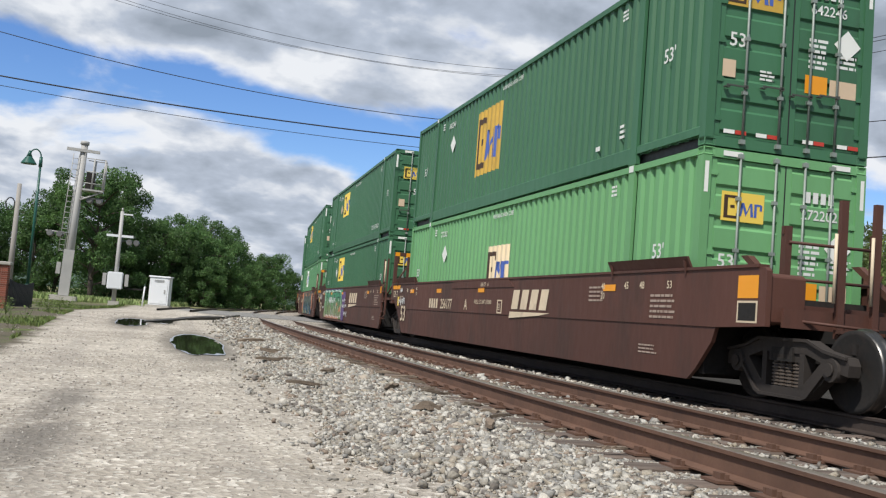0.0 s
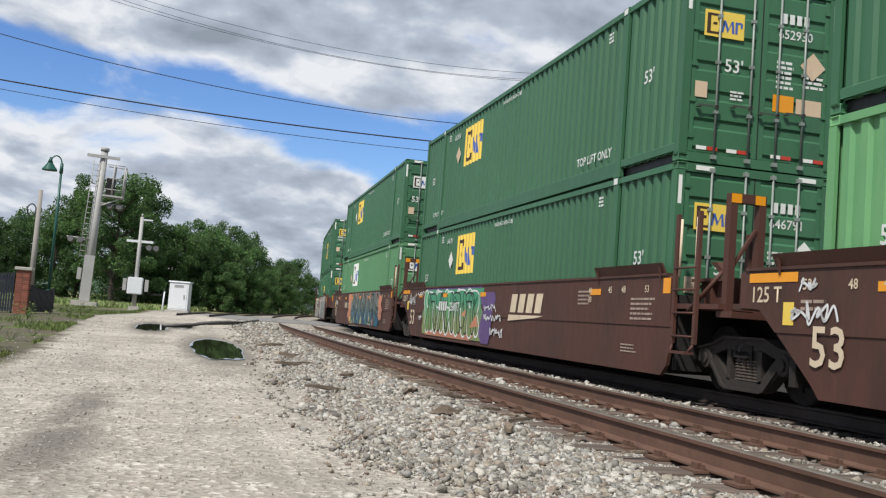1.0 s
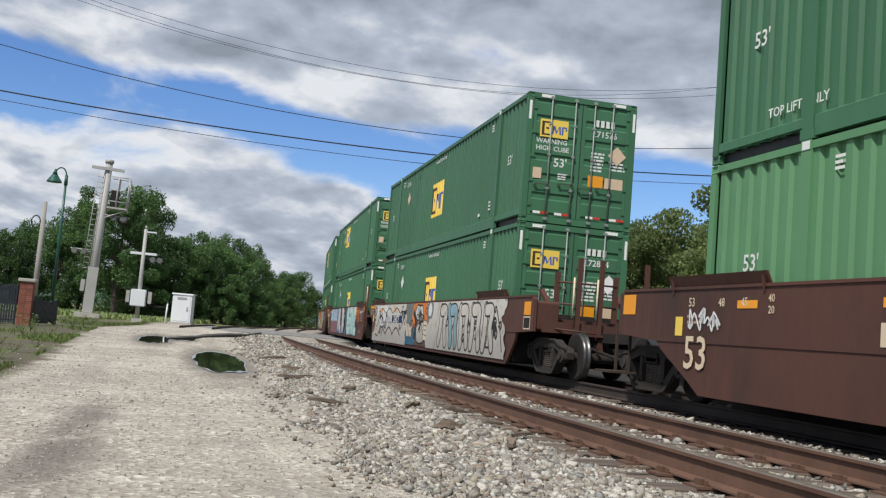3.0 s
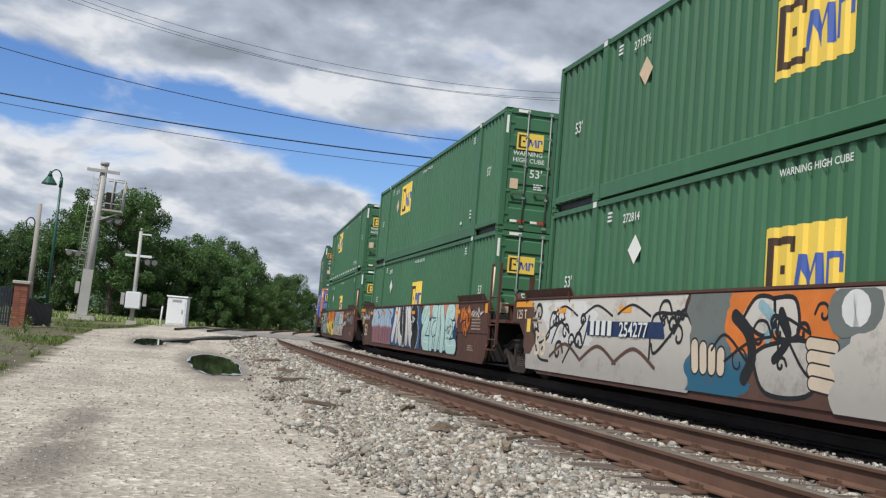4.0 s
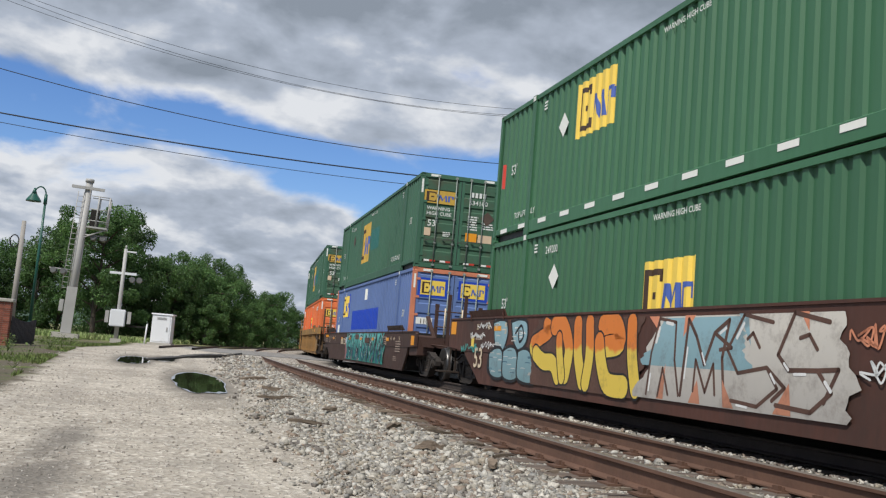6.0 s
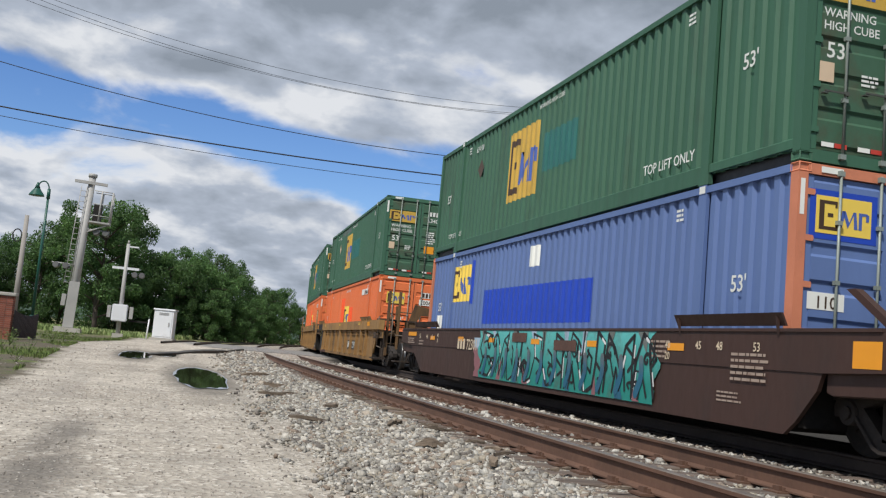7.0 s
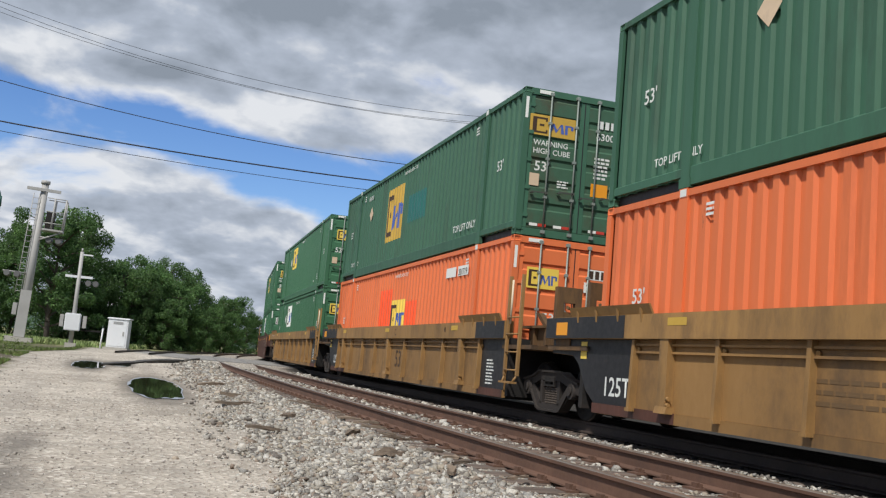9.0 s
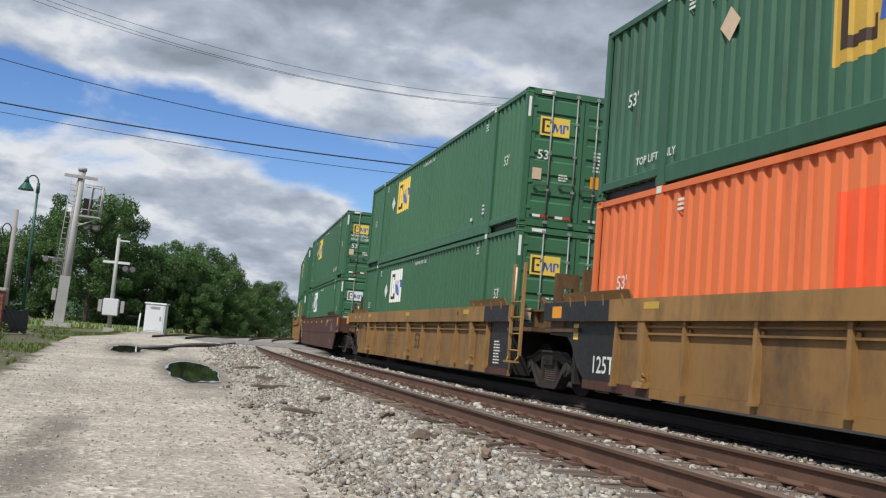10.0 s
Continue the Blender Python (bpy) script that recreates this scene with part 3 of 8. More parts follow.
def build_rod(bm):
    tube(bm, (0, 0, 0.06), (0, 0, CH - 0.05), 0.017, n=8)
    for z in (0.07, CH - 0.12):
        bx(bm, -0.04, 0.04, -0.02, 0.03, z, z + 0.06)
    for z in (0.75, 1.5, 2.2):
        bx(bm, -0.035, 0.035, -0.02, 0.03, z, z + 0.05)


def build_handle(bm):
    bx(bm, -0.30, 0.02, -0.040, -0.026, 0.0, 0.022)
    bx(bm, -0.32, -0.25, -0.036, 0.02, -0.02, -0.004)
    bx(bm, -0.022, 0.03, -0.040, 0.0, -0.012, 0.036)


def flat_xz(bm, polys, y=0.0, mi=0):
    for poly in polys:
        bm.faces.new([bm.verts.new((x, y, z)) for x, z in poly]).material_index = mi


def rect(x0, x1, z0, z1):
    return [(x0, z0), (x1, z0), (x1, z1), (x0, z1)]


# the sign on the boxes, as plain shapes: a dark bracket, a blue zigzag and a blue hook
BRACKET = [rect(0.06, 0.15, 0.10, 0.88), rect(0.15, 0.38, 0.79, 0.88), rect(0.15, 0.39, 0.10, 0.19), rect(0.34, 0.38, 0.70, 0.79), rect(0.35, 0.39, 0.19, 0.28), rect(0.21, 0.31, 0.45, 0.55)]
ZIGZAG = [[(0.42, 0.2), (0.47, 0.2), (0.53, 0.66), (0.47, 0.66)], [(0.47, 0.66), (0.53, 0.66), (0.60, 0.36), (0.575, 0.2)], [(0.575, 0.2), (0.60, 0.36), (0.67, 0.66), (0.70, 0.66)], [(0.67, 0.66), (0.72, 0.66), (0.755, 0.2), (0.69, 0.2)],
          [(0.77, 0.2), (0.83, 0.2), (0.83, 0.66), (0.77, 0.66)], [(0.83, 0.58), (0.92, 0.60), (0.93, 0.66), (0.83, 0.66)], [(0.90, 0.44), (0.955, 0.44), (0.955, 0.63), (0.90, 0.63)]]


def door_logo(panel, w, h):
    key = ("doorlogo", panel, w, h)
    if key not in SHARED:
        bm = bmesh.new()
        flat_xz(bm, [rect(0, w, 0, h)], 0, 0)
        flat_xz(bm, [[(x * w, z * h) for x, z in q] for q in BRACKET], -0.003, 1)
        flat_xz(bm, [[(x * w, z * h) for x, z in q] for q in ZIGZAG], -0.003, 2)
        SHARED[key] = mesh_of("logo_panel", bm, M[panel], M["ink"], M["blueink"], fix=False)
    return SHARED[key]


def side_logo(panel, y1, y0, z0, z1):
    """The same sign painted over the ribs; y1 is its front edge as read."""
    key = ("sidelogo", panel, y1, y0, z0, z1)
    if key not in SHARED:
        bm = bmesh.new()
        w, h = y1 - y0, z1 - z0
        side_patch(bm, y0, y1, z0, z1, 0.003, mi=0)
        for polys, mi in ((BRACKET, 1), (ZIGZAG, 2)):
            for q in polys:
                us = [p[0] for p in q]
                a, b = y1 - max(us) * w, y1 - min(us) * w

                def bound(y, pick, q=q):
                    u = (y1 - y) / w
                    zs = []
                    for (ua, za), (ub, zb) in zip(q, q[1:] + q[:1]):
                        if min(ua, ub) - 1e-6 <= u <= max(ua, ub) + 1e-6:
                            if abs(ub - ua) < 1e-6:
                                zs += [za, zb]
                            else:
                                zs.append(za + (zb - za) * (u - ua) / (ub - ua))
                    return z0 + h * pick(zs) if zs else z0
                side_patch(bm, a, b, lambda y: bound(y, min), lambda y: bound(y, max), 0.006, extra=[y1 - u * w for u in us], mi=mi)
        SHARED[key] = mesh_of("logo_panel", bm, M[panel], M["ink"], M["blueink"], fix=False)
    return SHARED[key]


def bars(w, h, n, seed=0, gap=0.45, ink="white"):
    """Small print that cannot be read: n rows of bars."""
    key = ("bars", w, h, n, seed, gap, ink)
    if key not in SHARED:
        r = wobble(seed)
        bm = bmesh.new()
        row = h / n
        for i in range(n):
            x = 0.0
            end = w * r.uniform(0.75, 1.0)
            while x < end:
                k = min(end, x + row * r.uniform(0.8, 2.6))
                flat_xz(bm, [rect(x, k, row * i, row * (i + 1 - gap))])
                x = k + row * 0.28
        SHARED[key] = mesh_of("small_print", bm, M[ink], fix=False)
    return SHARED[key]


def square(name, w, h, material):
    key = ("square", name, w, h, material)
    if key not in SHARED:
        bm = bmesh.new()
        flat_xz(bm, [rect(0, w, 0, h)])
        SHARED[key] = mesh_of(name, bm, M[material], fix=False)
    return SHARED[key]


def diamond(material, r=0.2):
    key = ("diamond", material, r)
    if key not in SHARED:
        bm = bmesh.new()
        flat_xz(bm, [[(0, -r), (r, 0), (0, r), (-r, 0)]])
        SHARED[key] = mesh_of("placard", bm, M[material], fix=False)
    return SHARED[key]


def on_side(y, z, x=-CW + 0.028):
    return pose(x, y, z, 0, 0, -90)


def container(label, colour, logo="new", panel="yellow", serial="", door=None, low=False, patch=None, post=None, placard="white", toplift=True, warning=True, tape=False, seed=0):
    """colour: the paint; logo: 'old' (large, faded), 'new', or 'mid'; low: stands in the well, so its foot is hidden."""
    paint, pc = M[colour], M[post or colour]
    top = tagged(new("shipping_container"), label, "shipping container", "containers on the train")
    sh = lambda kind, build, m, key=None: shared((kind, m.name), kind, build, m)
    for sg in (-1, 1):
        part("side_panel", shared(("side", sg, colour), "side_panel", build_side(sg), paint), None, top, "ribbed steel side")
    part("roof", sh("roof", build_roof, paint), None, top)
    part("front_wall", sh("front_wall", build_front, paint), None, top)
    part("underframe", sh("underframe", build_under, M["black"]), None, top)
    for i, (x, y, rz) in enumerate(((-CW, -CL, 0), (CW, -CL, 90), (CW, CL, 180), (-CW, CL, 270))):
        part("corner_post", sh("corner_post", build_post, pc), None, top, at=pose(x, y, 0, 0, 0, rz))
    cast = sh("corner_casting", build_casting, pc)
    for x in (-CW + 0.088, CW - 0.088):
        for y in (-CL + 0.088, CL - 0.088):
            for z in (0, CH - 0.118):
                part("corner_casting", cast, None, top, at=pose(x, y, z))
    lift_ = sh("lifting_post", build_lift_post, paint)
    for y in (-6.09, 6.09):
        part("lifting_post", lift_, None, top, at=pose(-CW, y, 0))
        part("lifting_post", lift_, None, top, at=pose(CW, y, 0, 0, 0, 180))
        part("lifting_socket", square("lifting_socket", 0.15, 0.10, "white"), None, top, at=on_side(y + 0.075, CH - 0.11, -CW - 0.013))
    for rz in (0, 180):
        part("top_rail", sh("top_rail", build_top_rail, paint), None, top, at=pose(0, 0, 0, 0, 0, rz))
        part("bottom_rail", sh("bottom_rail", build_bottom_rail, paint), None, top, at=pose(0, 0, 0, 0, 0, rz))
    part("header", sh("header", build_header, pc), None, top)
    part("sill", sh("sill", build_sill, pc), None, top)
    y = -CL
    for sg in (-1, 1):
        leaf = part("door", shared(("door", sg, colour), "door", build_door(sg), M["dulldoor"] if colour == "dullgreen" else paint), None, top, "ribbed steel door leaf")
        for x in (-CW + 0.18, -0.053) if sg < 0 else (0.053, CW - 0.18):
            part("stile", sh("stile", build_stile, paint), None, leaf, at=pose(x, 0, 0))
        for k in range(5):
            part("hinge", sh("hinge", build_hinge, pc), None, leaf, at=pose(sg * (CW - 0.17), 0, 0.36 + k * 0.54))
        for u in (0.42, 0.98) if sg < 0 else (0.28, 0.72):
            x = -CW + 0.135 + u if sg < 0 else u
            part("lock_rod", sh("lock_rod", build_rod, M["rod"]), None, leaf, "zinc lock rod", at=pose(x, y - 0.022, 0))
            part("handle", sh("handle", build_handle, M["rustyrod"]), None, leaf, at=pose(x, y - 0.022, 0.84 + 0.05 * (u > 0.6)))
    part("gasket", sh("gasket", lambda b: bx(b, -0.009, 0.009, -CL + 0.02, -CL + 0.06, DOOR_Z[0], DOOR_Z[1]), M["black"]), None, top)
    # markings on the doors
    yy = y + 0.012
    dp = door or panel
    w, h = (0.96, 0.40) if dp == "gold" else (0.66, 0.40)
    if colour == "blue":
        for x in (-1.12, 0.14):
            part("logo_backing", square("logo_backing", 0.92, 0.58, "brightblue"), None, top, at=pose(x, yy, 2.02))
            part("logo_panel", door_logo("yellow", 0.76, 0.44), None, top, "yellow sign with dark and blue shapes", at=pose(x + 0.08, yy - 0.004, 2.09))
        part("number_label", square("number_label", 0.5, 0.2, "whitepanel"), None, top, at=pose(-1.1, yy, 1.2))
        part("lettering", words("110", 0.2, M["ink"]), None, top, at=pose(-1.0, yy - 0.004, 1.22))
        part("small_print", bars(0.4, 0.3, 4, 3), None, top, at=pose(0.55, yy, 1.25))
    else:
        part("logo_panel", door_logo(dp, w, h), None, top, "%s sign with dark and blue shapes" % ("faded gold" if dp == "gold" else "white" if dp == "whitepanel" else "yellow"), at=pose(-1.15 if dp == "gold" else -0.98, yy, 1.98 if dp == "gold" else 1.92))
        part("lettering", words("53'", 0.27, M["white"]), None, top, at=pose(-1.0 if not seed % 3 else -0.62, yy, 1.28 if warning else 1.42))
        if warning and not low:
            part("lettering", words("WARNING", 0.15, M["white"]), None, top, at=pose(-1.05, yy, 1.78))
            part("lettering", words("HIGH CUBE", 0.15, M["white"]), None, top, at=pose(-1.05, yy, 1.62))
        if serial:
            if colour == "orange":
                part("number_label", square("number_label", 0.55, 0.2, "whitepanel"), None, top, at=pose(0.3, yy, 2.2))
                part("number_label", square("number_label", 0.75, 0.2, "whitepanel"), None, top, at=pose(0.22, yy, 1.94))
            for k in range(4):
                part("code_block", square("code_block", 0.085, 0.155, "white" if colour != "orange" else "ink"), None, top, at=pose(0.32 + k * 0.125, yy - 0.004, 2.29 if colour != "orange" else 2.22))
            part("lettering", words(serial, 0.2, M["white"] if colour != "orange" else M["ink"]), None, top, at=pose(0.26, yy - 0.004, 2.06 if colour != "orange" else 1.97))
        part("placard", diamond("whitepanel" if placard == "white" else placard, 0.22), None, top, at=pose(0.88, yy - 0.006, 1.68))
        if colour != "orange":
            part("small_print", bars(0.34, 0.46, 6, seed + 1), None, top, at=pose(0.26, yy, 1.28))
            part("small_print", bars(0.40, 0.22, 3, seed + 2), None, top, at=pose(0.72, yy, 1.34))
            part("amber_label", square("amber_label", 0.36, 0.26, "amber"), None, top, at=pose(0.22, yy, 0.92))
            part("paper_label", square("paper_label", 0.44, 0.24, "peach"), None, top, at=pose(0.62, yy, 0.92))
            part("small_print", bars(0.24, 0.16, 3, seed + 4), None, top, at=pose(-0.5, yy, 1.0))
            part("grey_label", square("grey_label", 0.2, 0.24, "peach"), None, top, at=pose(-1.08, yy, 0.98))
    for x in (-1.0, 0.72):
        part("reflective_strip", square("reflective_strip", 0.3, 0.07, "whitepanel"), None, top, at=pose(x, yy - 0.02, CH - 0.10))
    for x in (-CW + 0.03, CW - 0.09):
        part("reflective_strip", square("reflective_strip_upright", 0.06, 0.42, "whitepanel"), None, top, at=pose(x, y - 0.004, CH - 0.62))
    if not low:
        for i, x in enumerate((-1.02, -0.84, -0.52, -0.34, 0.22, 0.40, 0.78, 0.96)):
            part("reflective_strip", square("reflective_strip_low", 0.17, 0.055, ("whitepanel", "redtape")[i % 2]), None, top, at=pose(x, yy - 0.014, 0.20))
    # markings on the side
    if logo == "old":
        box = (2.45, 0.65, 0.82, 2.38)
    elif logo == "new":
        box = (3.92, 2.32, 1.55, 2.58)
    elif logo == "mid":
        box = (0.98, -0.58, 0.92, 1.97)
    elif logo == "ahead":
        box = (6.2, 4.6, 1.62, 2.52)
    part("logo_panel", side_logo(panel, *box), None, top, "%s sign with dark and blue shapes" % ("faded gold" if panel == "gold" else "white" if panel == "whitepanel" else "yellow"))
    if colour != "orange":
        part("lettering", words("53'", 0.30, M["white"]), None, top, at=on_side(-6.85, 1.42))
    part("lettering", words("53'", 0.30, M["white"]), None, top, at=on_side(7.35, 1.42))
    if colour != "blue":
        part("lettering", words("WARNING HIGH CUBE", 0.13, M["white"]), None, top, at=on_side(0.7, 2.58))
    part("small_print", bars(0.24, 0.2, 3, 7), None, top, at=on_side(-5.35, 2.48))
    part("small_print", bars(0.22, 0.2, 3, 8), None, top, at=on_side(5.6, 2.48))
    if serial and colour != "orange":
        part("lettering", words(serial, 0.2, M["white"]), None, top, at=on_side(5.0, 2.42))
    if colour == "orange":
        for a in (-4.0, -4.85):
            part("number_label", square("number_label", 0.72, 0.22, "whitepanel"), None, top, at=on_side(a, 2.3, -CW + 0.027))
        part("lettering", words(serial, 0.2, M["ink"]), None, top, at=on_side(-4.9, 2.32, -CW + 0.023))
    elif colour != "blue":
        part("placard", diamond("whitepanel" if placard == "white" else placard, 0.24), None, top, at=on_side(4.5, 1.95, -CW + 0.024))
    if toplift and not low:
        for a in (-4.2, 6.95):
            part("lettering", words("TOP LIFT ONLY", 0.22 if a < 0 else 0.17, M["white"]), None, top, at=on_side(a, 0.42))
    elif not low:
        part("small_print", bars(0.22, 0.26, 3, 11), None, top, at=on_side(-5.5, 0.5))
        part("small_print", bars(0.2, 0.14, 1, 12), None, top, at=on_side(-4.6, 0.42))
    if tape:
        for i in range(14):
            part("reflective_strip", square("reflective_strip_side", 0.42, 0.09, "whitepanel"), None, top, at=on_side(7.7 - i * 1.12, 0.16, -CW - 0.002))
    for name, material, y0, y1, z0, z1 in patch or ():
        bm = bmesh.new()
        side_patch(bm, y0, y1, z0, z1, 0.0025)
        part(name, mesh_of(name, bm, M[material], fix=False), None, top)
    return top


# ---- well wagons, local z from the rail top, y along the train ----
SIDE = -1.474                    # plane of the paint on the wagon's flank


def fade(name, low, high, z0, z1, rough=0.5):
    """Spray paint that runs from one colour below to another above."""
    m = bpy.data.materials.new(name)
    m.use_nodes = True
    t = m.node_tree
    b = t.nodes["Principled BSDF"]
    tc, sep, rg, nz, ad, mx = (t.nodes.new(k) for k in ("ShaderNodeTexCoord", "ShaderNodeSeparateXYZ", "ShaderNodeMapRange", "ShaderNodeTexNoise", "ShaderNodeMath", "ShaderNodeMix"))
    ln(t, tc.outputs["Object"], sep.inputs[0])
    ln(t, tc.outputs["Object"], nz.inputs["Vector"])
    nz.inputs["Scale"].default_value, nz.inputs["Detail"].default_value = 3.0, 5.0
    ad.operation = "MULTIPLY_ADD"
    ad.inputs[1].default_value, ad.inputs[2].default_value = 0.35, -0.17
    ln(t, nz.outputs["Fac"], ad.inputs[0])
    a2 = t.nodes.new("ShaderNodeMath")
    ln(t, ad.outputs[0], a2.inputs[0])
    ln(t, sep.outputs[2], a2.inputs[1])
    ln(t, a2.outputs[0], rg.inputs[0])
    rg.inputs[1].default_value, rg.inputs[2].default_value = z0, z1
    mx.data_type = "RGBA"
    mx.inputs[6].default_value, mx.inputs[7].default_value = (*low, 1), (*high, 1)
    ln(t, rg.outputs[0], mx.inputs[0])
    n2, r2, m2 = t.nodes.new("ShaderNodeTexNoise"), t.nodes.new("ShaderNodeMapRange"), t.nodes.new("ShaderNodeMix")
    n2.inputs["Scale"].default_value, n2.inputs["Detail"].default_value, n2.inputs["Roughness"].default_value = 1.6, 10.0, 0.75
    ln(t, tc.outputs["Object"], n2.inputs["Vector"])
    ln(t, n2.outputs["Fac"], r2.inputs[0])
    for i, v in enumerate((0.52, 0.70, 0.0, 0.65)):
        r2.inputs[i + 1].default_value = v
    m2.data_type = "RGBA"
    ln(t, r2.outputs[0], m2.inputs[0])
    ln(t, mx.outputs[2], m2.inputs[6])
    m2.inputs[7].default_value = (0.10, 0.065, 0.05, 1)
    ln(t, m2.outputs[2], b.inputs["Base Color"])
    b.inputs["Roughness"].default_value = rough
    return m


PAINT = {
    "tealgrey": fade("teal_grey_spray", (0.018, 0.12, 0.20), (0.15, 0.175, 0.165), 0.62, 1.0),
    "orangeyellow": fade("orange_yellow_spray", (0.72, 0.53, 0.08), (0.70, 0.20, 0.03), 0.97, 1.03),
    "paleblue": fade("pale_blue_spray", (0.17, 0.29, 0.32), (0.27, 0.44, 0.50), 0.4, 1.4),
    "mint": fade("mint_spray", (0.40, 0.60, 0.56), (0.50, 0.74, 0.68), 0.4, 1.4),
    "silver": fade("silver_spray", (0.50, 0.50, 0.49), (0.72, 0.72, 0.70), 0.4, 1.4),
    "bone": fade("bone_spray", (0.40, 0.38, 0.35), (0.62, 0.59, 0.53), 0.4, 1.4),
    "salmon": fade("salmon_spray", (0.46, 0.20, 0.12), (0.70, 0.27, 0.15), 0.4, 1.4),
    "turquoise": fade("turquoise_spray", (0.015, 0.24, 0.20), (0.12, 0.52, 0.50), 0.5, 1.3),
    "mauve": fade("mauve_spray", (0.27, 0.115, 0.13), (0.38, 0.50, 0.62), 0.84, 0.92),
    "leaf": fade("leaf_green_spray", (0.16, 0.26, 0.08), (0.10, 0.42, 0.20), 0.4, 1.4),
    "leaf2": fade("olive_green_spray", (0.20, 0.26, 0.10), (0.06, 0.30, 0.16), 0.7, 1.2),
    "cream": mat("cream_spray", (0.62, 0.52, 0.40), 0.6, 0.12),
    "brownmist": mat("brown_spray", (0.10, 0.05, 0.035), 0.6, 0.25),
    "ink": mat("black_spray", (0.012, 0.012, 0.014), 0.55, 0.3),
    "navy": mat("navy_spray", (0.01, 0.03, 0.10), 0.55, 0.3),
    "deepblue": mat("blue_spray", (0.012, 0.085, 0.23), 0.55, 0.2),
    "whitespray": mat("white_spray", (0.72, 0.73, 0.72), 0.6, 0.1),
    "purple": mat("purple_spray", (0.12, 0.07, 0.20), 0.6, 0.25),
    "orangespray": mat("orange_spray", (0.68, 0.19, 0.03), 0.6, 0.2),
}


def ribbon(bm, pts, r, off, mi, zlim=(0.27, 1.54)):
    """A fat spray stroke along a smooth line in (y, z) on the flank."""
    P = [Vector((p[0], p[1])) for p in pts]
    out = []
    for i in range(len(P) - 1):
        p0, p1, p2, p3 = P[max(0, i - 1)], P[i], P[i + 1], P[min(len(P) - 1, i + 2)]
        for k in range(6):
            u = k / 6
            out.append(0.5 * ((2 * p1) + (p2 - p0) * u + (2 * p0 - 5 * p1 + 4 * p2 - p3) * u * u + (3 * p1 - p0 - 3 * p2 + p3) * u ** 3))
    out.append(P[-1])
    L, R = [], []
    for i, c in enumerate(out):
        d = (out[min(i + 1, len(out) - 1)] - out[max(0, i - 1)])
        if d.length < 1e-6:
            d = Vector((0, 1))
        d.normalize()
        n = Vector((-d.y, d.x))
        L.append(c + n * r)
        R.append(c - n * r)
    d0, d1 = (out[0] - out[1]).normalized(), (out[-1] - out[-2]).normalized()
    n0, n1 = Vector((-d0.y, d0.x)), Vector((-d1.y, d1.x))
    cap0 = [out[0] + n0 * r * math.cos(a) + d0 * r * math.sin(a) for a in np.linspace(0, math.pi, 7)]
    cap1 = [out[-1] + n1 * r * math.cos(a) + d1 * r * math.sin(a) for a in np.linspace(0, math.pi, 7)]

    def v(p):
        return bm.verts.new((SIDE - off, p.x, min(zlim[1], max(zlim[0], p.y))))
    for i in range(len(out) - 1):
        bm.faces.new((v(L[i]), v(L[i + 1]), v(R[i + 1]), v(R[i]))).material_index = mi
    for cap in (cap0, cap1):
        bm.faces.new([v(p) for p in cap]).material_index = mi


def curve_through(P, steps=6, closed=False):
    """Points of a smooth line through P."""
    n = len(P)
    out = []
    for i in range(n if closed else n - 1):
        p0, p1, p2, p3 = [Vector(P[k % n]) if closed else Vector(P[min(n - 1, max(0, k))]) for k in (i - 1, i, i + 1, i + 2)]
        for k in range(steps):
            u = k / steps
            out.append(0.5 * ((2 * p1) + (p2 - p0) * u + (2 * p0 - 5 * p1 + 4 * p2 - p3) * u * u + (3 * p1 - p0 - 3 * p2 + p3) * u ** 3))
    return out


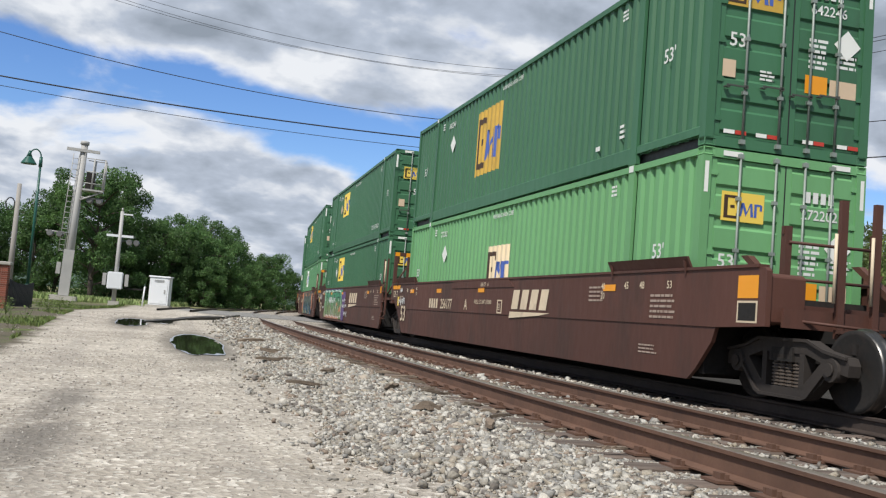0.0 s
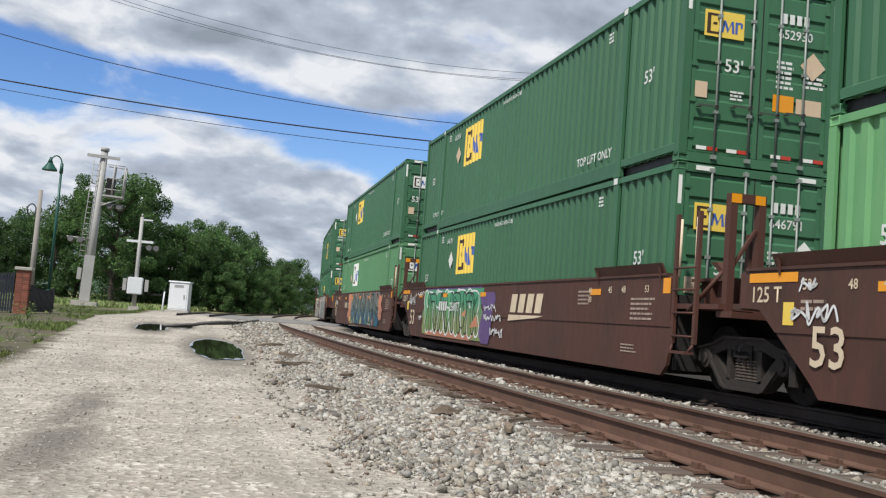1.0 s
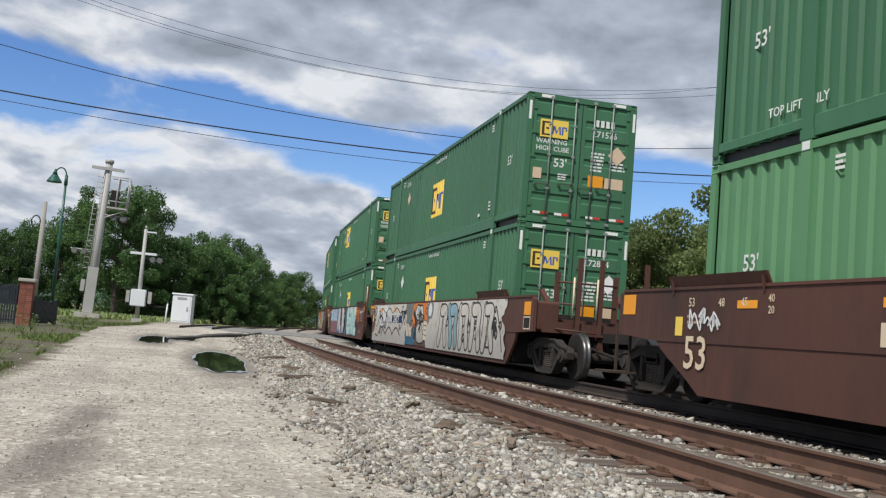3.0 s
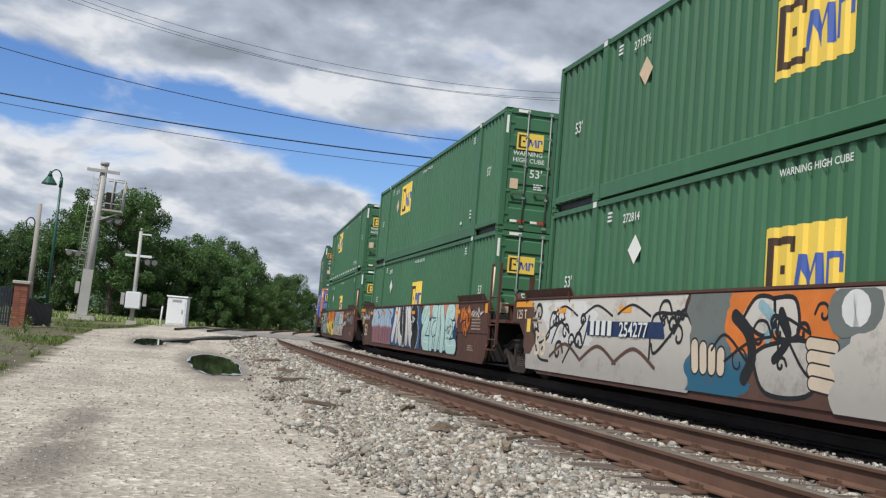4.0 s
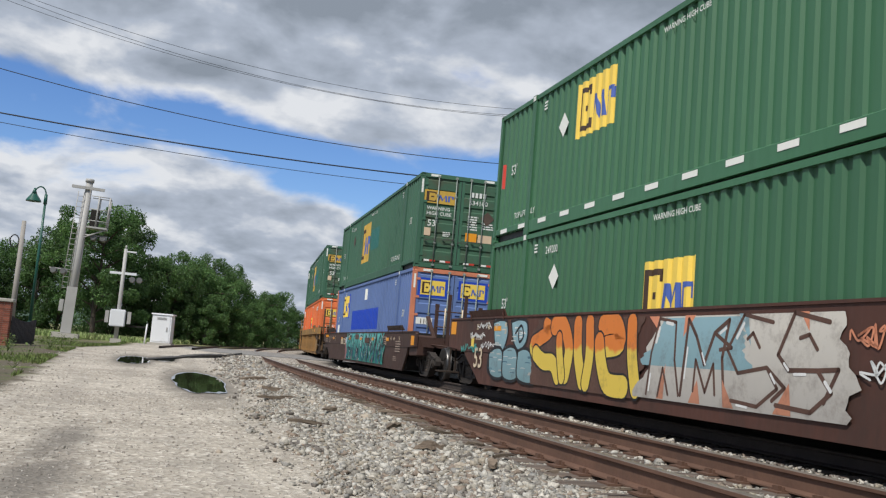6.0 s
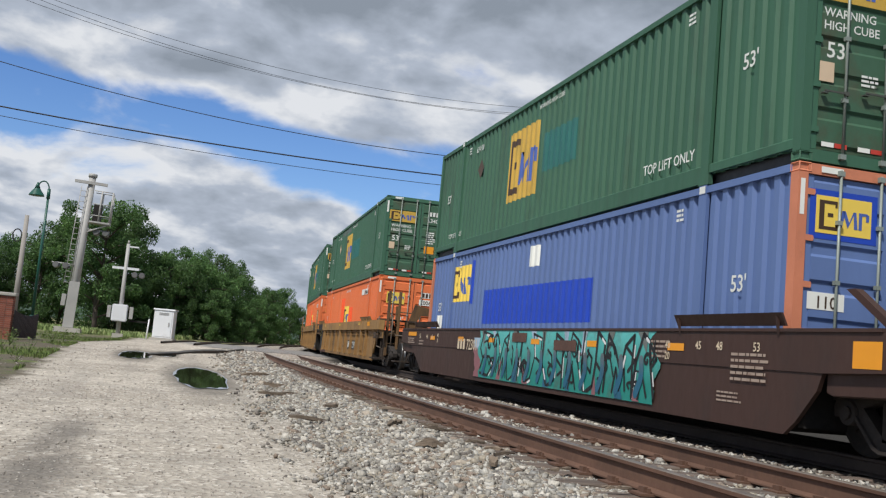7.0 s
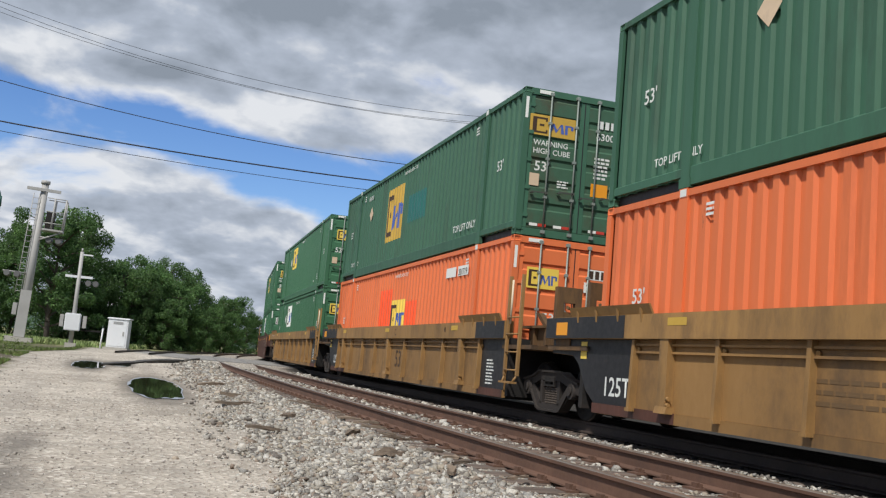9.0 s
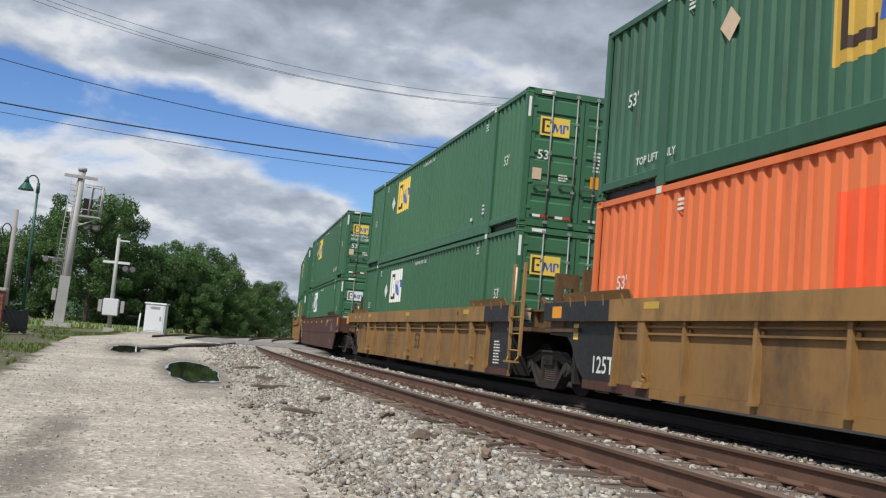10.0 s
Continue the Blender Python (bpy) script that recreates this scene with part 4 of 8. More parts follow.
class Mural:
    """Layers of spray paint on a wagon's flank, each a hair above the last, as one part."""

    def __init__(self, seed):
        self.bm, self.names, self.off, self.r = bmesh.new(), [], 0.0, wobble(seed)

    def index(self, paint):
        self.off += 0.00012
        if paint not in self.names:
            self.names.append(paint)
        return self.names.index(paint)

    def patch(self, paint, y1, y0, z0=0.26, z1=1.545, rag=0.10):
        """A ground coat with ragged ends and foot."""
        mi, r = self.index(paint), self.r
        n = 16
        k0 = r.uniform(0, 90)
        rows = []
        for k in range(n + 1):
            z = z0 + (z1 - z0) * k / n
            e = [2.2 * rag * noise.noise(Vector((z * 3.1, k0 + q, 0))) + r.uniform(-0.25, 0.25) * rag for q in (0, 50)]
            rows.append([self.bm.verts.new((SIDE - self.off, y, z)) for y in (y1 + e[0], y0 + e[1])])
        for a, b in zip(rows, rows[1:]):
            self.bm.faces.new((a[0], a[1], b[1], b[0])).material_index = mi

    def blob(self, paint, pts, soft=True):
        mi = self.index(paint)
        line = curve_through(pts, 5, True) if soft else [Vector(q) for q in pts]
        self.bm.faces.new([self.bm.verts.new((SIDE - self.off, q.x, min(1.548, max(0.2, q.y)))) for q in line]).material_index = mi

    def stroke(self, paint, pts, r, hard=False):
        mi = self.index(paint)
        if hard:
            for a, b in zip(pts, pts[1:]):
                ribbon(self.bm, [a, ((a[0] + b[0]) / 2, (a[1] + b[1]) / 2), b], r, self.off, mi)
        else:
            ribbon(self.bm, pts, r, self.off, mi)

    def fat(self, paint, pts, r, edge="ink", w=0.045, shine=False):
        """A fat stroke with its own outline."""
        self.stroke(edge, pts, r + w)
        self.stroke(paint, pts, r)
        if shine:
            q = pts[0]
            self.stroke("whitespray", [(q[0] + r * 0.5, q[1] - 0.06), (q[0] + r * 0.3, q[1] + r * 0.5)], 0.02)

    def angular(self, y1, y0, n, ink, gaps, z0=0.30, z1=1.50, r0=0.028, shine=True):
        """Barbed interlocking outlines of uneven width and lean, with wedges of other colours between them."""
        r, h = self.r, z1 - z0
        cuts = [0.0]
        for i in range(n):
            cuts.append(cuts[-1] + r.uniform(0.7, 1.4))
        shapes = ([(0.0, 0.0), (0.10, 0.55), (0.30, 1.0), (0.72, 0.92), (0.78, 0.5), (1.0, 0.05)], [(0.05, 1.0), (0.0, 0.45), (0.18, 0.0), (0.50, 0.12), (0.62, 0.55), (0.58, 1.0), (0.95, 0.86), (0.88, 0.0)],
                  [(0.9, 0.95), (0.30, 1.0), (0.02, 0.62), (0.22, 0.40), (0.75, 0.46), (0.95, 0.22), (0.62, 0.0), (0.05, 0.06)], [(0.0, 0.02), (0.06, 1.0), (0.34, 0.80), (0.52, 0.42), (0.66, 0.84), (0.98, 1.0), (0.88, 0.5), (1.0, 0.0)])
        cores = ([(0.36, 0.0), (0.48, 0.40), (0.66, 0.02)], [(0.26, 0.70), (0.44, 0.62), (0.40, 0.34), (0.26, 0.42)], [(0.36, 0.76), (0.56, 0.84), (0.66, 0.66)], [(0.30, 0.10), (0.36, 0.48), (0.54, 0.10), (0.70, 0.46), (0.74, 0.08)])
        for i in range(n):
            a, w = y1 - (y1 - y0) * cuts[i] / cuts[-1], (y1 - y0) * (cuts[i + 1] - cuts[i]) / cuts[-1]
            lean, k = r.uniform(-0.16, 0.16), r.randrange(4)
            put = lambda q: (a - w * (q[0] + lean * (q[1] - 0.5)) + r.uniform(-0.05, 0.05), z0 + h * q[1] + r.uniform(-0.04, 0.04))
            if gaps:
                for z, d in ((z1 + 0.04, -1), (z0 - 0.03, 1)):
                    u = a - w * r.uniform(-0.05, 0.6)
                    self.blob(r.choice(gaps), [(u + r.uniform(0.06, 0.2), z), (u - r.uniform(0.06, 0.2), z), (u + r.uniform(-0.15, 0.15), z + d * r.uniform(0.2, 0.5))], False)
            outer, core = [put(q) for q in shapes[k]], [put(q) for q in cores[k]]
            self.stroke(ink, outer, r0 * r.uniform(0.8, 1.3), True)
            self.stroke(ink, core, r0 * 0.9, True)
            if r.random() < 0.6:
                q = outer[len(outer) // 2]
                self.stroke(ink, [q, (q[0] - w * 0.35, q[1] + r.uniform(-0.25, 0.1)), (q[0] - w * 0.12, q[1] - r.uniform(0.2, 0.4))], r0, True)
            if shine:
                for p0, p1 in r.sample(list(zip(outer, outer[1:])), 3):
                    u = r.uniform(0.1, 0.5)
                    g0, g1 = [(p0[0] + (p1[0] - p0[0]) * v - 0.05, p0[1] + (p1[1] - p0[1]) * v - 0.04) for v in (u, u + 0.4)]
                    self.stroke("whitespray", [g0, g1], r.uniform(0.014, 0.028))

    def swirls(self, y1, y0, n, ink, r0=0.02, z0=0.35, z1=1.45):
        """Curls and long bowed lines."""
        r = self.r
        for k in range(n):
            cy, cz, q, d = r.uniform(y0, y1), r.uniform(z0 + 0.15, z1 - 0.15), r.uniform(0.10, 0.24), r.choice((-1, 1))
            self.stroke(ink, [(cy + d * q * (1 - 0.12 * i) * math.cos(i * 0.9), cz + q * (1 - 0.12 * i) * math.sin(i * 0.9)) for i in range(8)], r0 * r.uniform(0.7, 1.4))
            if k % 2 == 0:
                e = (cy + r.uniform(-0.9, 0.9), r.uniform(z0, z1))
                self.stroke(ink, [(cy + d * q, cz), ((cy + e[0]) / 2 + r.uniform(-0.2, 0.2), (cz + e[1]) / 2 + r.uniform(-0.3, 0.3)), e], r0)

    def bubbles(self, y1, y0, n, paints, edge, r0=0.15, z0=0.32, z1=1.48, shine=False):
        """Rounded leaning loops, two to a cell."""
        r, w = self.r, (y1 - y0) / n
        for i in range(n):
            a, p = y1 - i * w, r.choice(paints)
            lean = r.uniform(-0.1, 0.15)
            self.fat(p, [(a - w * 0.2 + lean, z1 - r0), (a - w * 0.24, (z0 + z1) / 2), (a - w * 0.2 - lean, z0 + r0)], r0, edge, shine=shine)
            self.fat(p, [(a - w * 0.3, z1 - r0 - 0.02), (a - w * 0.72, z1 - r0 - 0.05), (a - w * 0.66 + r.uniform(-0.1, 0.1), (z0 + z1) / 2), (a - w * 0.80, z0 + r0)], r0 * r.uniform(0.8, 1.0), edge, shine=shine)

    def done(self, wagon, label):
        return part("graffiti", mesh_of("graffiti", self.bm, *[PAINT[k] for k in self.names], fix=False), None, wagon, label)


def graffiti_green(w):
    m = Mural(3)
    m.patch("purple", 6.0, 0.4, 1.3, 1.54, 0.2)
    m.patch("leaf2", 6.35, 0.50, 0.26, 1.50, 0.12)
    m.patch("salmon", 5.9, 1.2, 0.24, 0.40, 0.3)
    m.patch("purple", 0.55, -0.25, 0.22, 1.40, 0.18)
    m.bubbles(6.2, 0.7, 5, ("leaf", "leaf2", "leaf2"), "whitespray", 0.23)
    m.bubbles(5.9, 1.0, 4, ("leaf2", "leaf"), "ink", 0.10, 0.4, 1.4)
    m.stroke("ink", [(6.1, 0.4), (5.6, 1.3), (5.0, 0.5), (4.3, 1.35), (3.7, 0.45), (3.0, 1.3), (2.2, 0.5), (1.5, 1.35), (0.9, 0.45)], 0.018)
    m.blob("salmon", [(1.5, 0.55), (1.0, 0.85), (0.75, 0.6)], False)
    m.blob("salmon", [(2.3, 0.85), (1.9, 1.0), (1.95, 0.8)], False)
    m.done(w, "green and bone bubble graffiti edged in white")
    for k in range(4):
        part("code_block", square("code_block", 0.15, 0.24, "white"), None, w, at=pose(SIDE - 0.018, 4.55 - k * 0.225, 0.94, 0, 0, -90))
    part("stencil", words("256177", 0.32, M["white"]), None, w, at=pose(SIDE - 0.018, 3.45, 0.94, 0, 0, -90))
    for k, (y1, y0, z, h) in enumerate(((0.4, -0.5, 1.05, 0.16), (0.3, -0.9, 0.82, 0.16), (-0.2, -1.2, 0.5, 0.2), (8.3, 7.5, 1.22, 0.30), (7.1, 6.4, 1.4, 0.14), (6.9, 6.5, 0.72, 0.2))):
        tag_scrawl(w, y1, y0, z, h, 90 + k, r0=0.014)


def graffiti_teal(w):
    m = Mural(12)
    m.patch("salmon", 3.05, 1.9, 0.30, 1.53, 0.2)
    for y, z in ((3.1, 1.4), (2.95, 0.9), (3.2, 0.6), (3.0, 1.15)):
        m.stroke("salmon", [(y, z - 0.04), (y, z), (y - 0.02, z + 0.05)], 0.13)
    m.patch("orangeyellow", 2.4, 1.6, 0.24, 0.5, 0.2)
    m.patch("tealgrey", 2.2, -5.85, 0.26, 1.545, 0.22)
    m.angular(2.2, -5.85, 7, "ink", ("salmon", "leaf2", "orangeyellow", "salmon"), r0=0.034)
    for k in range(7):
        y = 1.9 - k * 1.15
        m.stroke("leaf2", [(y, 0.35), (y - 0.12, 0.8), (y - 0.3, 1.2)], 0.04)
    m.patch("salmon", -5.8, -6.5, 0.5, 1.4, 0.25)
    m.done(w, "barbed grey and blue graffiti on salmon, edged in black")


def graffiti_white(w):
    m = Mural(14)
    m.patch("bone", 8.6, 2.24, 0.22, 1.545, 0.15)
    m.patch("brownmist", 8.75, 8.2, 0.5, 1.5, 0.15)
    m.patch("silver", 7.6, 5.4, 0.75, 1.5, 0.3)
    m.swirls(8.2, 5.7, 11, "ink", 0.026)
    m.swirls(3.3, 2.0, 8, "ink", 0.026)
    for y in (6.6, 5.2, 3.9):
        m.stroke("brownmist", [(y + 0.7, 0.5), (y, 0.75), (y - 0.7, 0.5)], 0.03)
        m.stroke("ink", [(y + 0.6, 1.28), (y + 0.1, 1.42), (y - 0.5, 1.25)], 0.02)
    m.patch("navy", 5.65, 2.95, 0.92, 1.16, 0.03)
    m.patch("tealgrey", 2.3, -1.5, 0.26, 1.545, 0.15)
    m.patch("brownmist", 0.9, -1.6, 0.26, 0.66, 0.2)
    m.patch("orangespray", 1.25, -0.75, 0.80, 1.54, 0.15)
    for k in range(4):
        m.fat("cream", [(2.1 - k * 0.22, 0.86 - k * 0.03), (2.06 - k * 0.21, 0.58)], 0.085, "ink", 0.025)
    for pts in ([(1.0, 1.2), (0.7, 1.48), (0.3, 1.40), (0.5, 1.02)], [(0.35, 1.46), (-0.05, 1.44), (-0.12, 1.05), (0.25, 1.02)], [(0.75, 0.78), (0.4, 0.92), (-0.35, 0.95), (-0.4, 0.42), (0.45, 0.36)]):
        m.blob("bone", pts)
        m.stroke("ink", pts + [pts[0]], 0.028)
    m.stroke("ink", [(1.15, 1.25), (0.85, 1.05), (0.75, 0.75), (0.9, 0.5)], 0.09)
    m.stroke("ink", [(0.2, 1.3), (0.05, 1.0), (0.3, 0.75)], 0.06)
    m.stroke("paleblue", [(0.6, 1.38), (0.35, 1.2), (0.45, 1.0)], 0.07)
    m.swirls(1.1, -0.6, 7, "ink", 0.02)
    for k in range(4):
        m.fat("cream", [(-0.35 - k * 0.02, 0.95 - k * 0.14), (-0.75, 0.92 - k * 0.14)], 0.07, "ink", 0.02)
    m.patch("bone", -0.9, -8.3, 0.24, 1.545, 0.2)
    m.stroke("tealgrey", [(-0.9, 1.3), (-1.05, 1.35), (-1.2, 1.36)], 0.28)
    m.stroke("whitespray", [(-1.03, 1.33), (-1.06, 1.34), (-1.10, 1.33)], 0.19)
    m.swirls(-1.5, -8.1, 20, "ink", 0.026)
    m.bubbles(-2.2, -7.6, 5, ("orangespray", "bone", "paleblue"), "ink", 0.15)
    m.done(w, "bone, orange and teal graffiti with black curls")
    for k in range(4):
        part("code_block", square("code_block", 0.15, 0.24, "white"), None, w, at=pose(SIDE - 0.022, 5.5 - k * 0.225, 0.93, 0, 0, -90))
    part("stencil", words("254277", 0.32, M["white"]), None, w, at=pose(SIDE - 0.022, 4.4, 0.93, 0, 0, -90))


def graffiti_bubbles(w):
    m = Mural(20)
    m.patch("mauve", 6.45, 2.6, 0.28, 1.50, 0.16)
    m.angular(6.3, 2.9, 3, "navy", (), 0.36, 1.46, 0.024, False)
    m.stroke("whitespray", [(6.2, 1.2), (5.7, 1.45), (5.4, 0.9)], 0.03)
    m.patch("deepblue", 2.75, -1.75, 0.28, 1.54, 0.16)
    for pts, r in (([(2.0, 1.38), (2.12, 1.0), (2.38, 0.56)], 0.21), ([(1.58, 1.40), (1.66, 1.0), (1.72, 0.50)], 0.17), ([(1.40, 0.9), (1.30, 0.6), (1.0, 0.46)], 0.19)):
        m.fat("silver", pts, r)
    m.fat("ink", [(1.12, 1.38), (1.12, 0.98), (0.88, 0.78)], 0.19, "whitespray", 0.03)
    m.fat("ink", [(0.76, 1.42), (0.62, 1.0), (0.55, 0.48)], 0.19, "whitespray", 0.03)
    m.fat("silver", [(0.30, 1.42), (0.20, 1.0), (0.10, 0.48)], 0.18)
    m.fat("silver", [(-0.02, 1.38), (-0.25, 0.9), (-0.5, 0.54)], 0.23)
    m.fat("ink", [(-0.52, 1.30), (-0.98, 1.36), (-1.10, 1.12), (-0.72, 0.96), (-1.25, 0.80), (-1.2, 0.52), (-0.8, 0.48)], 0.23, "whitespray", 0.035)
    m.blob("whitespray", [(-0.55, 1.25), (-0.95, 1.16), (-0.7, 1.02)], False)
    m.blob("deepblue", [(-0.66, 1.2), (-0.86, 1.15), (-0.72, 1.09)], False)
    m.patch("salmon", -1.95, -6.0, 0.95, 1.54, 0.12)
    m.patch("navy", -2.0, -5.95, 0.30, 1.2, 0.2)
    m.patch("mint", -2.3, -5.6, 0.34, 1.1, 0.2)
    for pts, r in (([(-2.05, 1.2), (-2.3, 1.40), (-2.65, 1.38), (-2.58, 1.08), (-2.2, 0.74), (-2.42, 0.48), (-2.95, 0.46)], 0.16), ([(-3.55, 1.40), (-3.25, 0.95), (-3.25, 0.42)], 0.15), ([(-3.3, 1.38), (-3.75, 1.36), (-3.80, 1.02), (-3.45, 0.86)], 0.13),
                   ([(-4.02, 1.40), (-4.0, 0.92), (-3.85, 0.44)], 0.14), ([(-4.30, 1.38), (-4.5, 0.9), (-4.5, 0.42)], 0.15), ([(-5.5, 1.34), (-5.05, 1.36), (-4.95, 1.02), (-5.35, 0.92), (-5.0, 0.72), (-5.2, 0.44), (-5.8, 0.46)], 0.15)):
        m.fat("mint", pts, r + 0.05, "navy", 0.04)
        m.stroke("whitespray", [(q[0] + 0.10, q[1] + 0.05) for q in pts], 0.012)
    m.done(w, "white, black and mint bubble graffiti on blue and salmon")


def graffiti_sunset(w):
    m = Mural(26)
    m.stroke("ink", [(7.35, 0.7), (7.3, 0.45), (6.8, 0.4)], 0.05)
    for pts in ([(7.15, 1.48), (6.7, 1.53), (6.32, 1.48), (6.22, 1.2), (6.5, 0.86), (6.95, 0.98)], [(6.05, 1.48), (5.55, 1.53), (5.15, 1.45), (5.12, 1.1), (5.5, 0.90), (5.85, 1.08)],
                [(7.32, 0.82), (6.9, 0.95), (6.48, 0.88), (6.40, 0.36), (7.15, 0.38)], [(6.42, 0.90), (6.0, 0.99), (5.62, 0.88), (5.55, 0.36), (6.34, 0.36)], [(5.55, 0.90), (5.2, 0.96), (4.85, 0.86), (4.55, 0.34), (5.48, 0.36)]):
        m.blob("paleblue", pts)
        m.stroke("ink", pts + [pts[0]], 0.032)
        for k in range(9):
            a, z = m.r.uniform(min(q[0] for q in pts) + 0.2, max(q[0] for q in pts)), m.r.uniform(min(q[1] for q in pts) + 0.08, max(q[1] for q in pts) - 0.08)
            m.stroke(m.r.choice(("silver", "tealgrey", "bone")), [(a, z), (a - 0.12, z + 0.004), (a - 0.24, z)], m.r.uniform(0.006, 0.014))
    m.stroke("ink", [(5.75, 1.25), (5.45, 1.4), (5.3, 1.2), (5.5, 1.08), (5.58, 1.25)], 0.025)
    m.patch("brownmist", 4.75, 0.5, 0.30, 1.5, 0.2)
    for pts, r in (([(4.15, 1.40), (3.95, 1.30), (4.45, 1.14), (4.78, 1.02), (4.45, 0.78)], 0.14), ([(4.6, 0.88), (4.2, 0.74), (3.75, 0.72), (3.5, 0.5)], 0.15), ([(3.75, 1.38), (3.35, 1.38), (3.05, 1.0), (3.15, 0.55)], 0.17), ([(3.5, 1.15), (3.45, 0.9), (3.3, 0.5)], 0.13),
                   ([(2.72, 1.40), (2.66, 0.9), (2.45, 0.48)], 0.16), ([(2.25, 1.42), (2.2, 0.9), (2.3, 0.45)], 0.15), ([(1.75, 1.38), (1.3, 1.40), (1.12, 1.12), (1.6, 1.04)], 0.17), ([(1.85, 1.1), (1.75, 0.8), (1.5, 0.48), (0.95, 0.45)], 0.17), ([(0.75, 1.4), (0.7, 0.9), (0.55, 0.45)], 0.15)):
        m.fat("orangeyellow", pts, r, "ink", 0.035)
    m.patch("bone", 0.3, -3.9, 0.34, 1.48, 0.25)
    m.patch("paleblue", 0.1, -2.2, 0.8, 1.46, 0.25)
    m.angular(0.2, -3.8, 4, "brownmist", ("paleblue", "salmon"), 0.38, 1.45, 0.026)
    m.done(w, "pale blue, orange and yellow graffiti with black outlines")
    for k, (y1, y0, z, h, c) in enumerate(((-4.1, -5.6, 1.25, 0.3, "salmon"), (-4.3, -5.4, 0.9, 0.3, "whitespray"), (-5.8, -7.4, 1.1, 0.35, "paleblue"), (8.7, 7.6, 1.20, 0.16, "whitespray"), (7.8, 7.0, 0.98, 0.18, "whitespray"), (8.1, 7.2, 1.42, 0.14, "whitespray"), (9.3, 8.1, 0.92, 0.20, "turquoise"))):
        tag_scrawl(w, y1, y0, z, h, 70 + k, c, 0.013)


def graffiti_turquoise(w):
    m = Mural(33)
    m.patch("mauve", 3.1, 2.2, 0.24, 1.1, 0.16)
    m.patch("turquoise", 2.75, -5.4, 0.24, 1.262, 0.25)
    m.angular(2.7, -5.4, 9, "ink", ("mauve", "tealgrey"), 0.28, 1.22, 0.028)
    m.swirls(2.4, -5.2, 14, "ink", 0.020, 0.3, 1.2)
    for k in range(12):
        y = 2.4 - k * 0.66
        m.stroke("tealgrey", [(y, 0.36), (y - 0.14, 0.6), (y - 0.12, 0.85)], 0.07)
    m.patch("brownmist", 0.62, -0.2, 1.04, 1.22, 0.02)
    m.patch("brownmist", -1.6, -2.6, 0.92, 1.1, 0.02)
    m.done(w, "turquoise graffiti with black barbs and white glints")


def tag_scrawl(wagon, y1, y0, z, h, seed, paint="whitespray", r0=0.018):
    r = wobble(seed)
    bm = bmesh.new()
    pts, y = [], y1
    while y > y0:
        up = h / 2 if len(pts) % 2 else -h / 2
        pts.append((y + r.uniform(-0.09, 0.09), z + up * r.uniform(0.1, 1.0)))
        if r.random() < 0.35:
            pts.append((y + r.uniform(0.04, 0.12), z + up * r.uniform(-0.6, 0.4)))
        y -= r.uniform(0.02, 0.09)
    if len(pts) < 3:
        pts = [(y1, z), ((y0 + y1) / 2, z + h / 2), (y0, z - h / 3)]
    ribbon(bm, pts, r0, 0.012, 0)
    part("graffiti_tag", mesh_of("graffiti_tag", bm, PAINT[paint], fix=False), None, wagon, "thin sprayed scrawl")


# -- bogie --
WHEEL_R, AXLE = 0.455, 0.89


def build_frame(bm):
    """Cast side frame: an arched top chord, round-cornered triangular windows, a spring seat, pedestal jaws and ribs."""
    a, b = -1.08, -0.93
    prism(bm, [(-1.13, 0.40), (-1.15, 0.52), (-1.10, 0.60), (-0.72, 0.66), (-0.46, 0.76), (0.46, 0.76), (0.72, 0.66), (1.10, 0.60), (1.15, 0.52), (1.13, 0.40), (0.92, 0.44), (0.70, 0.52), (0.42, 0.60), (-0.42, 0.60), (-0.70, 0.52), (-0.92, 0.44)], 0, a, b)
    prism(bm, [(-0.84, 0.46), (-0.70, 0.53), (-0.60, 0.44), (-0.38, 0.235), (-0.30, 0.205), (0.30, 0.205), (0.38, 0.235), (0.60, 0.44), (0.70, 0.53), (0.84, 0.46), (0.72, 0.30), (0.50, 0.12), (0.40, 0.085), (-0.40, 0.085), (-0.50, 0.12), (-0.72, 0.30)], 0, a, b)
    for y in (-0.40, 0.31):
        bx(bm, a, b, y, y + 0.09, 0.2, 0.61)
    # flanges standing proud along the chords
    for sg in (-1, 1):
        prism(bm, [(sg * 0.46, 0.735), (sg * 0.74, 0.635), (sg * 1.12, 0.575), (sg * 1.12, 0.605), (sg * 0.74, 0.67), (sg * 0.46, 0.77)][::sg], 0, a - 0.035, a)
        prism(bm, [(sg * 0.40, 0.08), (sg * 0.50, 0.115), (sg * 0.84, 0.455), (sg * 0.81, 0.48), (sg * 0.48, 0.15), (sg * 0.40, 0.115)][::sg], 0, a - 0.035, a)
    bx(bm, a - 0.035, a, -0.46, 0.46, 0.735, 0.77)
    bx(bm, a - 0.035, a, -0.40, 0.40, 0.08, 0.115)
    bx(bm, a + 0.02, b - 0.02, -0.3, 0.3, 0.50, 0.60)
    bx(bm, a - 0.02, a + 0.02, -0.16, 0.16, 0.53, 0.58)


def build_spring(bm):
    prof = [(0.20, 0.045)]
    for i in range(7):
        z = 0.21 + i * 0.04
        prof += [(z, 0.045), (z + 0.008, 0.066), (z + 0.022, 0.066), (z + 0.030, 0.045)]
    rings = [[bm.verts.new((q * math.cos(math.tau * k / 9), q * math.sin(math.tau * k / 9), z)) for k in range(9)] for z, q in prof + [(0.5, 0.045)]]
    for p, q in zip(rings, rings[1:]):
        for k in range(9):
            bm.faces.new((p[k], p[(k + 1) % 9], q[(k + 1) % 9], q[k]))


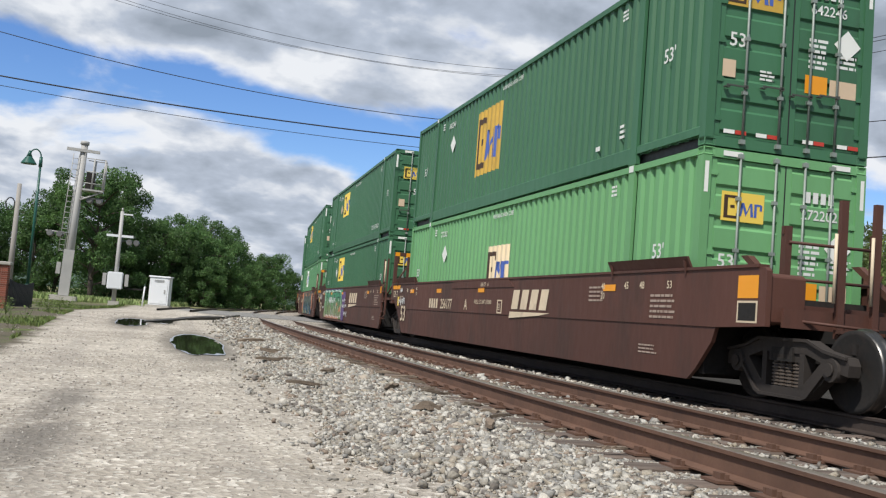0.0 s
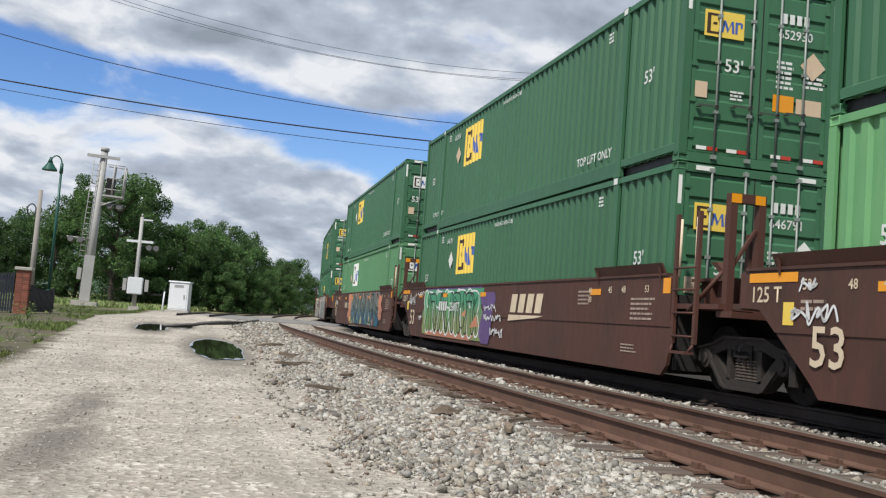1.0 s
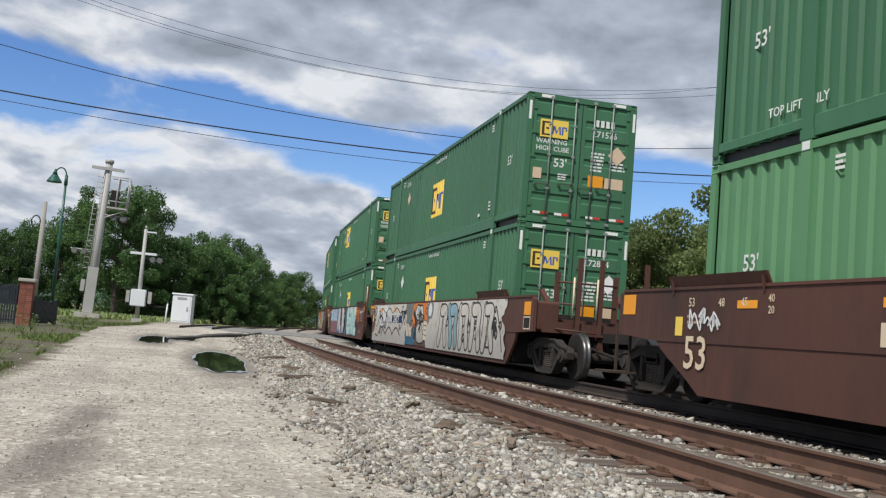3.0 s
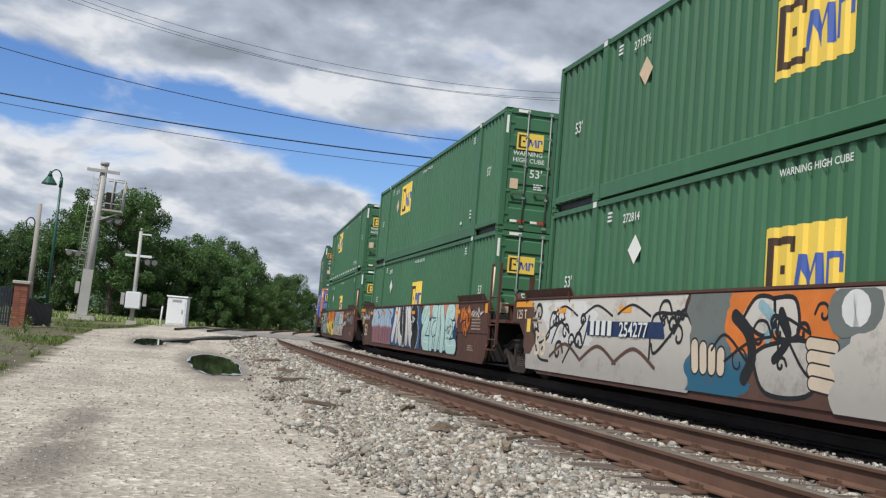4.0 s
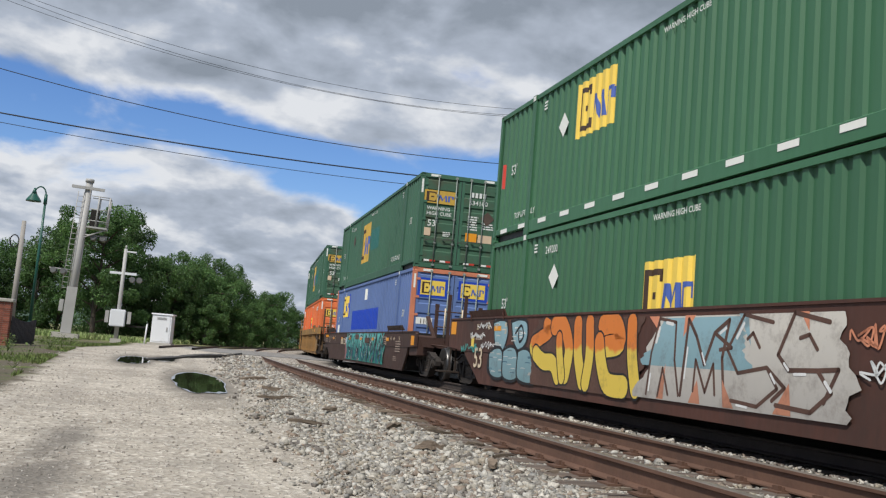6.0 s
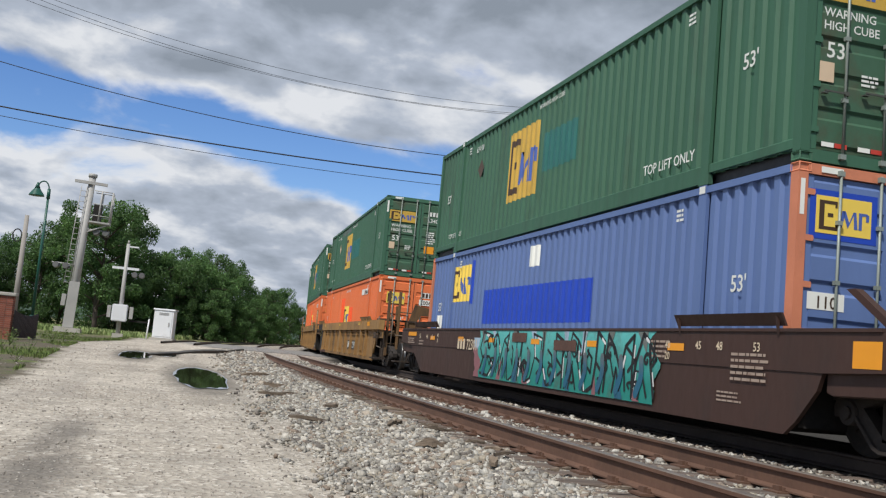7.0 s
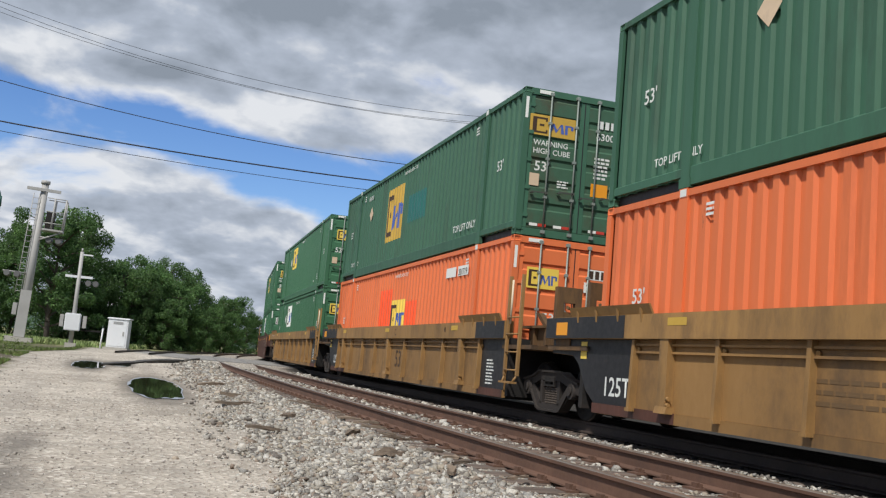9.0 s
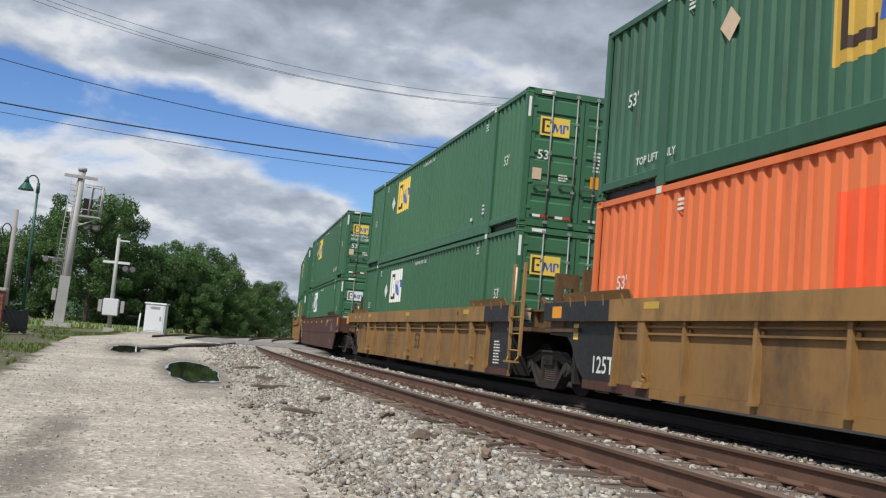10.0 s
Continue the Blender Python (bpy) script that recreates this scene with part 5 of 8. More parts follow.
def build_bearing(bm):
    tube(bm, (-0.12, 0, 0), (0.04, 0, 0), 0.13, n=12)
    tube(bm, (-0.15, 0, 0), (-0.12, 0, 0), 0.075, n=8)
    bx(bm, -0.06, 0.05, -0.16, 0.16, 0.06, 0.16)


def build_wheelset(bm):
    tube(bm, (-1.0, 0, 0), (1.0, 0, 0), 0.085, n=12)
    for sg in (-1, 1):
        prof = [(-0.03, 0.10), (-0.065, 0.14), (-0.045, 0.30), (-0.068, WHEEL_R - 0.055), (-0.068, WHEEL_R - 0.004), (-0.01, WHEEL_R), (0.042, WHEEL_R + 0.004), (0.062, WHEEL_R + 0.026), (0.072, WHEEL_R + 0.02), (0.072, WHEEL_R - 0.06), (0.03, 0.30), (0.04, 0.14), (0.03, 0.10)]
        if sg > 0:
            prof = [(-u, q) for u, q in prof[::-1]]
        before = len(bm.faces)
        lathe(bm, prof, (sg * 0.752, 0, 0), 32)
        bm.faces.ensure_lookup_table()
        for f in bm.faces[before:]:
            c = f.calc_center_median()
            if (c.y ** 2 + c.z ** 2) ** 0.5 > WHEEL_R - 0.012 and len(f.verts) == 4:
                f.material_index = 1
        # a chalked inspection mark and casting lugs make the turning plain
        bx(bm, sg * 0.80, sg * 0.822, -0.03, 0.03, 0.18, 0.30)


def build_bolster(bm):
    bx(bm, -1.1, 1.1, -0.2, 0.2, 0.50, 0.66)
    tube(bm, (0, 0, 0.6), (0, 0, 0.92), 0.24, n=14)
    bx(bm, -0.9, 0.9, -0.62, -0.54, 0.36, 0.5)
    bx(bm, -0.9, 0.9, 0.54, 0.62, 0.36, 0.5)


WHEELSETS = []


def bogie(wagon, y):
    b = part("bogie", shared("bolster", "bogie", build_bolster, M["truck"]), None, wagon, "grimy cast steel three-piece bogie", at=pose(0, y, 0))
    for rz in (0, 180):
        part("side_frame", shared("side_frame", "side_frame", build_frame, M["frame"]), None, b, at=pose(0, 0, 0, 0, 0, rz))
    for x in (-1.0, 1.0):
        for u in (-0.19, -0.05, 0.09, 0.21):
            part("spring", shared("spring", "spring", build_spring, M["spring"]), None, b, at=pose(x, u - 0.01, 0))
        for u in (-AXLE, AXLE):
            part("bearing", shared("bearing", "bearing", build_bearing, M["frame"]), None, b, at=pose(x, u, WHEEL_R, 0, 0, 0 if x < 0 else 180))
    if "wheelset" not in SHARED:
        bm = bmesh.new()
        build_wheelset(bm)
        SHARED["wheelset"] = mesh_of("wheelset", bm, M["truck"], M["tread"])
    for u in (-AXLE, AXLE):
        w = part("wheelset", SHARED["wheelset"], None, b, "steel wheels with bright treads on an axle", at=pose(0, u, WHEEL_R))
        WHEELSETS.append((w, u))
    return b


# -- wagon bodies --
def smooth_plates(sg, fc, rc, H=1.56):
    """Smooth flank: a deep upper plate, a lower plate set back a little with its ends cut back over the bogies, a cap strip.
    A coupler end reaches out over its bogie; a jointed end stops short behind, or hangs over the shared bogie in front."""
    o, o2, i = 1.47 * sg, 1.455 * sg, 1.40 * sg
    front = [(9.20, 0.84), (10.45, 0.92), (10.45, H - 0.02), (10.38, H)] if fc else [(8.77, 0.84), (9.10, 1.10), (9.52, 1.12), (9.52, H - 0.03), (9.46, H)]
    rear = [(-10.0, H), (-10.05, H - 0.04), (-10.05, 0.88), (-9.0, 0.84)] if rc else [(-8.50, H), (-8.56, H - 0.04), (-8.56, 0.92), (-8.64, 0.84)]
    ends = ([(9.20, 0.838), (9.06, 0.73), (8.25, 0.32), (7.95, 0.15)] if fc else [(8.77, 0.838), (8.10, 0.30), (7.95, 0.15)])[::-1]
    low = [(-9.0, 0.838), (-8.92, 0.65), (-8.58, 0.30), (-8.38, 0.15)] if rc else [(-8.64, 0.838), (-8.50, 0.30), (-8.34, 0.15)]

    def upper(bm):
        prism(bm, front + rear, 0, min(o, i), max(o, i))

    def lower(bm):
        prism(bm, low + ends, 0, min(o2, i), max(o2, i))

    def cap(bm):
        bx(bm, min(1.49 * sg, 1.34 * sg), max(1.49 * sg, 1.34 * sg), -9.9 if rc else -8.45, 10.3 if fc else 9.4, H + 0.002, H + 0.04)
    return (("flank", upper), ("lower_plate", lower), ("cap_strip", cap))


def girder_plates(sg, fc, rc):
    """Girder flank: a box chord on top, a set-back web, an angle along the foot and two pipes."""
    def b(x0, x1, *r):
        return lambda bm: bx(bm, min(x0 * sg, x1 * sg), max(x0 * sg, x1 * sg), *r)
    yf, yr = 10.2 if fc else 9.70, -10.24 if rc else -8.56
    web = [(8.14, 0.34), (8.42, 0.52), (8.70, 0.90), (8.90, 1.02), (yf - 0.05, 1.05), (yf - 0.05, 1.278), (yr + 0.05, 1.278)]
    web += [(yr + 0.05, 1.0), (-9.2, 1.0), (-8.97, 0.88), (-8.53, 0.34)] if rc else [(-8.42, 0.34)]
    return (("flank", b(1.49, 1.31, yr, yf, 1.28, 1.61)), ("web_plate", lambda bm: prism(bm, web, 0, min(1.36 * sg, 1.31 * sg), max(1.36 * sg, 1.31 * sg))), ("foot_angle", b(1.375, 1.31, -8.4, 8.14, 0.20, 0.338)),
            ("pipe", b(1.41, 1.38, -7.0, 7.0, 1.09, 1.12)), ("pipe", b(1.415, 1.385, -7.0, 7.0, 1.19, 1.22)))


def build_rib(bm):
    """Tapered stiffener, deeper towards its foot, with a bolt boss."""
    vs = bx(bm, -1.44, -1.361, -0.035, 0.035, 0.30, 1.278)
    for v in vs:
        if v.co.z < 0.5 and v.co.x < -1.4:
            v.co.x = -1.475
    bx(bm, -1.485, -1.42, -0.055, 0.055, 0.30, 0.345)
    tube(bm, (-1.40, -0.075, 1.14), (-1.372, -0.075, 1.14), 0.035, n=8)


def build_wide_rib(bm):
    bx(bm, -1.475, -1.361, -0.10, 0.10, 0.36, 1.278)
    prism(bm, [(-1.50, 0.33), (-1.361, 0.33), (-1.361, 0.42), (-1.475, 0.42)], 1, -0.15, 0.13)
    for z in (0.44, 0.52):
        tube(bm, (-1.45, -0.15, z), (-1.45, -0.10, z), 0.028, n=8)


def build_bracket(bm):
    """Upright pierced bracket against the container's end."""
    bx(bm, -0.86, -0.72, -9.42, -9.30, 1.17, 2.26)
    bx(bm, -0.50, -0.38, -9.42, -9.30, 1.17, 2.26)
    bx(bm, -0.72, -0.50, -9.42, -9.30, 1.98, 2.26)
    bx(bm, -0.72, -0.50, -9.40, -9.32, 1.17, 1.82)
    tube(bm, (-0.66, -9.44, 1.90), (-0.56, -9.28, 1.90), 0.03, n=8)


def build_end_plate(bm):
    """Sloping guide plate on the top chord near each end."""
    prism(bm, [(-1.47, 1.602), (-1.44, 1.602), (-1.51, 1.745), (-1.54, 1.745)], 1, -1.2, 1.2)


def build_gusset(bm):
    prism(bm, [(-1.491, 1.50), (-1.53, 1.70), (-1.491, 1.66)], 1, -0.02, 0.02)


def build_stub(bm):
    bx(bm, -0.35, 0.35, -10.0, -8.3, 0.74, 1.08)


def build_deck(bm):
    bx(bm, -1.42, 1.42, -9.75, -8.35, 1.10, 1.17)


def build_cheek(length, low):
    """Hollow-looking end box between the flank and the stub sill, from y -9.0 outwards."""
    def go(bm):
        prism(bm, [(-9.0 - length, low), (-9.10, low - 0.03), (-9.0, low), (-9.0, 1.50), (-8.95 - length, 1.50), (-9.0 - length, 1.46)], 0, -1.398, -0.92)
        bmesh.ops.bevel(bm, geom=bm.edges[:], offset=0.012, segments=1, affect="EDGES")
    return go


def build_bolster_box(bm):
    """Set-back end of the body over the shared bogie, with a pocket in its side."""
    bx(bm, -0.98, 0.98, -9.55, -8.52, 1.18, 1.50)
    bx(bm, -1.10, 1.10, -9.45, -8.45, 1.501, 1.545)
    for x in (-1.05, 0.98):
        bx(bm, x, x + 0.07, -8.95, -8.80, 1.20, 1.50)
        bx(bm, x, x + 0.07, -9.50, -9.38, 1.20, 1.50)


def build_tower(bm):
    """Inverted U of steel channel with a slanting brace."""
    for x in (-1.28, -0.86):
        bx(bm, x - 0.05, x + 0.05, -0.06, 0.06, 1.05, 2.50)
    bx(bm, -1.33, -0.81, -0.06, 0.06, 2.50, 2.62)
    prism(bm, [(-0.95, 2.15), (-0.88, 2.20), (-1.22, 1.65), (-1.28, 1.62)], 1, -0.03, 0.03)
    tube(bm, (-1.3, 0.1, 1.6), (-1.42, 0.75, 1.05), 0.03, n=6)
    bx(bm, -1.36, -0.70, -0.25, 0.12, 1.0, 1.08)


def build_board(bm):
    """Board, posts and flared stirrup across a coupler end."""
    bx(bm, -1.30, 0.95, -10.16, -10.11, 0.88, 1.10)
    for x in (-0.60, -0.13, 0.85):
        bx(bm, x - 0.045, x + 0.045, -10.23, -10.165, 0.80, 2.40)
    for x in (-0.62, -0.12):
        prism(bm, [(x - 0.03, 0.86), (x + 0.03, 0.86), (x + 0.09, 0.46), (x + 0.07, 0.40), (x - 0.07, 0.40), (x - 0.09, 0.46)], 1, -10.30, -10.24)
    bx(bm, -0.72, -0.02, -10.34, -10.14, 0.39, 0.42)
    bx(bm, -0.70, -0.05, -10.36, -10.24, 0.86, 0.90)
    tube(bm, (-1.1, -10.12, 0.97), (-0.3, -10.5, 0.92), 0.02, n=6)


def build_brace(bm):
    prism(bm, [(-9.7, 1.17), (-9.55, 1.17), (-8.6, 1.80), (-8.75, 1.80)], 0, -0.05, 0.05)


def build_bulkhead(bm):
    bx(bm, -1.36, 1.36, -8.62, -8.5, 0.24, 1.30)


def build_step(bm):
    bx(bm, -0.35, 0.12, -0.25, 0.25, 0.30, 0.335)
    for y in (-0.25, 0.22):
        bx(bm, -0.02, 0.02, y, y + 0.03, 0.335, 1.1)


def build_ladder(bm):
    for y in (-0.30, 0.30):
        bx(bm, -0.025, 0.025, y - 0.035, y + 0.035, 0.62, 2.42)
        tube(bm, (0, y, 0.62), (-0.06, y * 0.8, 0.50), 0.022, n=6)
    for z in (0.72, 1.04, 1.36, 1.66):
        tube(bm, (-0.02, -0.3, z), (-0.02, 0.3, z), 0.016, n=6)
    bx(bm, -0.12, 0.02, -0.27, 0.27, 0.48, 0.515)


def build_stanchion(bm):
    bx(bm, -0.045, 0.045, -0.05, 0.05, 1.17, 2.15)
    bx(bm, -0.06, 0.06, -0.02, 0.02, 2.05, 2.15)


def build_grab(bm):
    tube(bm, (0, 0, 1.25), (0, 0, 2.05), 0.02, n=6)


def build_floor(bm):
    bx(bm, -1.30, 1.30, -8.3, -7.6, 0.18, 0.34)
    bx(bm, -1.30, 1.30, 7.4, 8.0, 0.18, 0.34)
    for y in (-6.1, -3.0, 0.0, 3.0, 6.1):
        bx(bm, -1.30, 1.30, y - 0.18, y + 0.18, 0.20, 0.34)
    for sg in (-1, 1):
        bx(bm, min(1.30 * sg, 1.12 * sg), max(1.30 * sg, 1.12 * sg), -7.9, 7.9, 0.22, 0.28)


def build_coupler(bm):
    bx(bm, -0.09, 0.09, -11.9, -9.9, 0.76, 0.94)
    prism(bm, [(-0.16, -12.15), (0.16, -12.15), (0.2, -11.8), (0.1, -11.7), (-0.1, -11.7), (-0.2, -11.8)], 2, 0.70, 1.0)
    tube(bm, (-0.5, -10.0, 0.7), (-0.3, -11.9, 0.45), 0.03, n=6)


def build_joint(bm):
    bx(bm, -0.25, 0.25, -10.4, -9.9, 0.70, 1.0)
    tube(bm, (0, -10, 0.66), (0, -10, 1.1), 0.28, n=14)


def wedge_mark():
    """The railway's mark as plain slanted blocks over a long wedge."""
    if "wedge" not in SHARED:
        bm = bmesh.new()
        for i in range(4):
            x = i * 0.50
            flat_xz(bm, [[(x, 0.18), (x + 0.36, 0.18), (x + 0.46, 0.56), (x + 0.10, 0.56)]])
        flat_xz(bm, [[(-0.1, 0.0), (1.55, 0.08), (2.05, 0.13), (-0.07, 0.13)]])
        SHARED["wedge"] = mesh_of("railway_mark", bm, M["cream"], fix=False)
    return SHARED["wedge"]


def flank_prints(top):
    """Stencils of the clean brown wagon, a stiffening plate under its cap and a framed notice."""
    bm = bmesh.new()
    prism(bm, [(2.9, 1.40), (-1.6, 1.40), (-1.25, 1.555), (2.6, 1.555)], 0, -1.486, -1.4705)
    part("stiffener", bm, M["brown"], top)
    part("stencil", words("A", 0.34, M["cream"]), None, top, at=pose(-1.478, 1.73, 0.91, 0, 0, -90))
    part("stencil", words("WELL LD LMT 117,800", 0.125, M["cream"]), None, top, at=pose(-1.478, 0.98, 1.05, 0, 0, -90))
    part("stencil", words("A", 0.12, M["cream"]), None, top, at=pose(-1.488, 0.08, 1.43, 0, 0, -90))
    part("stencil", words("256177", 0.12, M["cream"]), None, top, at=pose(-1.488, 0.55, 1.43, 0, 0, -90))
    bm = bmesh.new()
    for y0, y1, z0, z1 in ((-0.76, -0.73, 0.86, 1.14), (-0.50, -0.47, 0.86, 1.14), (-0.73, -0.50, 0.86, 0.885), (-0.73, -0.50, 1.115, 1.14)):
        bx(bm, -1.476, -1.4705, y0, y1, z0, z1)
    part("notice_frame", bm, M["cream"], top, "cream painted frame", at=pose(0, -0.15, 0))
    part("small_print", bars(0.15, 0.15, 4, 3, 0.6, "cream"), None, top, at=pose(-1.478, -0.69, 0.93, 0, 0, -90))


def loop(bm, pts, r):
    for a, b in zip(pts, pts[1:]):
        tube(bm, a, b, r, n=6)


def ochre_end(pf):
    """Coupler end of a girder wagon: ladder posts, loops, a pierced bracket, hanging plates and brake pipes."""
    g, t_ = M["ochregrime"], M["rustydark"]
    for x in (-1.16, -0.80):
        bm = bmesh.new()
        bx(bm, x - 0.045, x + 0.045, -10.02, -9.93, 0.42, 2.62)
        bmesh.ops.bevel(bm, geom=bm.edges[:], offset=0.01, segments=1, affect="EDGES")
        part("ladder_post", bm, g, pf)
    for z in (0.48, 0.84, 1.18, 1.52, 1.86, 2.2):
        bm = bmesh.new()
        tube(bm, (-1.16, -9.99, z), (-0.80, -9.99, z), 0.016, n=6)
        part("rung", bm, g, pf)
    for x, y, z0, z1 in ((-1.40, -9.55, 0.72, 1.72), (-1.02, -10.08, 0.66, 1.78), (0.62, -10.0, 1.2, 2.3)):
        bm = bmesh.new()
        loop(bm, [(x + 0.06, y + 0.16, z1), (x, y, z1), (x, y, z0), (x + 0.10, y - 0.28 if y > -10 else y - 0.02, z0 - 0.05)], 0.018)
        part("grab_iron", bm, M["cream"] if x > 0 else M["ironpale"], pf, "bent grab iron")
    # bracket with a cut-out, left and right halves meeting over it
    bm = bmesh.new()
    for poly in ([(-0.55, 1.17), (-0.30, 1.17), (-0.12, 1.62), (0.02, 1.88), (0.02, 2.20), (-0.20, 2.24), (-0.35, 1.75)],
                 [(0.02, 1.88), (0.55, 1.88), (0.55, 2.14), (0.02, 2.20)],
                 [(0.55, 1.17), (0.78, 1.17), (0.78, 1.95), (0.55, 2.14), (0.55, 1.88), (0.42, 1.60)],
                 [(-0.30, 1.17), (0.55, 1.17), (0.42, 1.60), (0.20, 1.42), (-0.12, 1.62)]):
        prism(bm, poly, 1, -9.66, -9.60)
    part("bracket", bm, g, pf, "pierced ochre bracket plate")
    bm = bmesh.new()
    bx(bm, 0.92, 1.06, -9.98, -9.86, 1.1, 2.2)
    part("end_post", bm, t_, pf)
    for x0, x1, y0, y1, z0, z1 in ((-0.72, -0.30, -10.05, -9.75, 0.50, 1.08), (-1.28, -0.70, -9.95, -9.80, 0.36, 0.66), (0.30, 0.85, -10.1, -9.7, 0.62, 1.06), (-1.44, -1.30, -9.42, -8.97, 0.98, 1.20), (-0.30, 0.30, -10.3, -9.75, 0.66, 1.12)):
        bm = bmesh.new()
        bx(bm, x0, x1, y0, y1, z0, z1)
        bmesh.ops.bevel(bm, geom=bm.edges[:], offset=0.012, segments=1, affect="EDGES")
        part("hanging_plate", bm, t_, pf)
    bm = bmesh.new()
    loop(bm, [(-0.9, -9.95, 1.14), (-0.4, -10.3, 1.12), (0.3, -10.25, 0.98), (0.9, -10.0, 1.0)], 0.022)
    loop(bm, [(-0.75, -10.0, 0.70), (-0.35, -10.6, 0.64), (-0.2, -11.7, 0.42)], 0.026)
    loop(bm, [(-0.55, -10.06, 0.60), (-0.55, -10.06, 0.22)], 0.02)
    part("brake_pipe", bm, M["ironpale"], pf, "bent steel brake pipes")
    for x in (-1.25, -0.45, 0.45, 1.25):
        bm = bmesh.new()
        bx(bm, x - 0.05, x + 0.05, -9.70, -9.60, 1.17, 1.62)
        part("stanchion", bm, g, pf)
    bm = bmesh.new()
    bx(bm, -1.40, 0.0, -9.70, -9.10, 1.62, 1.67)
    part("walkway", bm, t_, pf, "grimy end walkway")


M["rustydark"] = mat("rusty_dark_steel", (0.042, 0.028, 0.020), 0.85, 0.35, 3.0, dirt=(0.08, 0.046, 0.024), dirt_amt=0.4, dirt_scale=3.0, objrand=0.2)
M["ironpale"] = mat("worn_iron", (0.20, 0.16, 0.125), 0.6, 0.3, 6.0, dirt=(0.08, 0.05, 0.035), dirt_amt=0.5, dirt_scale=5.0)


def wagon(label, kind, front_coupler, rear_coupler, mark=False, serial="", seed=0, tower=False):
    paint = {"brown": "brown", "dark": "darkbrown", "ochre": "ochre"}[kind]
    p = M[paint]
    top = tagged(new("well_wagon"), label, "rail wagon", "wagons of the train")
    drop = 0.29 if kind == "dark" else 0.0        # its sides are lower
    for sg in (-1, 1):
        plates = girder_plates(sg, front_coupler, rear_coupler) if kind == "ochre" else smooth_plates(sg, front_coupler, rear_coupler, 1.56 - drop)
        for k, (nm, build) in enumerate(plates):
            # web, foot and pipes take the ochre that has chord shade in its colour
            part(nm, shared((nm, k, kind, sg, front_coupler, rear_coupler), nm, build, M["ochreweb"] if nm in ("web_plate", "foot_angle", "pipe") else p), None, top)
    if kind == "ochre":
        for y in (6.92, 4.94, 3.34, 1.74, -1.46, -3.12, -4.70, -7.10):
            part("rib", shared("rib", "rib", build_rib, p), None, top, at=pose(0, y, 0))
        for y in (6.07, 0.14, -6.0):
            part("wide_rib", shared("wide_rib", "wide_rib", build_wide_rib, p), None, top, at=pose(0, y, 0))
        for sgn, dark in ((-1, not rear_coupler), (1, not front_coupler)):
            if dark:
                y0, y1 = (-8.555, -7.0) if sgn < 0 else (7.1, 9.695)
                bm = bmesh.new()
                bx(bm, -1.4945, -1.488, y0, y1, 1.285, 1.605)
                part("black_band", bm, M["black"], top, "black-painted end of the chord")
                bm = bmesh.new()
                prism(bm, [(-8.41, 0.345), (-7.05, 0.345), (-7.05, 1.274), (-8.49, 1.274)] if sgn < 0 else [(6.94, 0.345), (8.13, 0.345), (8.41, 0.525), (8.69, 0.90), (8.89, 1.025), (9.64, 1.055), (9.64, 1.274), (6.94, 1.274)], 0, -1.368, -1.3605)
                part("black_panel", bm, M["black"], top, "black-painted end panel")
                bm = bmesh.new()
                bx(bm, -1.385, -1.3755, *((-8.39, -7.05) if sgn < 0 else (5.9, 8.13)), 0.205, 0.345)
                part("end_skirt", bm, M["brown"], top, "red-brown skirt under the black panel")
                if sgn > 0:
                    part("stencil", words("125T", 0.38, M["white"]), None, top, "white stencil", at=pose(-1.3720, 7.86, 0.47, 0, 0, -90))
                else:
                    part("small_print", bars(0.42, 0.5, 8, 17, 0.55), None, top, at=pose(-1.3720, -7.45, 0.42, 0, 0, -90))
        part("small_print", bars(1.3, 0.34, 3, 19, 0.6, "faintink"), None, top, at=pose(-1.3640, 3.35, 0.62, 0, 0, -90)) if seed % 2 else None
    part("well_floor", shared(("floor", kind), "well_floor", build_floor, M["truck"]), None, top)
    for y in (-7.15, 7.6):
        part("guide_plate", shared(("guide", kind), "guide_plate", build_end_plate, p), None, top, at=pose(0, y, -drop * 0.9))
        part("guide_plate", shared(("guide", kind), "guide_plate", build_end_plate, p), None, top, at=pose(0, y, -drop * 0.9, 0, 0, 180))
        for u in (-0.95, -0.3, 0.35, 0.95) if kind == "ochre" else (-1.1, 1.1):
            part("gusset", shared(("gusset", kind), "gusset", build_gusset, p), None, top, at=pose(0, y + u, -drop * 0.9))
    wp, p = p, M["ochregrime"] if kind == "ochre" else p
    for rz in (0, 180):
        pf = part("end_platform", shared(("deck", kind), "end_platform", build_deck, p), None, top, "end platform with braces", at=pose(0, 0, 0, 0, 0, rz))
        # sill and bulkhead are near black in colour for the shade inside the end
        part("stub_sill", shared("stub", "stub_sill", build_stub, M["truck"]), None, pf)
        part("bulkhead", shared("bulkhead", "bulkhead", build_bulkhead, M["truck"]), None, pf)
        for x in (-0.85, 0.85):
            part("brace", shared(("brace", kind), "brace", build_brace, p), None, pf, at=pose(x, 0, 0))
        has_box = (rz != 0 or rear_coupler) and not (kind == "ochre" and rz == 0)
        if kind == "ochre" and rz == 0 and rear_coupler:
            ochre_end(pf)
        coupled = rear_coupler if rz == 0 else front_coupler
        length, lowest = ((1.20 if kind == "ochre" else 1.02) if rz == 0 else (1.20 if kind == "ochre" else 1.42), 0.93) if coupled else (0.50, 1.14)
        cheek = shared(("cheek", kind, length), "end_box", build_cheek(length, lowest), p)
        if rz == 0 and not rear_coupler:
            part("bolster_box", shared(("bolster_box", kind), "bolster_box", build_bolster_box, p), None, pf)
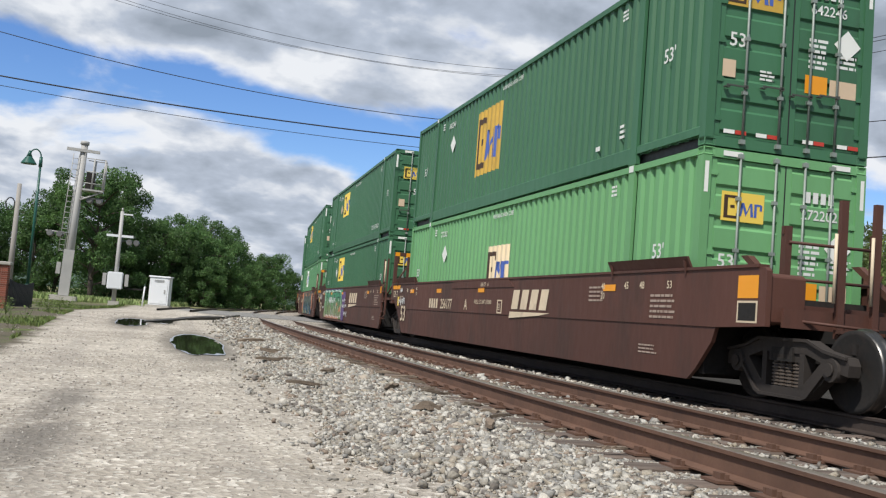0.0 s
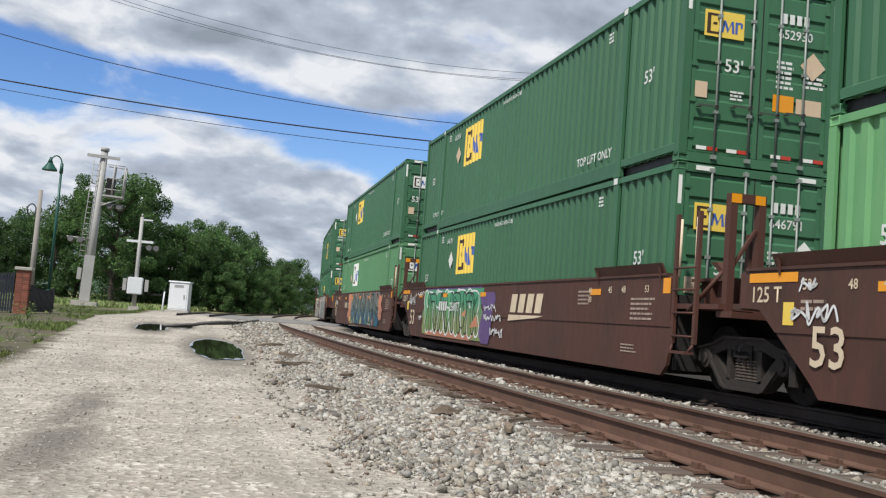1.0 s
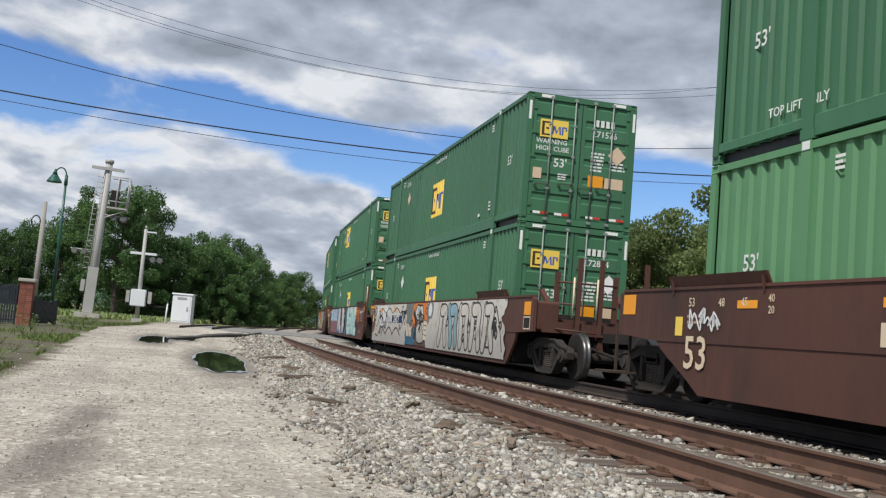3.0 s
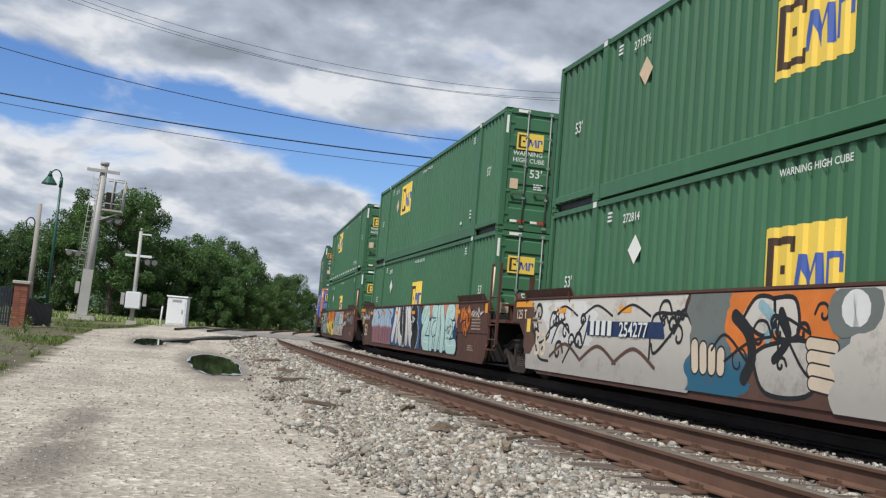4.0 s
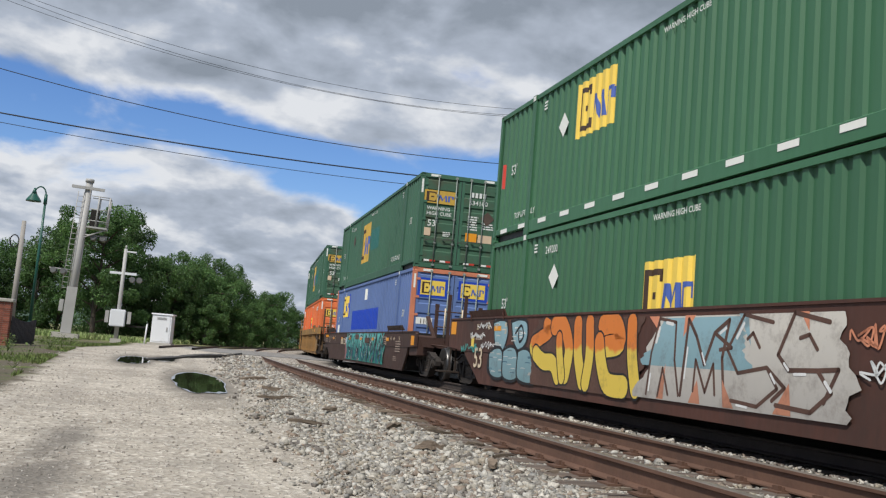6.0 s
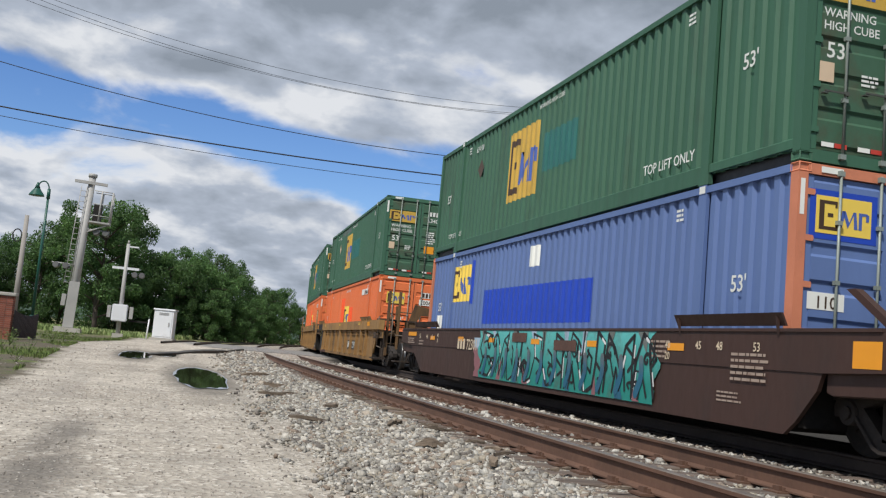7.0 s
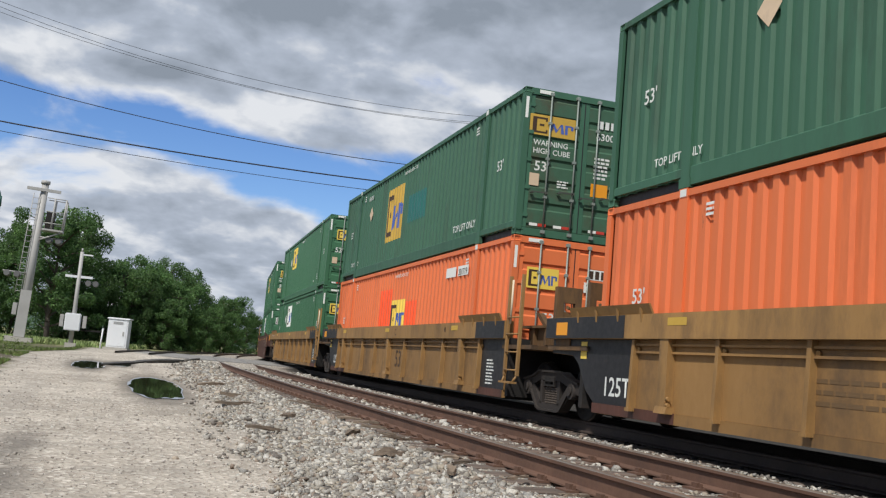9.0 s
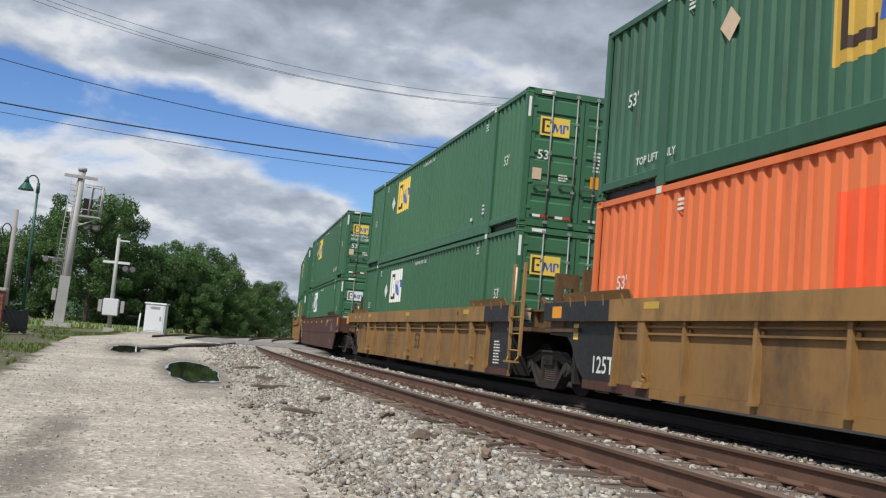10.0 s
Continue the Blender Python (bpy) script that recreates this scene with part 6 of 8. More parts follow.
        if not coupled and kind == "ochre":
            part("bracket", shared(("bracket_small", kind), "bracket", build_bracket, p), None, pf, "upright pierced ochre bracket", at=pose(0 if rz == 0 else 1.24, 0 if rz == 0 else -0.15, 0))
        if rz == 0 and rear_coupler and kind != "ochre":
            part("end_board", shared(("end_board", kind), "end_board", build_board, p), None, pf, "brown end board with posts and stirrup")
            for x in (-0.73, -0.23):
                part("grab_iron", shared("grab", "grab_iron", build_grab, M["cream"]), None, pf, "pale painted grab iron", at=pose(x, -10.26, -0.05))
        if has_box:
            part("end_box", cheek, None, pf, at=pose(0, 0, -drop))
        mirror = ("cheek_mirrored", kind, length)
        if mirror not in SHARED:
            me2 = cheek.copy()
            me2.transform(Matrix.Diagonal((-1, 1, 1, 1)))
            me2.flip_normals()
            SHARED[mirror] = me2
        if has_box:
            part("end_box", SHARED[mirror], None, pf, at=pose(0, 0, -drop))
        if (rear_coupler if rz == 0 else front_coupler):
            if rz or kind == "ochre":
                part("sill_step", shared("step", "sill_step", build_step, M["rustydark"]), None, pf, "hanging sill step", at=pose(-1.30 if not rz else 1.30, -10.05 if not rz else -10.6, 0, 0, 0, 0 if not rz else 180))
            if rz == 0 and kind != "ochre":
                part("reflector", square("reflector_box", 0.42, 0.27, "amber"), None, pf, "amber reflector", at=pose(-1.474, -9.48, 1.20 - drop, 0, 0, -90))
                if not drop:
                    part("maker_plate", square("maker_plate", 0.42, 0.26, "cream"), None, pf, at=pose(-1.474, -9.48, 0.91, 0, 0, -90))
                    part("maker_plate", square("maker_plate_face", 0.36, 0.21, "truck"), None, pf, at=pose(-1.477, -9.51, 0.935, 0, 0, -90))
        for z in (1.5, 1.95) if (rear_coupler if rz == 0 else front_coupler) else ():
            part("handrail", shared(("handrail", kind, z), "handrail", lambda b, z=z: tube(b, (-0.75, -9.4, z), (0.55, -9.4, z), 0.022, n=6), p), None, pf)
        if (rear_coupler if rz == 0 else front_coupler):
            part("coupler", shared("coupler", "coupler", build_coupler, M["truck"]), None, pf)
        else:
            part("joint", shared("joint", "joint", build_joint, M["truck"]), None, pf)
        for x in (-0.75, 0.55) if rz == 0 or front_coupler else ():
            part("stanchion", shared(("stanchion", kind), "stanchion", build_stanchion, p), None, pf, at=pose(x, -9.35, 0))
        if rz == 0 or front_coupler:
            spots = ((-0.62, -9.3, 0), (0.42, -9.3, 0)) if rz else ((-1.43, -8.70, 0.30), (-1.43, -9.14, 0.30)) if not rear_coupler else ()
            for x, y, z in spots:
                part("grab_iron", shared("grab", "grab_iron", build_grab, M["cream"]), None, pf, "pale painted grab iron", at=pose(x, y, z))
    p = wp
    if not rear_coupler:
        part("ladder", shared(("ladder", kind), "ladder", build_ladder, p), None, top, at=pose(-1.44, -8.92, 0))
    if tower:
        tw = part("tower", shared(("tower", kind), "tower", build_tower, p), None, top, "tall brown bracket with amber patches", at=pose(0, 10.12, 0))
        for x in (-1.33, -0.98):
            part("reflector", square("reflector_small", 0.15, 0.12, "amber"), None, tw, "amber reflector", at=pose(x, -0.064, 2.495))
    bogie(top, -9.87)
    if front_coupler:
        bogie(top, 10.02)
    # amber reflectors and stencils
    zr = 1.30 - drop if kind != "ochre" else 1.45
    xs = -1.478 if kind != "ochre" else -1.494
    for y in (5.8, 0.2, -5.6) if kind == "ochre" else (6.9, 4.05, 0.56, -5.9) if mark else (6.9, 4.3, 2.0, -0.6, -3.2, -5.9):
        part("reflector", square("reflector", 0.44, 0.10, "amber" if kind != "ochre" else "gold"), None, top, "amber reflector" if kind != "ochre" else "faded yellow reflector", at=pose(xs, y + 0.18, zr, 0, 0, -90))
    if kind == "ochre" or not rear_coupler:
        part("reflector", square("reflector_large", 0.22 if kind != "ochre" else 0.62, 0.22 if kind != "ochre" else 0.16, "amber"), None, top, "amber reflector", at=pose(-1.476 if kind != "ochre" else xs, -8.33 if kind != "ochre" else -7.6, 1.31 if kind != "ochre" else 1.40, 0, 0, -90))
    if kind == "dark":
        part("reflector", square("reflector_bar", 0.95, 0.11, "amber"), None, top, "amber reflector", at=pose(xs, 9.60, 1.10, 0, 0, -90))
        part("small_print", bars(0.8, 0.17, 3, 23, 0.5, "faint"), None, top, at=pose(xs, 9.6, 0.90, 0, 0, -90))
    elif front_coupler:
        part("reflector", square("reflector_end", 0.42, 0.30, "amber"), None, top, "amber reflector", at=pose(xs, 10.3, 1.22, 0, 0, -90))
    elif kind != "ochre":
        part("reflector", square("reflector_bar", 0.95, 0.11, "amber"), None, top, "amber reflector", at=pose(xs, 9.32, 1.42, 0, 0, -90))
    else:
        part("reflector", square("reflector_end_low", 0.40, 0.20, "amber"), None, top, "amber reflector", at=pose(-1.497, 9.3, 1.33, 0, 0, -90))
    if kind != "dark":
        part("yellow_card", square("yellow_card", 0.20, 0.26, "yellow"), None, top, at=pose(-1.477 if kind != "ochre" else -1.374, 8.62, 0.93 if kind != "ochre" else 0.98, 0, 0, -90))
    for y, w, h, n, z in ((-5.2, 0.55, 0.34, 4, 1.14), (-7.3, 0.8, 0.46, 5, 0.92), (8.3, 0.5, 0.2, 2, 1.1)):
        if kind != "ochre":
            part("small_print", bars(w, h * 0.8, n, seed + n, 0.55, "faint"), None, top, at=pose(xs, y, z - drop * 0.8, 0, 0, -90))
    if kind != "ochre":
        for s_, y, z, k in (("40", -5.65, 1.33, 0.14), ("20", -5.65, 1.18, 0.14), ("45", -6.45, 1.33, 0.15), ("48", -6.95, 1.33, 0.15), ("53", -7.75, 1.33, 0.15), ("53", 8.28, 1.33, 0.17), ("48", 7.52, 1.33, 0.15), ("45", 7.0, 1.33, 0.15), ("40", 6.42, 1.38, 0.13), ("20", 6.42, 1.24, 0.13)):
            part("stencil", words(s_, k, M["cream"]), None, top, at=pose(xs - 0.001, y, z - drop, 0, 0, -90))
        if kind != "dark":
            part("stencil", words("53", 0.62, M["cream"]), None, top, "cream stencil", at=pose(-1.478, 8.12 if not front_coupler else 8.36, 0.50, 0, 0, -90))
        part("small_print", bars(0.6, 0.15, 3, 5, 0.55, "faint"), None, top, at=pose(-1.464, -7.0, 0.42, 0, 0, -90))
        if not front_coupler:
            part("stencil", words("125 T", 0.26, M["cream"]), None, top, at=pose(-1.478, 9.28, 1.19, 0, 0, -90))
        if mark:
            part("railway_mark", wedge_mark(), None, top, "cream slanted blocks over a wedge", at=pose(-1.478, -1.50, 0.78, 0, 0, -90))
        if serial:
            part("stencil", words(serial, 0.34, M["cream"]), None, top, "cream stencil", at=pose(-1.478, 3.79 if mark else 3.40 if kind == "brown" else 3.78, 0.91 - drop * 0.3, 0, 0, -90))
            for k in range(4 if kind == "brown" else 3):
                part("code_block", square("code_block_cream", 0.15, 0.24, "cream"), None, top, at=pose(-1.478, (4.89 if mark else 4.50) - k * 0.225, 0.91 - drop * 0.3, 0, 0, -90))
        if mark and serial:
            flank_prints(top)
    else:
        part("stencil", words("53", 0.60, M["ink"]), None, top, "black stencil", at=pose(-1.3640, -0.42, 0.56, 0, 0, -90))
        if serial:
            part("number_patch", square("number_patch", 1.06, 0.36, "black"), None, top, at=pose(-1.3635, -1.95, 0.50, 0, 0, -90))
            for k in range(4):
                part("code_block", square("code_block", 0.15, 0.24, "white"), None, top, at=pose(-1.3665, -2.02 - k * 0.24, 0.57, 0, 0, -90))
            part("number_patch", square("number_patch_long", 1.40, 0.36, "black"), None, top, at=pose(-1.3635, -3.22, 0.50, 0, 0, -90))
            part("stencil", words(serial, 0.36, M["white"]), None, top, "white stencil", at=pose(-1.3665, -3.28, 0.56, 0, 0, -90))
        if seed in (37, 40):
            part("stencil", words("A" if seed == 37 else "C", 0.24, M["ink"]), None, top, "black stencil", at=pose(-1.493, -0.62, 1.36, 0, 0, -90))
        for s_, y in (("40", -4.9), ("53", 8.5), ("48", 7.7)):
            part("stencil", words(s_, 0.15, M["ink"] if y < 0 else M["white"]), None, top, at=pose(-1.494, y, 1.42, 0, 0, -90))
    return top


# ---- the train ----
SPEED = 18.645
TRAIN = []                       # (thing, place along the line at 0 s, height over the rail)
LOW_Z, UP_Z = 0.375, 3.281


def add_unit(c, well, lower, upper):
    TRAIN.append((well, c, 0.0))
    TRAIN.append((lower, c, LOW_Z))
    TRAIN.append((upper, c, UP_Z))


GREEN_T = "dark green ribbed steel container stacked on another container"
GREEN_L = "green ribbed steel container set in a well wagon"
OLD_T = "faded dull green container with a gold sign, stacked on top"
BROWN_W = "brown articulated well wagon with cream stencils and road grime"


def make_train():
    W = wagon
    w = W("dark brown well wagon end with a bright grab iron", "brown", True, True, seed=1)
    add_unit(-4.5, w, container(GREEN_L, "green", low=True, seed=91), container(GREEN_T, "green", seed=92))

    w = W("clean brown well wagon with slanted cream blocks on its flank", "brown", False, True, mark=True, serial="256177", seed=2, tower=True)
    tag_scrawl(w, 8.5, 7.7, 1.05, 0.34, 4, r0=0.016)
    tag_scrawl(w, 8.3, 7.9, 1.38, 0.16, 5, r0=0.014)
    add_unit(19.62, w, container("light green container set in a brown well wagon", "lightgreen", "mid", "peachpanel", "272202", "yellow", low=True, seed=3),
             container("green container with a large gold sign, stacked on light green", "green", "old", "gold", "642246", "gold", placard="white", toplift=False, warning=False, seed=6))

    w = W("brown well wagon with green graffiti beside slanted cream blocks", "brown", False, False, mark=True, seed=5, tower=True)
    graffiti_green(w)
    add_unit(39.50, w, container(GREEN_L, "green", "new", "yellow", "646791", low=True, seed=7), container(GREEN_T, "green", "new", "yellow", "652930", placard="peach", seed=8, warning=False))

    w = W("brown well wagon with a long blue and grey graffiti piece", "brown", True, False, serial="2561", seed=9)
    graffiti_teal(w)
    tag_scrawl(w, 8.2, 7.4, 1.15, 0.34, 10, r0=0.016)
    add_unit(59.50, w, container("sage green container with a white sign in a graffitied wagon", "midgreen", "new", "whitepanel", "", "whitepanel", low=True, placard="peach", seed=11), container("green container with a pale yellow sign, stacked on light green", "green", "new", "yellow", "", "whitepanel", seed=12, warning=False))

    w = W("brown well wagon covered in white and orange graffiti", "brown", False, True, seed=13)
    graffiti_white(w)
    add_unit(84.02, w, container(GREEN_L, "green", "mid", "yellow", "272814", low=True, seed=16), container(GREEN_T, "green", "mid", "yellow", "271576", placard="peach", seed=17, toplift=False))

    w = W("brown well wagon with black, white and mint bubble graffiti", "brown", False, False, seed=18)
    graffiti_bubbles(w)
    tag_scrawl(w, 8.5, 7.2, 1.2, 0.22, 22, r0=0.014)
    tag_scrawl(w, -6.3, -7.3, 1.25, 0.5, 61, "orangespray", 0.03)
    tag_scrawl(w, -6.5, -7.1, 0.95, 0.4, 63, "orangespray", 0.02)
    tag_scrawl(w, -7.0, -8.2, 1.3, 0.2, 62, r0=0.012)
    add_unit(103.95, w, container(GREEN_L, "green", "mid", "yellow", "269853", low=True, seed=23), container(GREEN_T, "green", "new", "yellow", "300135", placard="peach", seed=25, toplift=False))

    w = W("brown well wagon with pale blue and orange-yellow graffiti", "brown", True, False, seed=24)
    graffiti_sunset(w)
    add_unit(124.12, w, container(GREEN_L, "green", "mid", "yellow", "249200", low=True, seed=30),
             container("green container with red patch and white reflective strips, stacked", "green", "new", "yellow", "", placard="white", seed=31, tape=True, patch=[("red_patch", "redtape", 7.75, 7.94, 1.2, 1.75)]))

    w = W("dark brown well wagon with turquoise graffiti along its middle", "dark", True, True, serial="72301", seed=32)
    graffiti_turquoise(w)
    add_unit(148.20, w, container("blue container with faded orange corner posts in dark wagon", "blue", "ahead", "yellow", "", low=True, seed=34, post="orangepost",
                                  patch=[("blue_patch", "brightblue", -2.6, 3.5, 1.06, 1.83), ("white_patch", "whitepanel", 0.05, 0.6, 2.2, 2.62), ("logo_backing", "brightblue", 4.3, 4.55, 1.55, 2.6), ("white_patch", "whitepanel", 7.0, 7.4, 0.9, 1.3)]),
             container(OLD_T, "dullgreen", "old", "gold", "634100", "gold", placard="ink2", seed=36, patch=[("teal_patch", "tealpaint", -1.4, 0.3, 1.2, 2.0)]))

    w = W("ochre girder-sided well wagon with black stencils and grime", "ochre", False, True, serial="729971", seed=37)
    add_unit(172.65, w, container("orange container with white number labels in ochre wagon", "orange", "mid", "yellow", "200644", low=True, seed=38, patch=[("bright_patch", "redorange", 0.98, 2.05, 0.5, 2.35), ("bright_patch", "redorange", -1.7, -0.58, 0.5, 1.9)]),
             container(OLD_T, "dullgreen", "old", "gold", "634036", "gold", placard="peach", seed=39, patch=[("teal_patch", "tealpaint", -1.9, 0.2, 1.15, 1.95), ("grey_patch", "bronze", 1.2, 4.2, 2.5, 2.72)]))

    w = W("ochre girder-sided well wagon, ladder beside its black end panel", "ochre", False, False, seed=40)
    add_unit(192.86, w, container("orange container, rust-marked, in an ochre well wagon", "orange", "mid", "yellow", "201719", low=True, seed=41, patch=[("bright_patch", "redorange", 0.98, 2.25, 0.5, 2.3), ("bright_patch", "redorange", -1.6, -0.58, 0.5, 1.9)]),
             container(OLD_T, "dullgreen", "old", "gold", "630000", "gold", placard="peach", seed=42, patch=[("teal_patch", "tealpaint", -1.6, 0.1, 1.15, 1.9)]))

    w = W("ochre girder-sided well wagon carrying two green containers", "ochre", True, False, seed=43)
    add_unit(213.07, w, container(GREEN_L, "green", "new", "whitepanel", "", "yellow", low=True, seed=44), container(GREEN_T, "green", "new", "yellow", "", "yellow", seed=45, warning=False, toplift=False))

    w = W("brown well wagon at the curve, carrying two green containers", "brown", False, True, seed=46)
    add_unit(235.9, w, container(GREEN_L, "green", "new", "whitepanel", "", "whitepanel", low=True, seed=47), container(GREEN_T, "green", "new", "yellow", "", "yellow", seed=48))
    for i, c in enumerate((256.0, 276.1, 300.3)):
        w = W("ochre well wagon far round the curve under green containers", "ochre", i == 1, i == 2, seed=49 + i)
        add_unit(c, w, container(GREEN_L, "green", "new", "yellow", "", low=True, seed=52 + i), container(GREEN_T, "green", "new", "yellow", "", seed=56 + i))


M["peachpanel"] = mat("pale_peach_panel", (0.80, 0.66, 0.44), 0.55, 0.08, 2.0)
M["ink2"] = mat("dark_scorched_placard", (0.09, 0.06, 0.045), 0.7, 0.3, 3.0)
M["bronze"] = mat("grey_repair_paint", (0.09, 0.13, 0.11), 0.6, 0.15, 2.0)
make_train()


# ---- ballast, pebbles and litter ----
def scatter_stones(name, label, material, places, sizes, seed):
    """Many angular stones in one mesh: places (n, 3), sizes (n)."""
    rg = np.random.default_rng(seed)
    bm = bmesh.new()
    bmesh.ops.create_cube(bm, size=1.35)
    bmesh.ops.triangulate(bm, faces=bm.faces[:])
    base = np.array([v.co[:] for v in bm.verts])
    tri = np.array([[v.index for v in f.verts] for f in bm.faces])
    bm.free()
    n, k = len(places), len(base)
    shape = base[None] * (1 + rg.uniform(-0.45, 0.25, (n, k, 1))) + rg.normal(0, 0.16, (n, k, 3))
    shape = shape * rg.uniform(0.6, 1.3, (n, 1, 3)) * np.array([1.0, 1.0, 0.68])
    a, b = rg.uniform(0, math.tau, n), rg.normal(0, 0.55, n)
    ca, sa, cb, sb = np.cos(a), np.sin(a), np.cos(b), np.sin(b)
    R = np.zeros((n, 3, 3))
    R[:, 0, 0], R[:, 0, 1], R[:, 0, 2] = ca, -sa * cb, sa * sb
    R[:, 1, 0], R[:, 1, 1], R[:, 1, 2] = sa, ca * cb, -ca * sb
    R[:, 2, 1], R[:, 2, 2] = sb, cb
    co = np.einsum("nij,nkj->nki", R, shape) * (np.asarray(sizes)[:, None, None] / 2) + np.asarray(places)[:, None, :]
    me = bpy.data.meshes.new(name)
    me.vertices.add(n * k)
    me.vertices.foreach_set("co", co.reshape(-1))
    f = (tri[None] + (np.arange(n) * k)[:, None, None]).reshape(-1)
    me.loops.add(len(f))
    me.loops.foreach_set("vertex_index", f)
    me.polygons.add(len(f) // 3)
    me.polygons.foreach_set("loop_start", np.arange(0, len(f), 3))
    me.update(calc_edges=True)
    me.materials.append(material)
    return tagged(new(name, me), label, "gravel", kind="stuff")


def stone_material(name, cols, rough=0.9):
    m = bpy.data.materials.new(name)
    m.use_nodes = True
    t = m.node_tree
    b = t.nodes["Principled BSDF"]
    g, rp, nz, mx, tc = (t.nodes.new(k) for k in ("ShaderNodeNewGeometry", "ShaderNodeValToRGB", "ShaderNodeTexNoise", "ShaderNodeMix", "ShaderNodeTexCoord"))
    rp.color_ramp.interpolation = "CONSTANT"
    els = rp.color_ramp.elements
    while len(els) < len(cols):
        els.new(0.5)
    for i, c in enumerate(cols):
        els[i].position = i / len(cols)
        els[i].color = (*c, 1)
    ln(t, g.outputs["Random Per Island"], rp.inputs[0])
    ln(t, tc.outputs["Object"], nz.inputs["Vector"])
    nz.inputs["Scale"].default_value, nz.inputs["Detail"].default_value = 60, 6
    mx.data_type, mx.blend_type = "RGBA", "MULTIPLY"
    mx.inputs[0].default_value = 0.7
    ln(t, rp.outputs[0], mx.inputs[6])
    rr = t.nodes.new("ShaderNodeMapRange")
    ln(t, nz.outputs["Fac"], rr.inputs[0])
    for i, v in enumerate((0.3, 0.7, 0.5, 1.15)):
        rr.inputs[i + 1].default_value = v
    ln(t, rr.outputs[0], mx.inputs[7])
    ln(t, mx.outputs[2], b.inputs["Base Color"])
    b.inputs["Roughness"].default_value = rough
    b.inputs["Specular IOR Level"].default_value = 0.3
    return m


M["stone"] = stone_material("ballast_stone", [(0.32, 0.295, 0.25), (0.42, 0.395, 0.345), (0.25, 0.232, 0.205), (0.37, 0.325, 0.26), (0.54, 0.52, 0.47), (0.30, 0.29, 0.27), (0.17, 0.152, 0.135), (0.37, 0.35, 0.315), (0.58, 0.545, 0.48), (0.28, 0.225, 0.18)])
# near-black stone: the shadow under the train is in the colour
M["darkstone"] = stone_material("shadow_dark_stone", [(0.03, 0.027, 0.024), (0.045, 0.04, 0.035), (0.02, 0.018, 0.017)])
M["pebble"] = stone_material("road_pebble", [(0.42, 0.38, 0.33), (0.50, 0.46, 0.41), (0.30, 0.27, 0.24), (0.38, 0.35, 0.31), (0.58, 0.55, 0.50), (0.26, 0.235, 0.21)])


def wet(x, y):
    return any(((x - px) / rx) ** 2 + ((y - py) / ry) ** 2 < 1.5 for px, py, rx, ry, _ in PUDDLES)


def lay_ballast():
    rg = np.random.default_rng(11)
    pts, size = [], []
    ties = np.array(SLEEPER_S)
    for s0, s1, d0, d1, n, a, b in ((-8, 3.0, -3.3, -0.8, 14000, 0.04, 0.08), (-8, 3.2, -0.68, 2.5, 5000, 0.04, 0.08), (3.0, 9, -3.3, -0.80, 46000, 0.02, 0.062), (9, 16, -3.3, -0.80, 38000, 0.025, 0.068), (16, 26, -3.3, -0.8, 20000, 0.035, 0.08), (26, 43, -3.2, -0.8, 10000, 0.055, 0.12),
                                    (3.2, 14, -0.68, 0.68, 3800, 0.035, 0.07), (14, 40, -0.68, 0.68, 3800, 0.05, 0.10), (3.2, 14, 0.82, 2.5, 5200, 0.035, 0.075), (14, 40, 0.82, 2.4, 5200, 0.05, 0.10)):
        s, d = rg.uniform(s0, s1, n), rg.uniform(d0, d1, n)
        for k in range(n):
            si, di = s[k], d[k]
            e0 = -3.0 + 0.7 * noise.noise(Vector((si * 0.6, di * 0.6, 3)))
            fringe = smooth(di, e0, e0 + 0.95)
            if di < -1.0 and rg.random() > fringe + 0.015:
                continue
            if -1.25 < di < 1.32 and si < 40 and np.min(np.abs(ties - si)) < 0.13 and rg.random() < (0.84 if di > -0.95 else 0.72 * smooth(di, -1.28, -1.05)):
                continue
            x, y, _ = on_line(si, di)
            if wet(x, y):
                continue
            q = rg.uniform(a, b) * (1.6 if rg.random() < 0.12 else 1)
            if -1.22 < di < -0.8:
                q *= 0.75
            pts.append((x, y, lift(x, y) + q * (rg.uniform(-0.35, 0.0) if -1.22 < di < -0.8 else rg.uniform(-0.1, 0.3))))
            size.append(q)
    scatter_stones("ballast", "loose grey and tan crushed stone along the rails", M["stone"], pts, size, 12)
    pts, size = [], []
    # black stones between and under the far rails stand for the train's shadow
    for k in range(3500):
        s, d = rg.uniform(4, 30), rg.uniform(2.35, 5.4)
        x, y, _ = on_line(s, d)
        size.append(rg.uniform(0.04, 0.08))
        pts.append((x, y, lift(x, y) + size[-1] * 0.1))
    scatter_stones("dark_ballast", "crushed stone coloured black for the shadow under the train", M["darkstone"], pts, size, 14)
    pts, size = [], []
    for x0, x1, y0, y1, n, a, b in ((-4.2, 2.9, 3.4, 9, 5200, 0.007, 0.022), (-4.2, 2.6, 9, 18, 3600, 0.012, 0.032), (-3.6, 2.4, 18, 40, 900, 0.02, 0.05)):
        for k in range(n):
            x, y = rg.uniform(x0, x1), rg.uniform(y0, y1)
            q = rg.uniform(a, b) * (2.0 if rg.random() < 0.02 else 1)
            if wet(x, y):
                continue
            pts.append((x, y, lift(x, y) + q * 0.1))
            size.append(q)
    scatter_stones("road_pebbles", "small pale pebbles on the packed dirt road", M["pebble"], pts, size, 13)


lay_ballast()


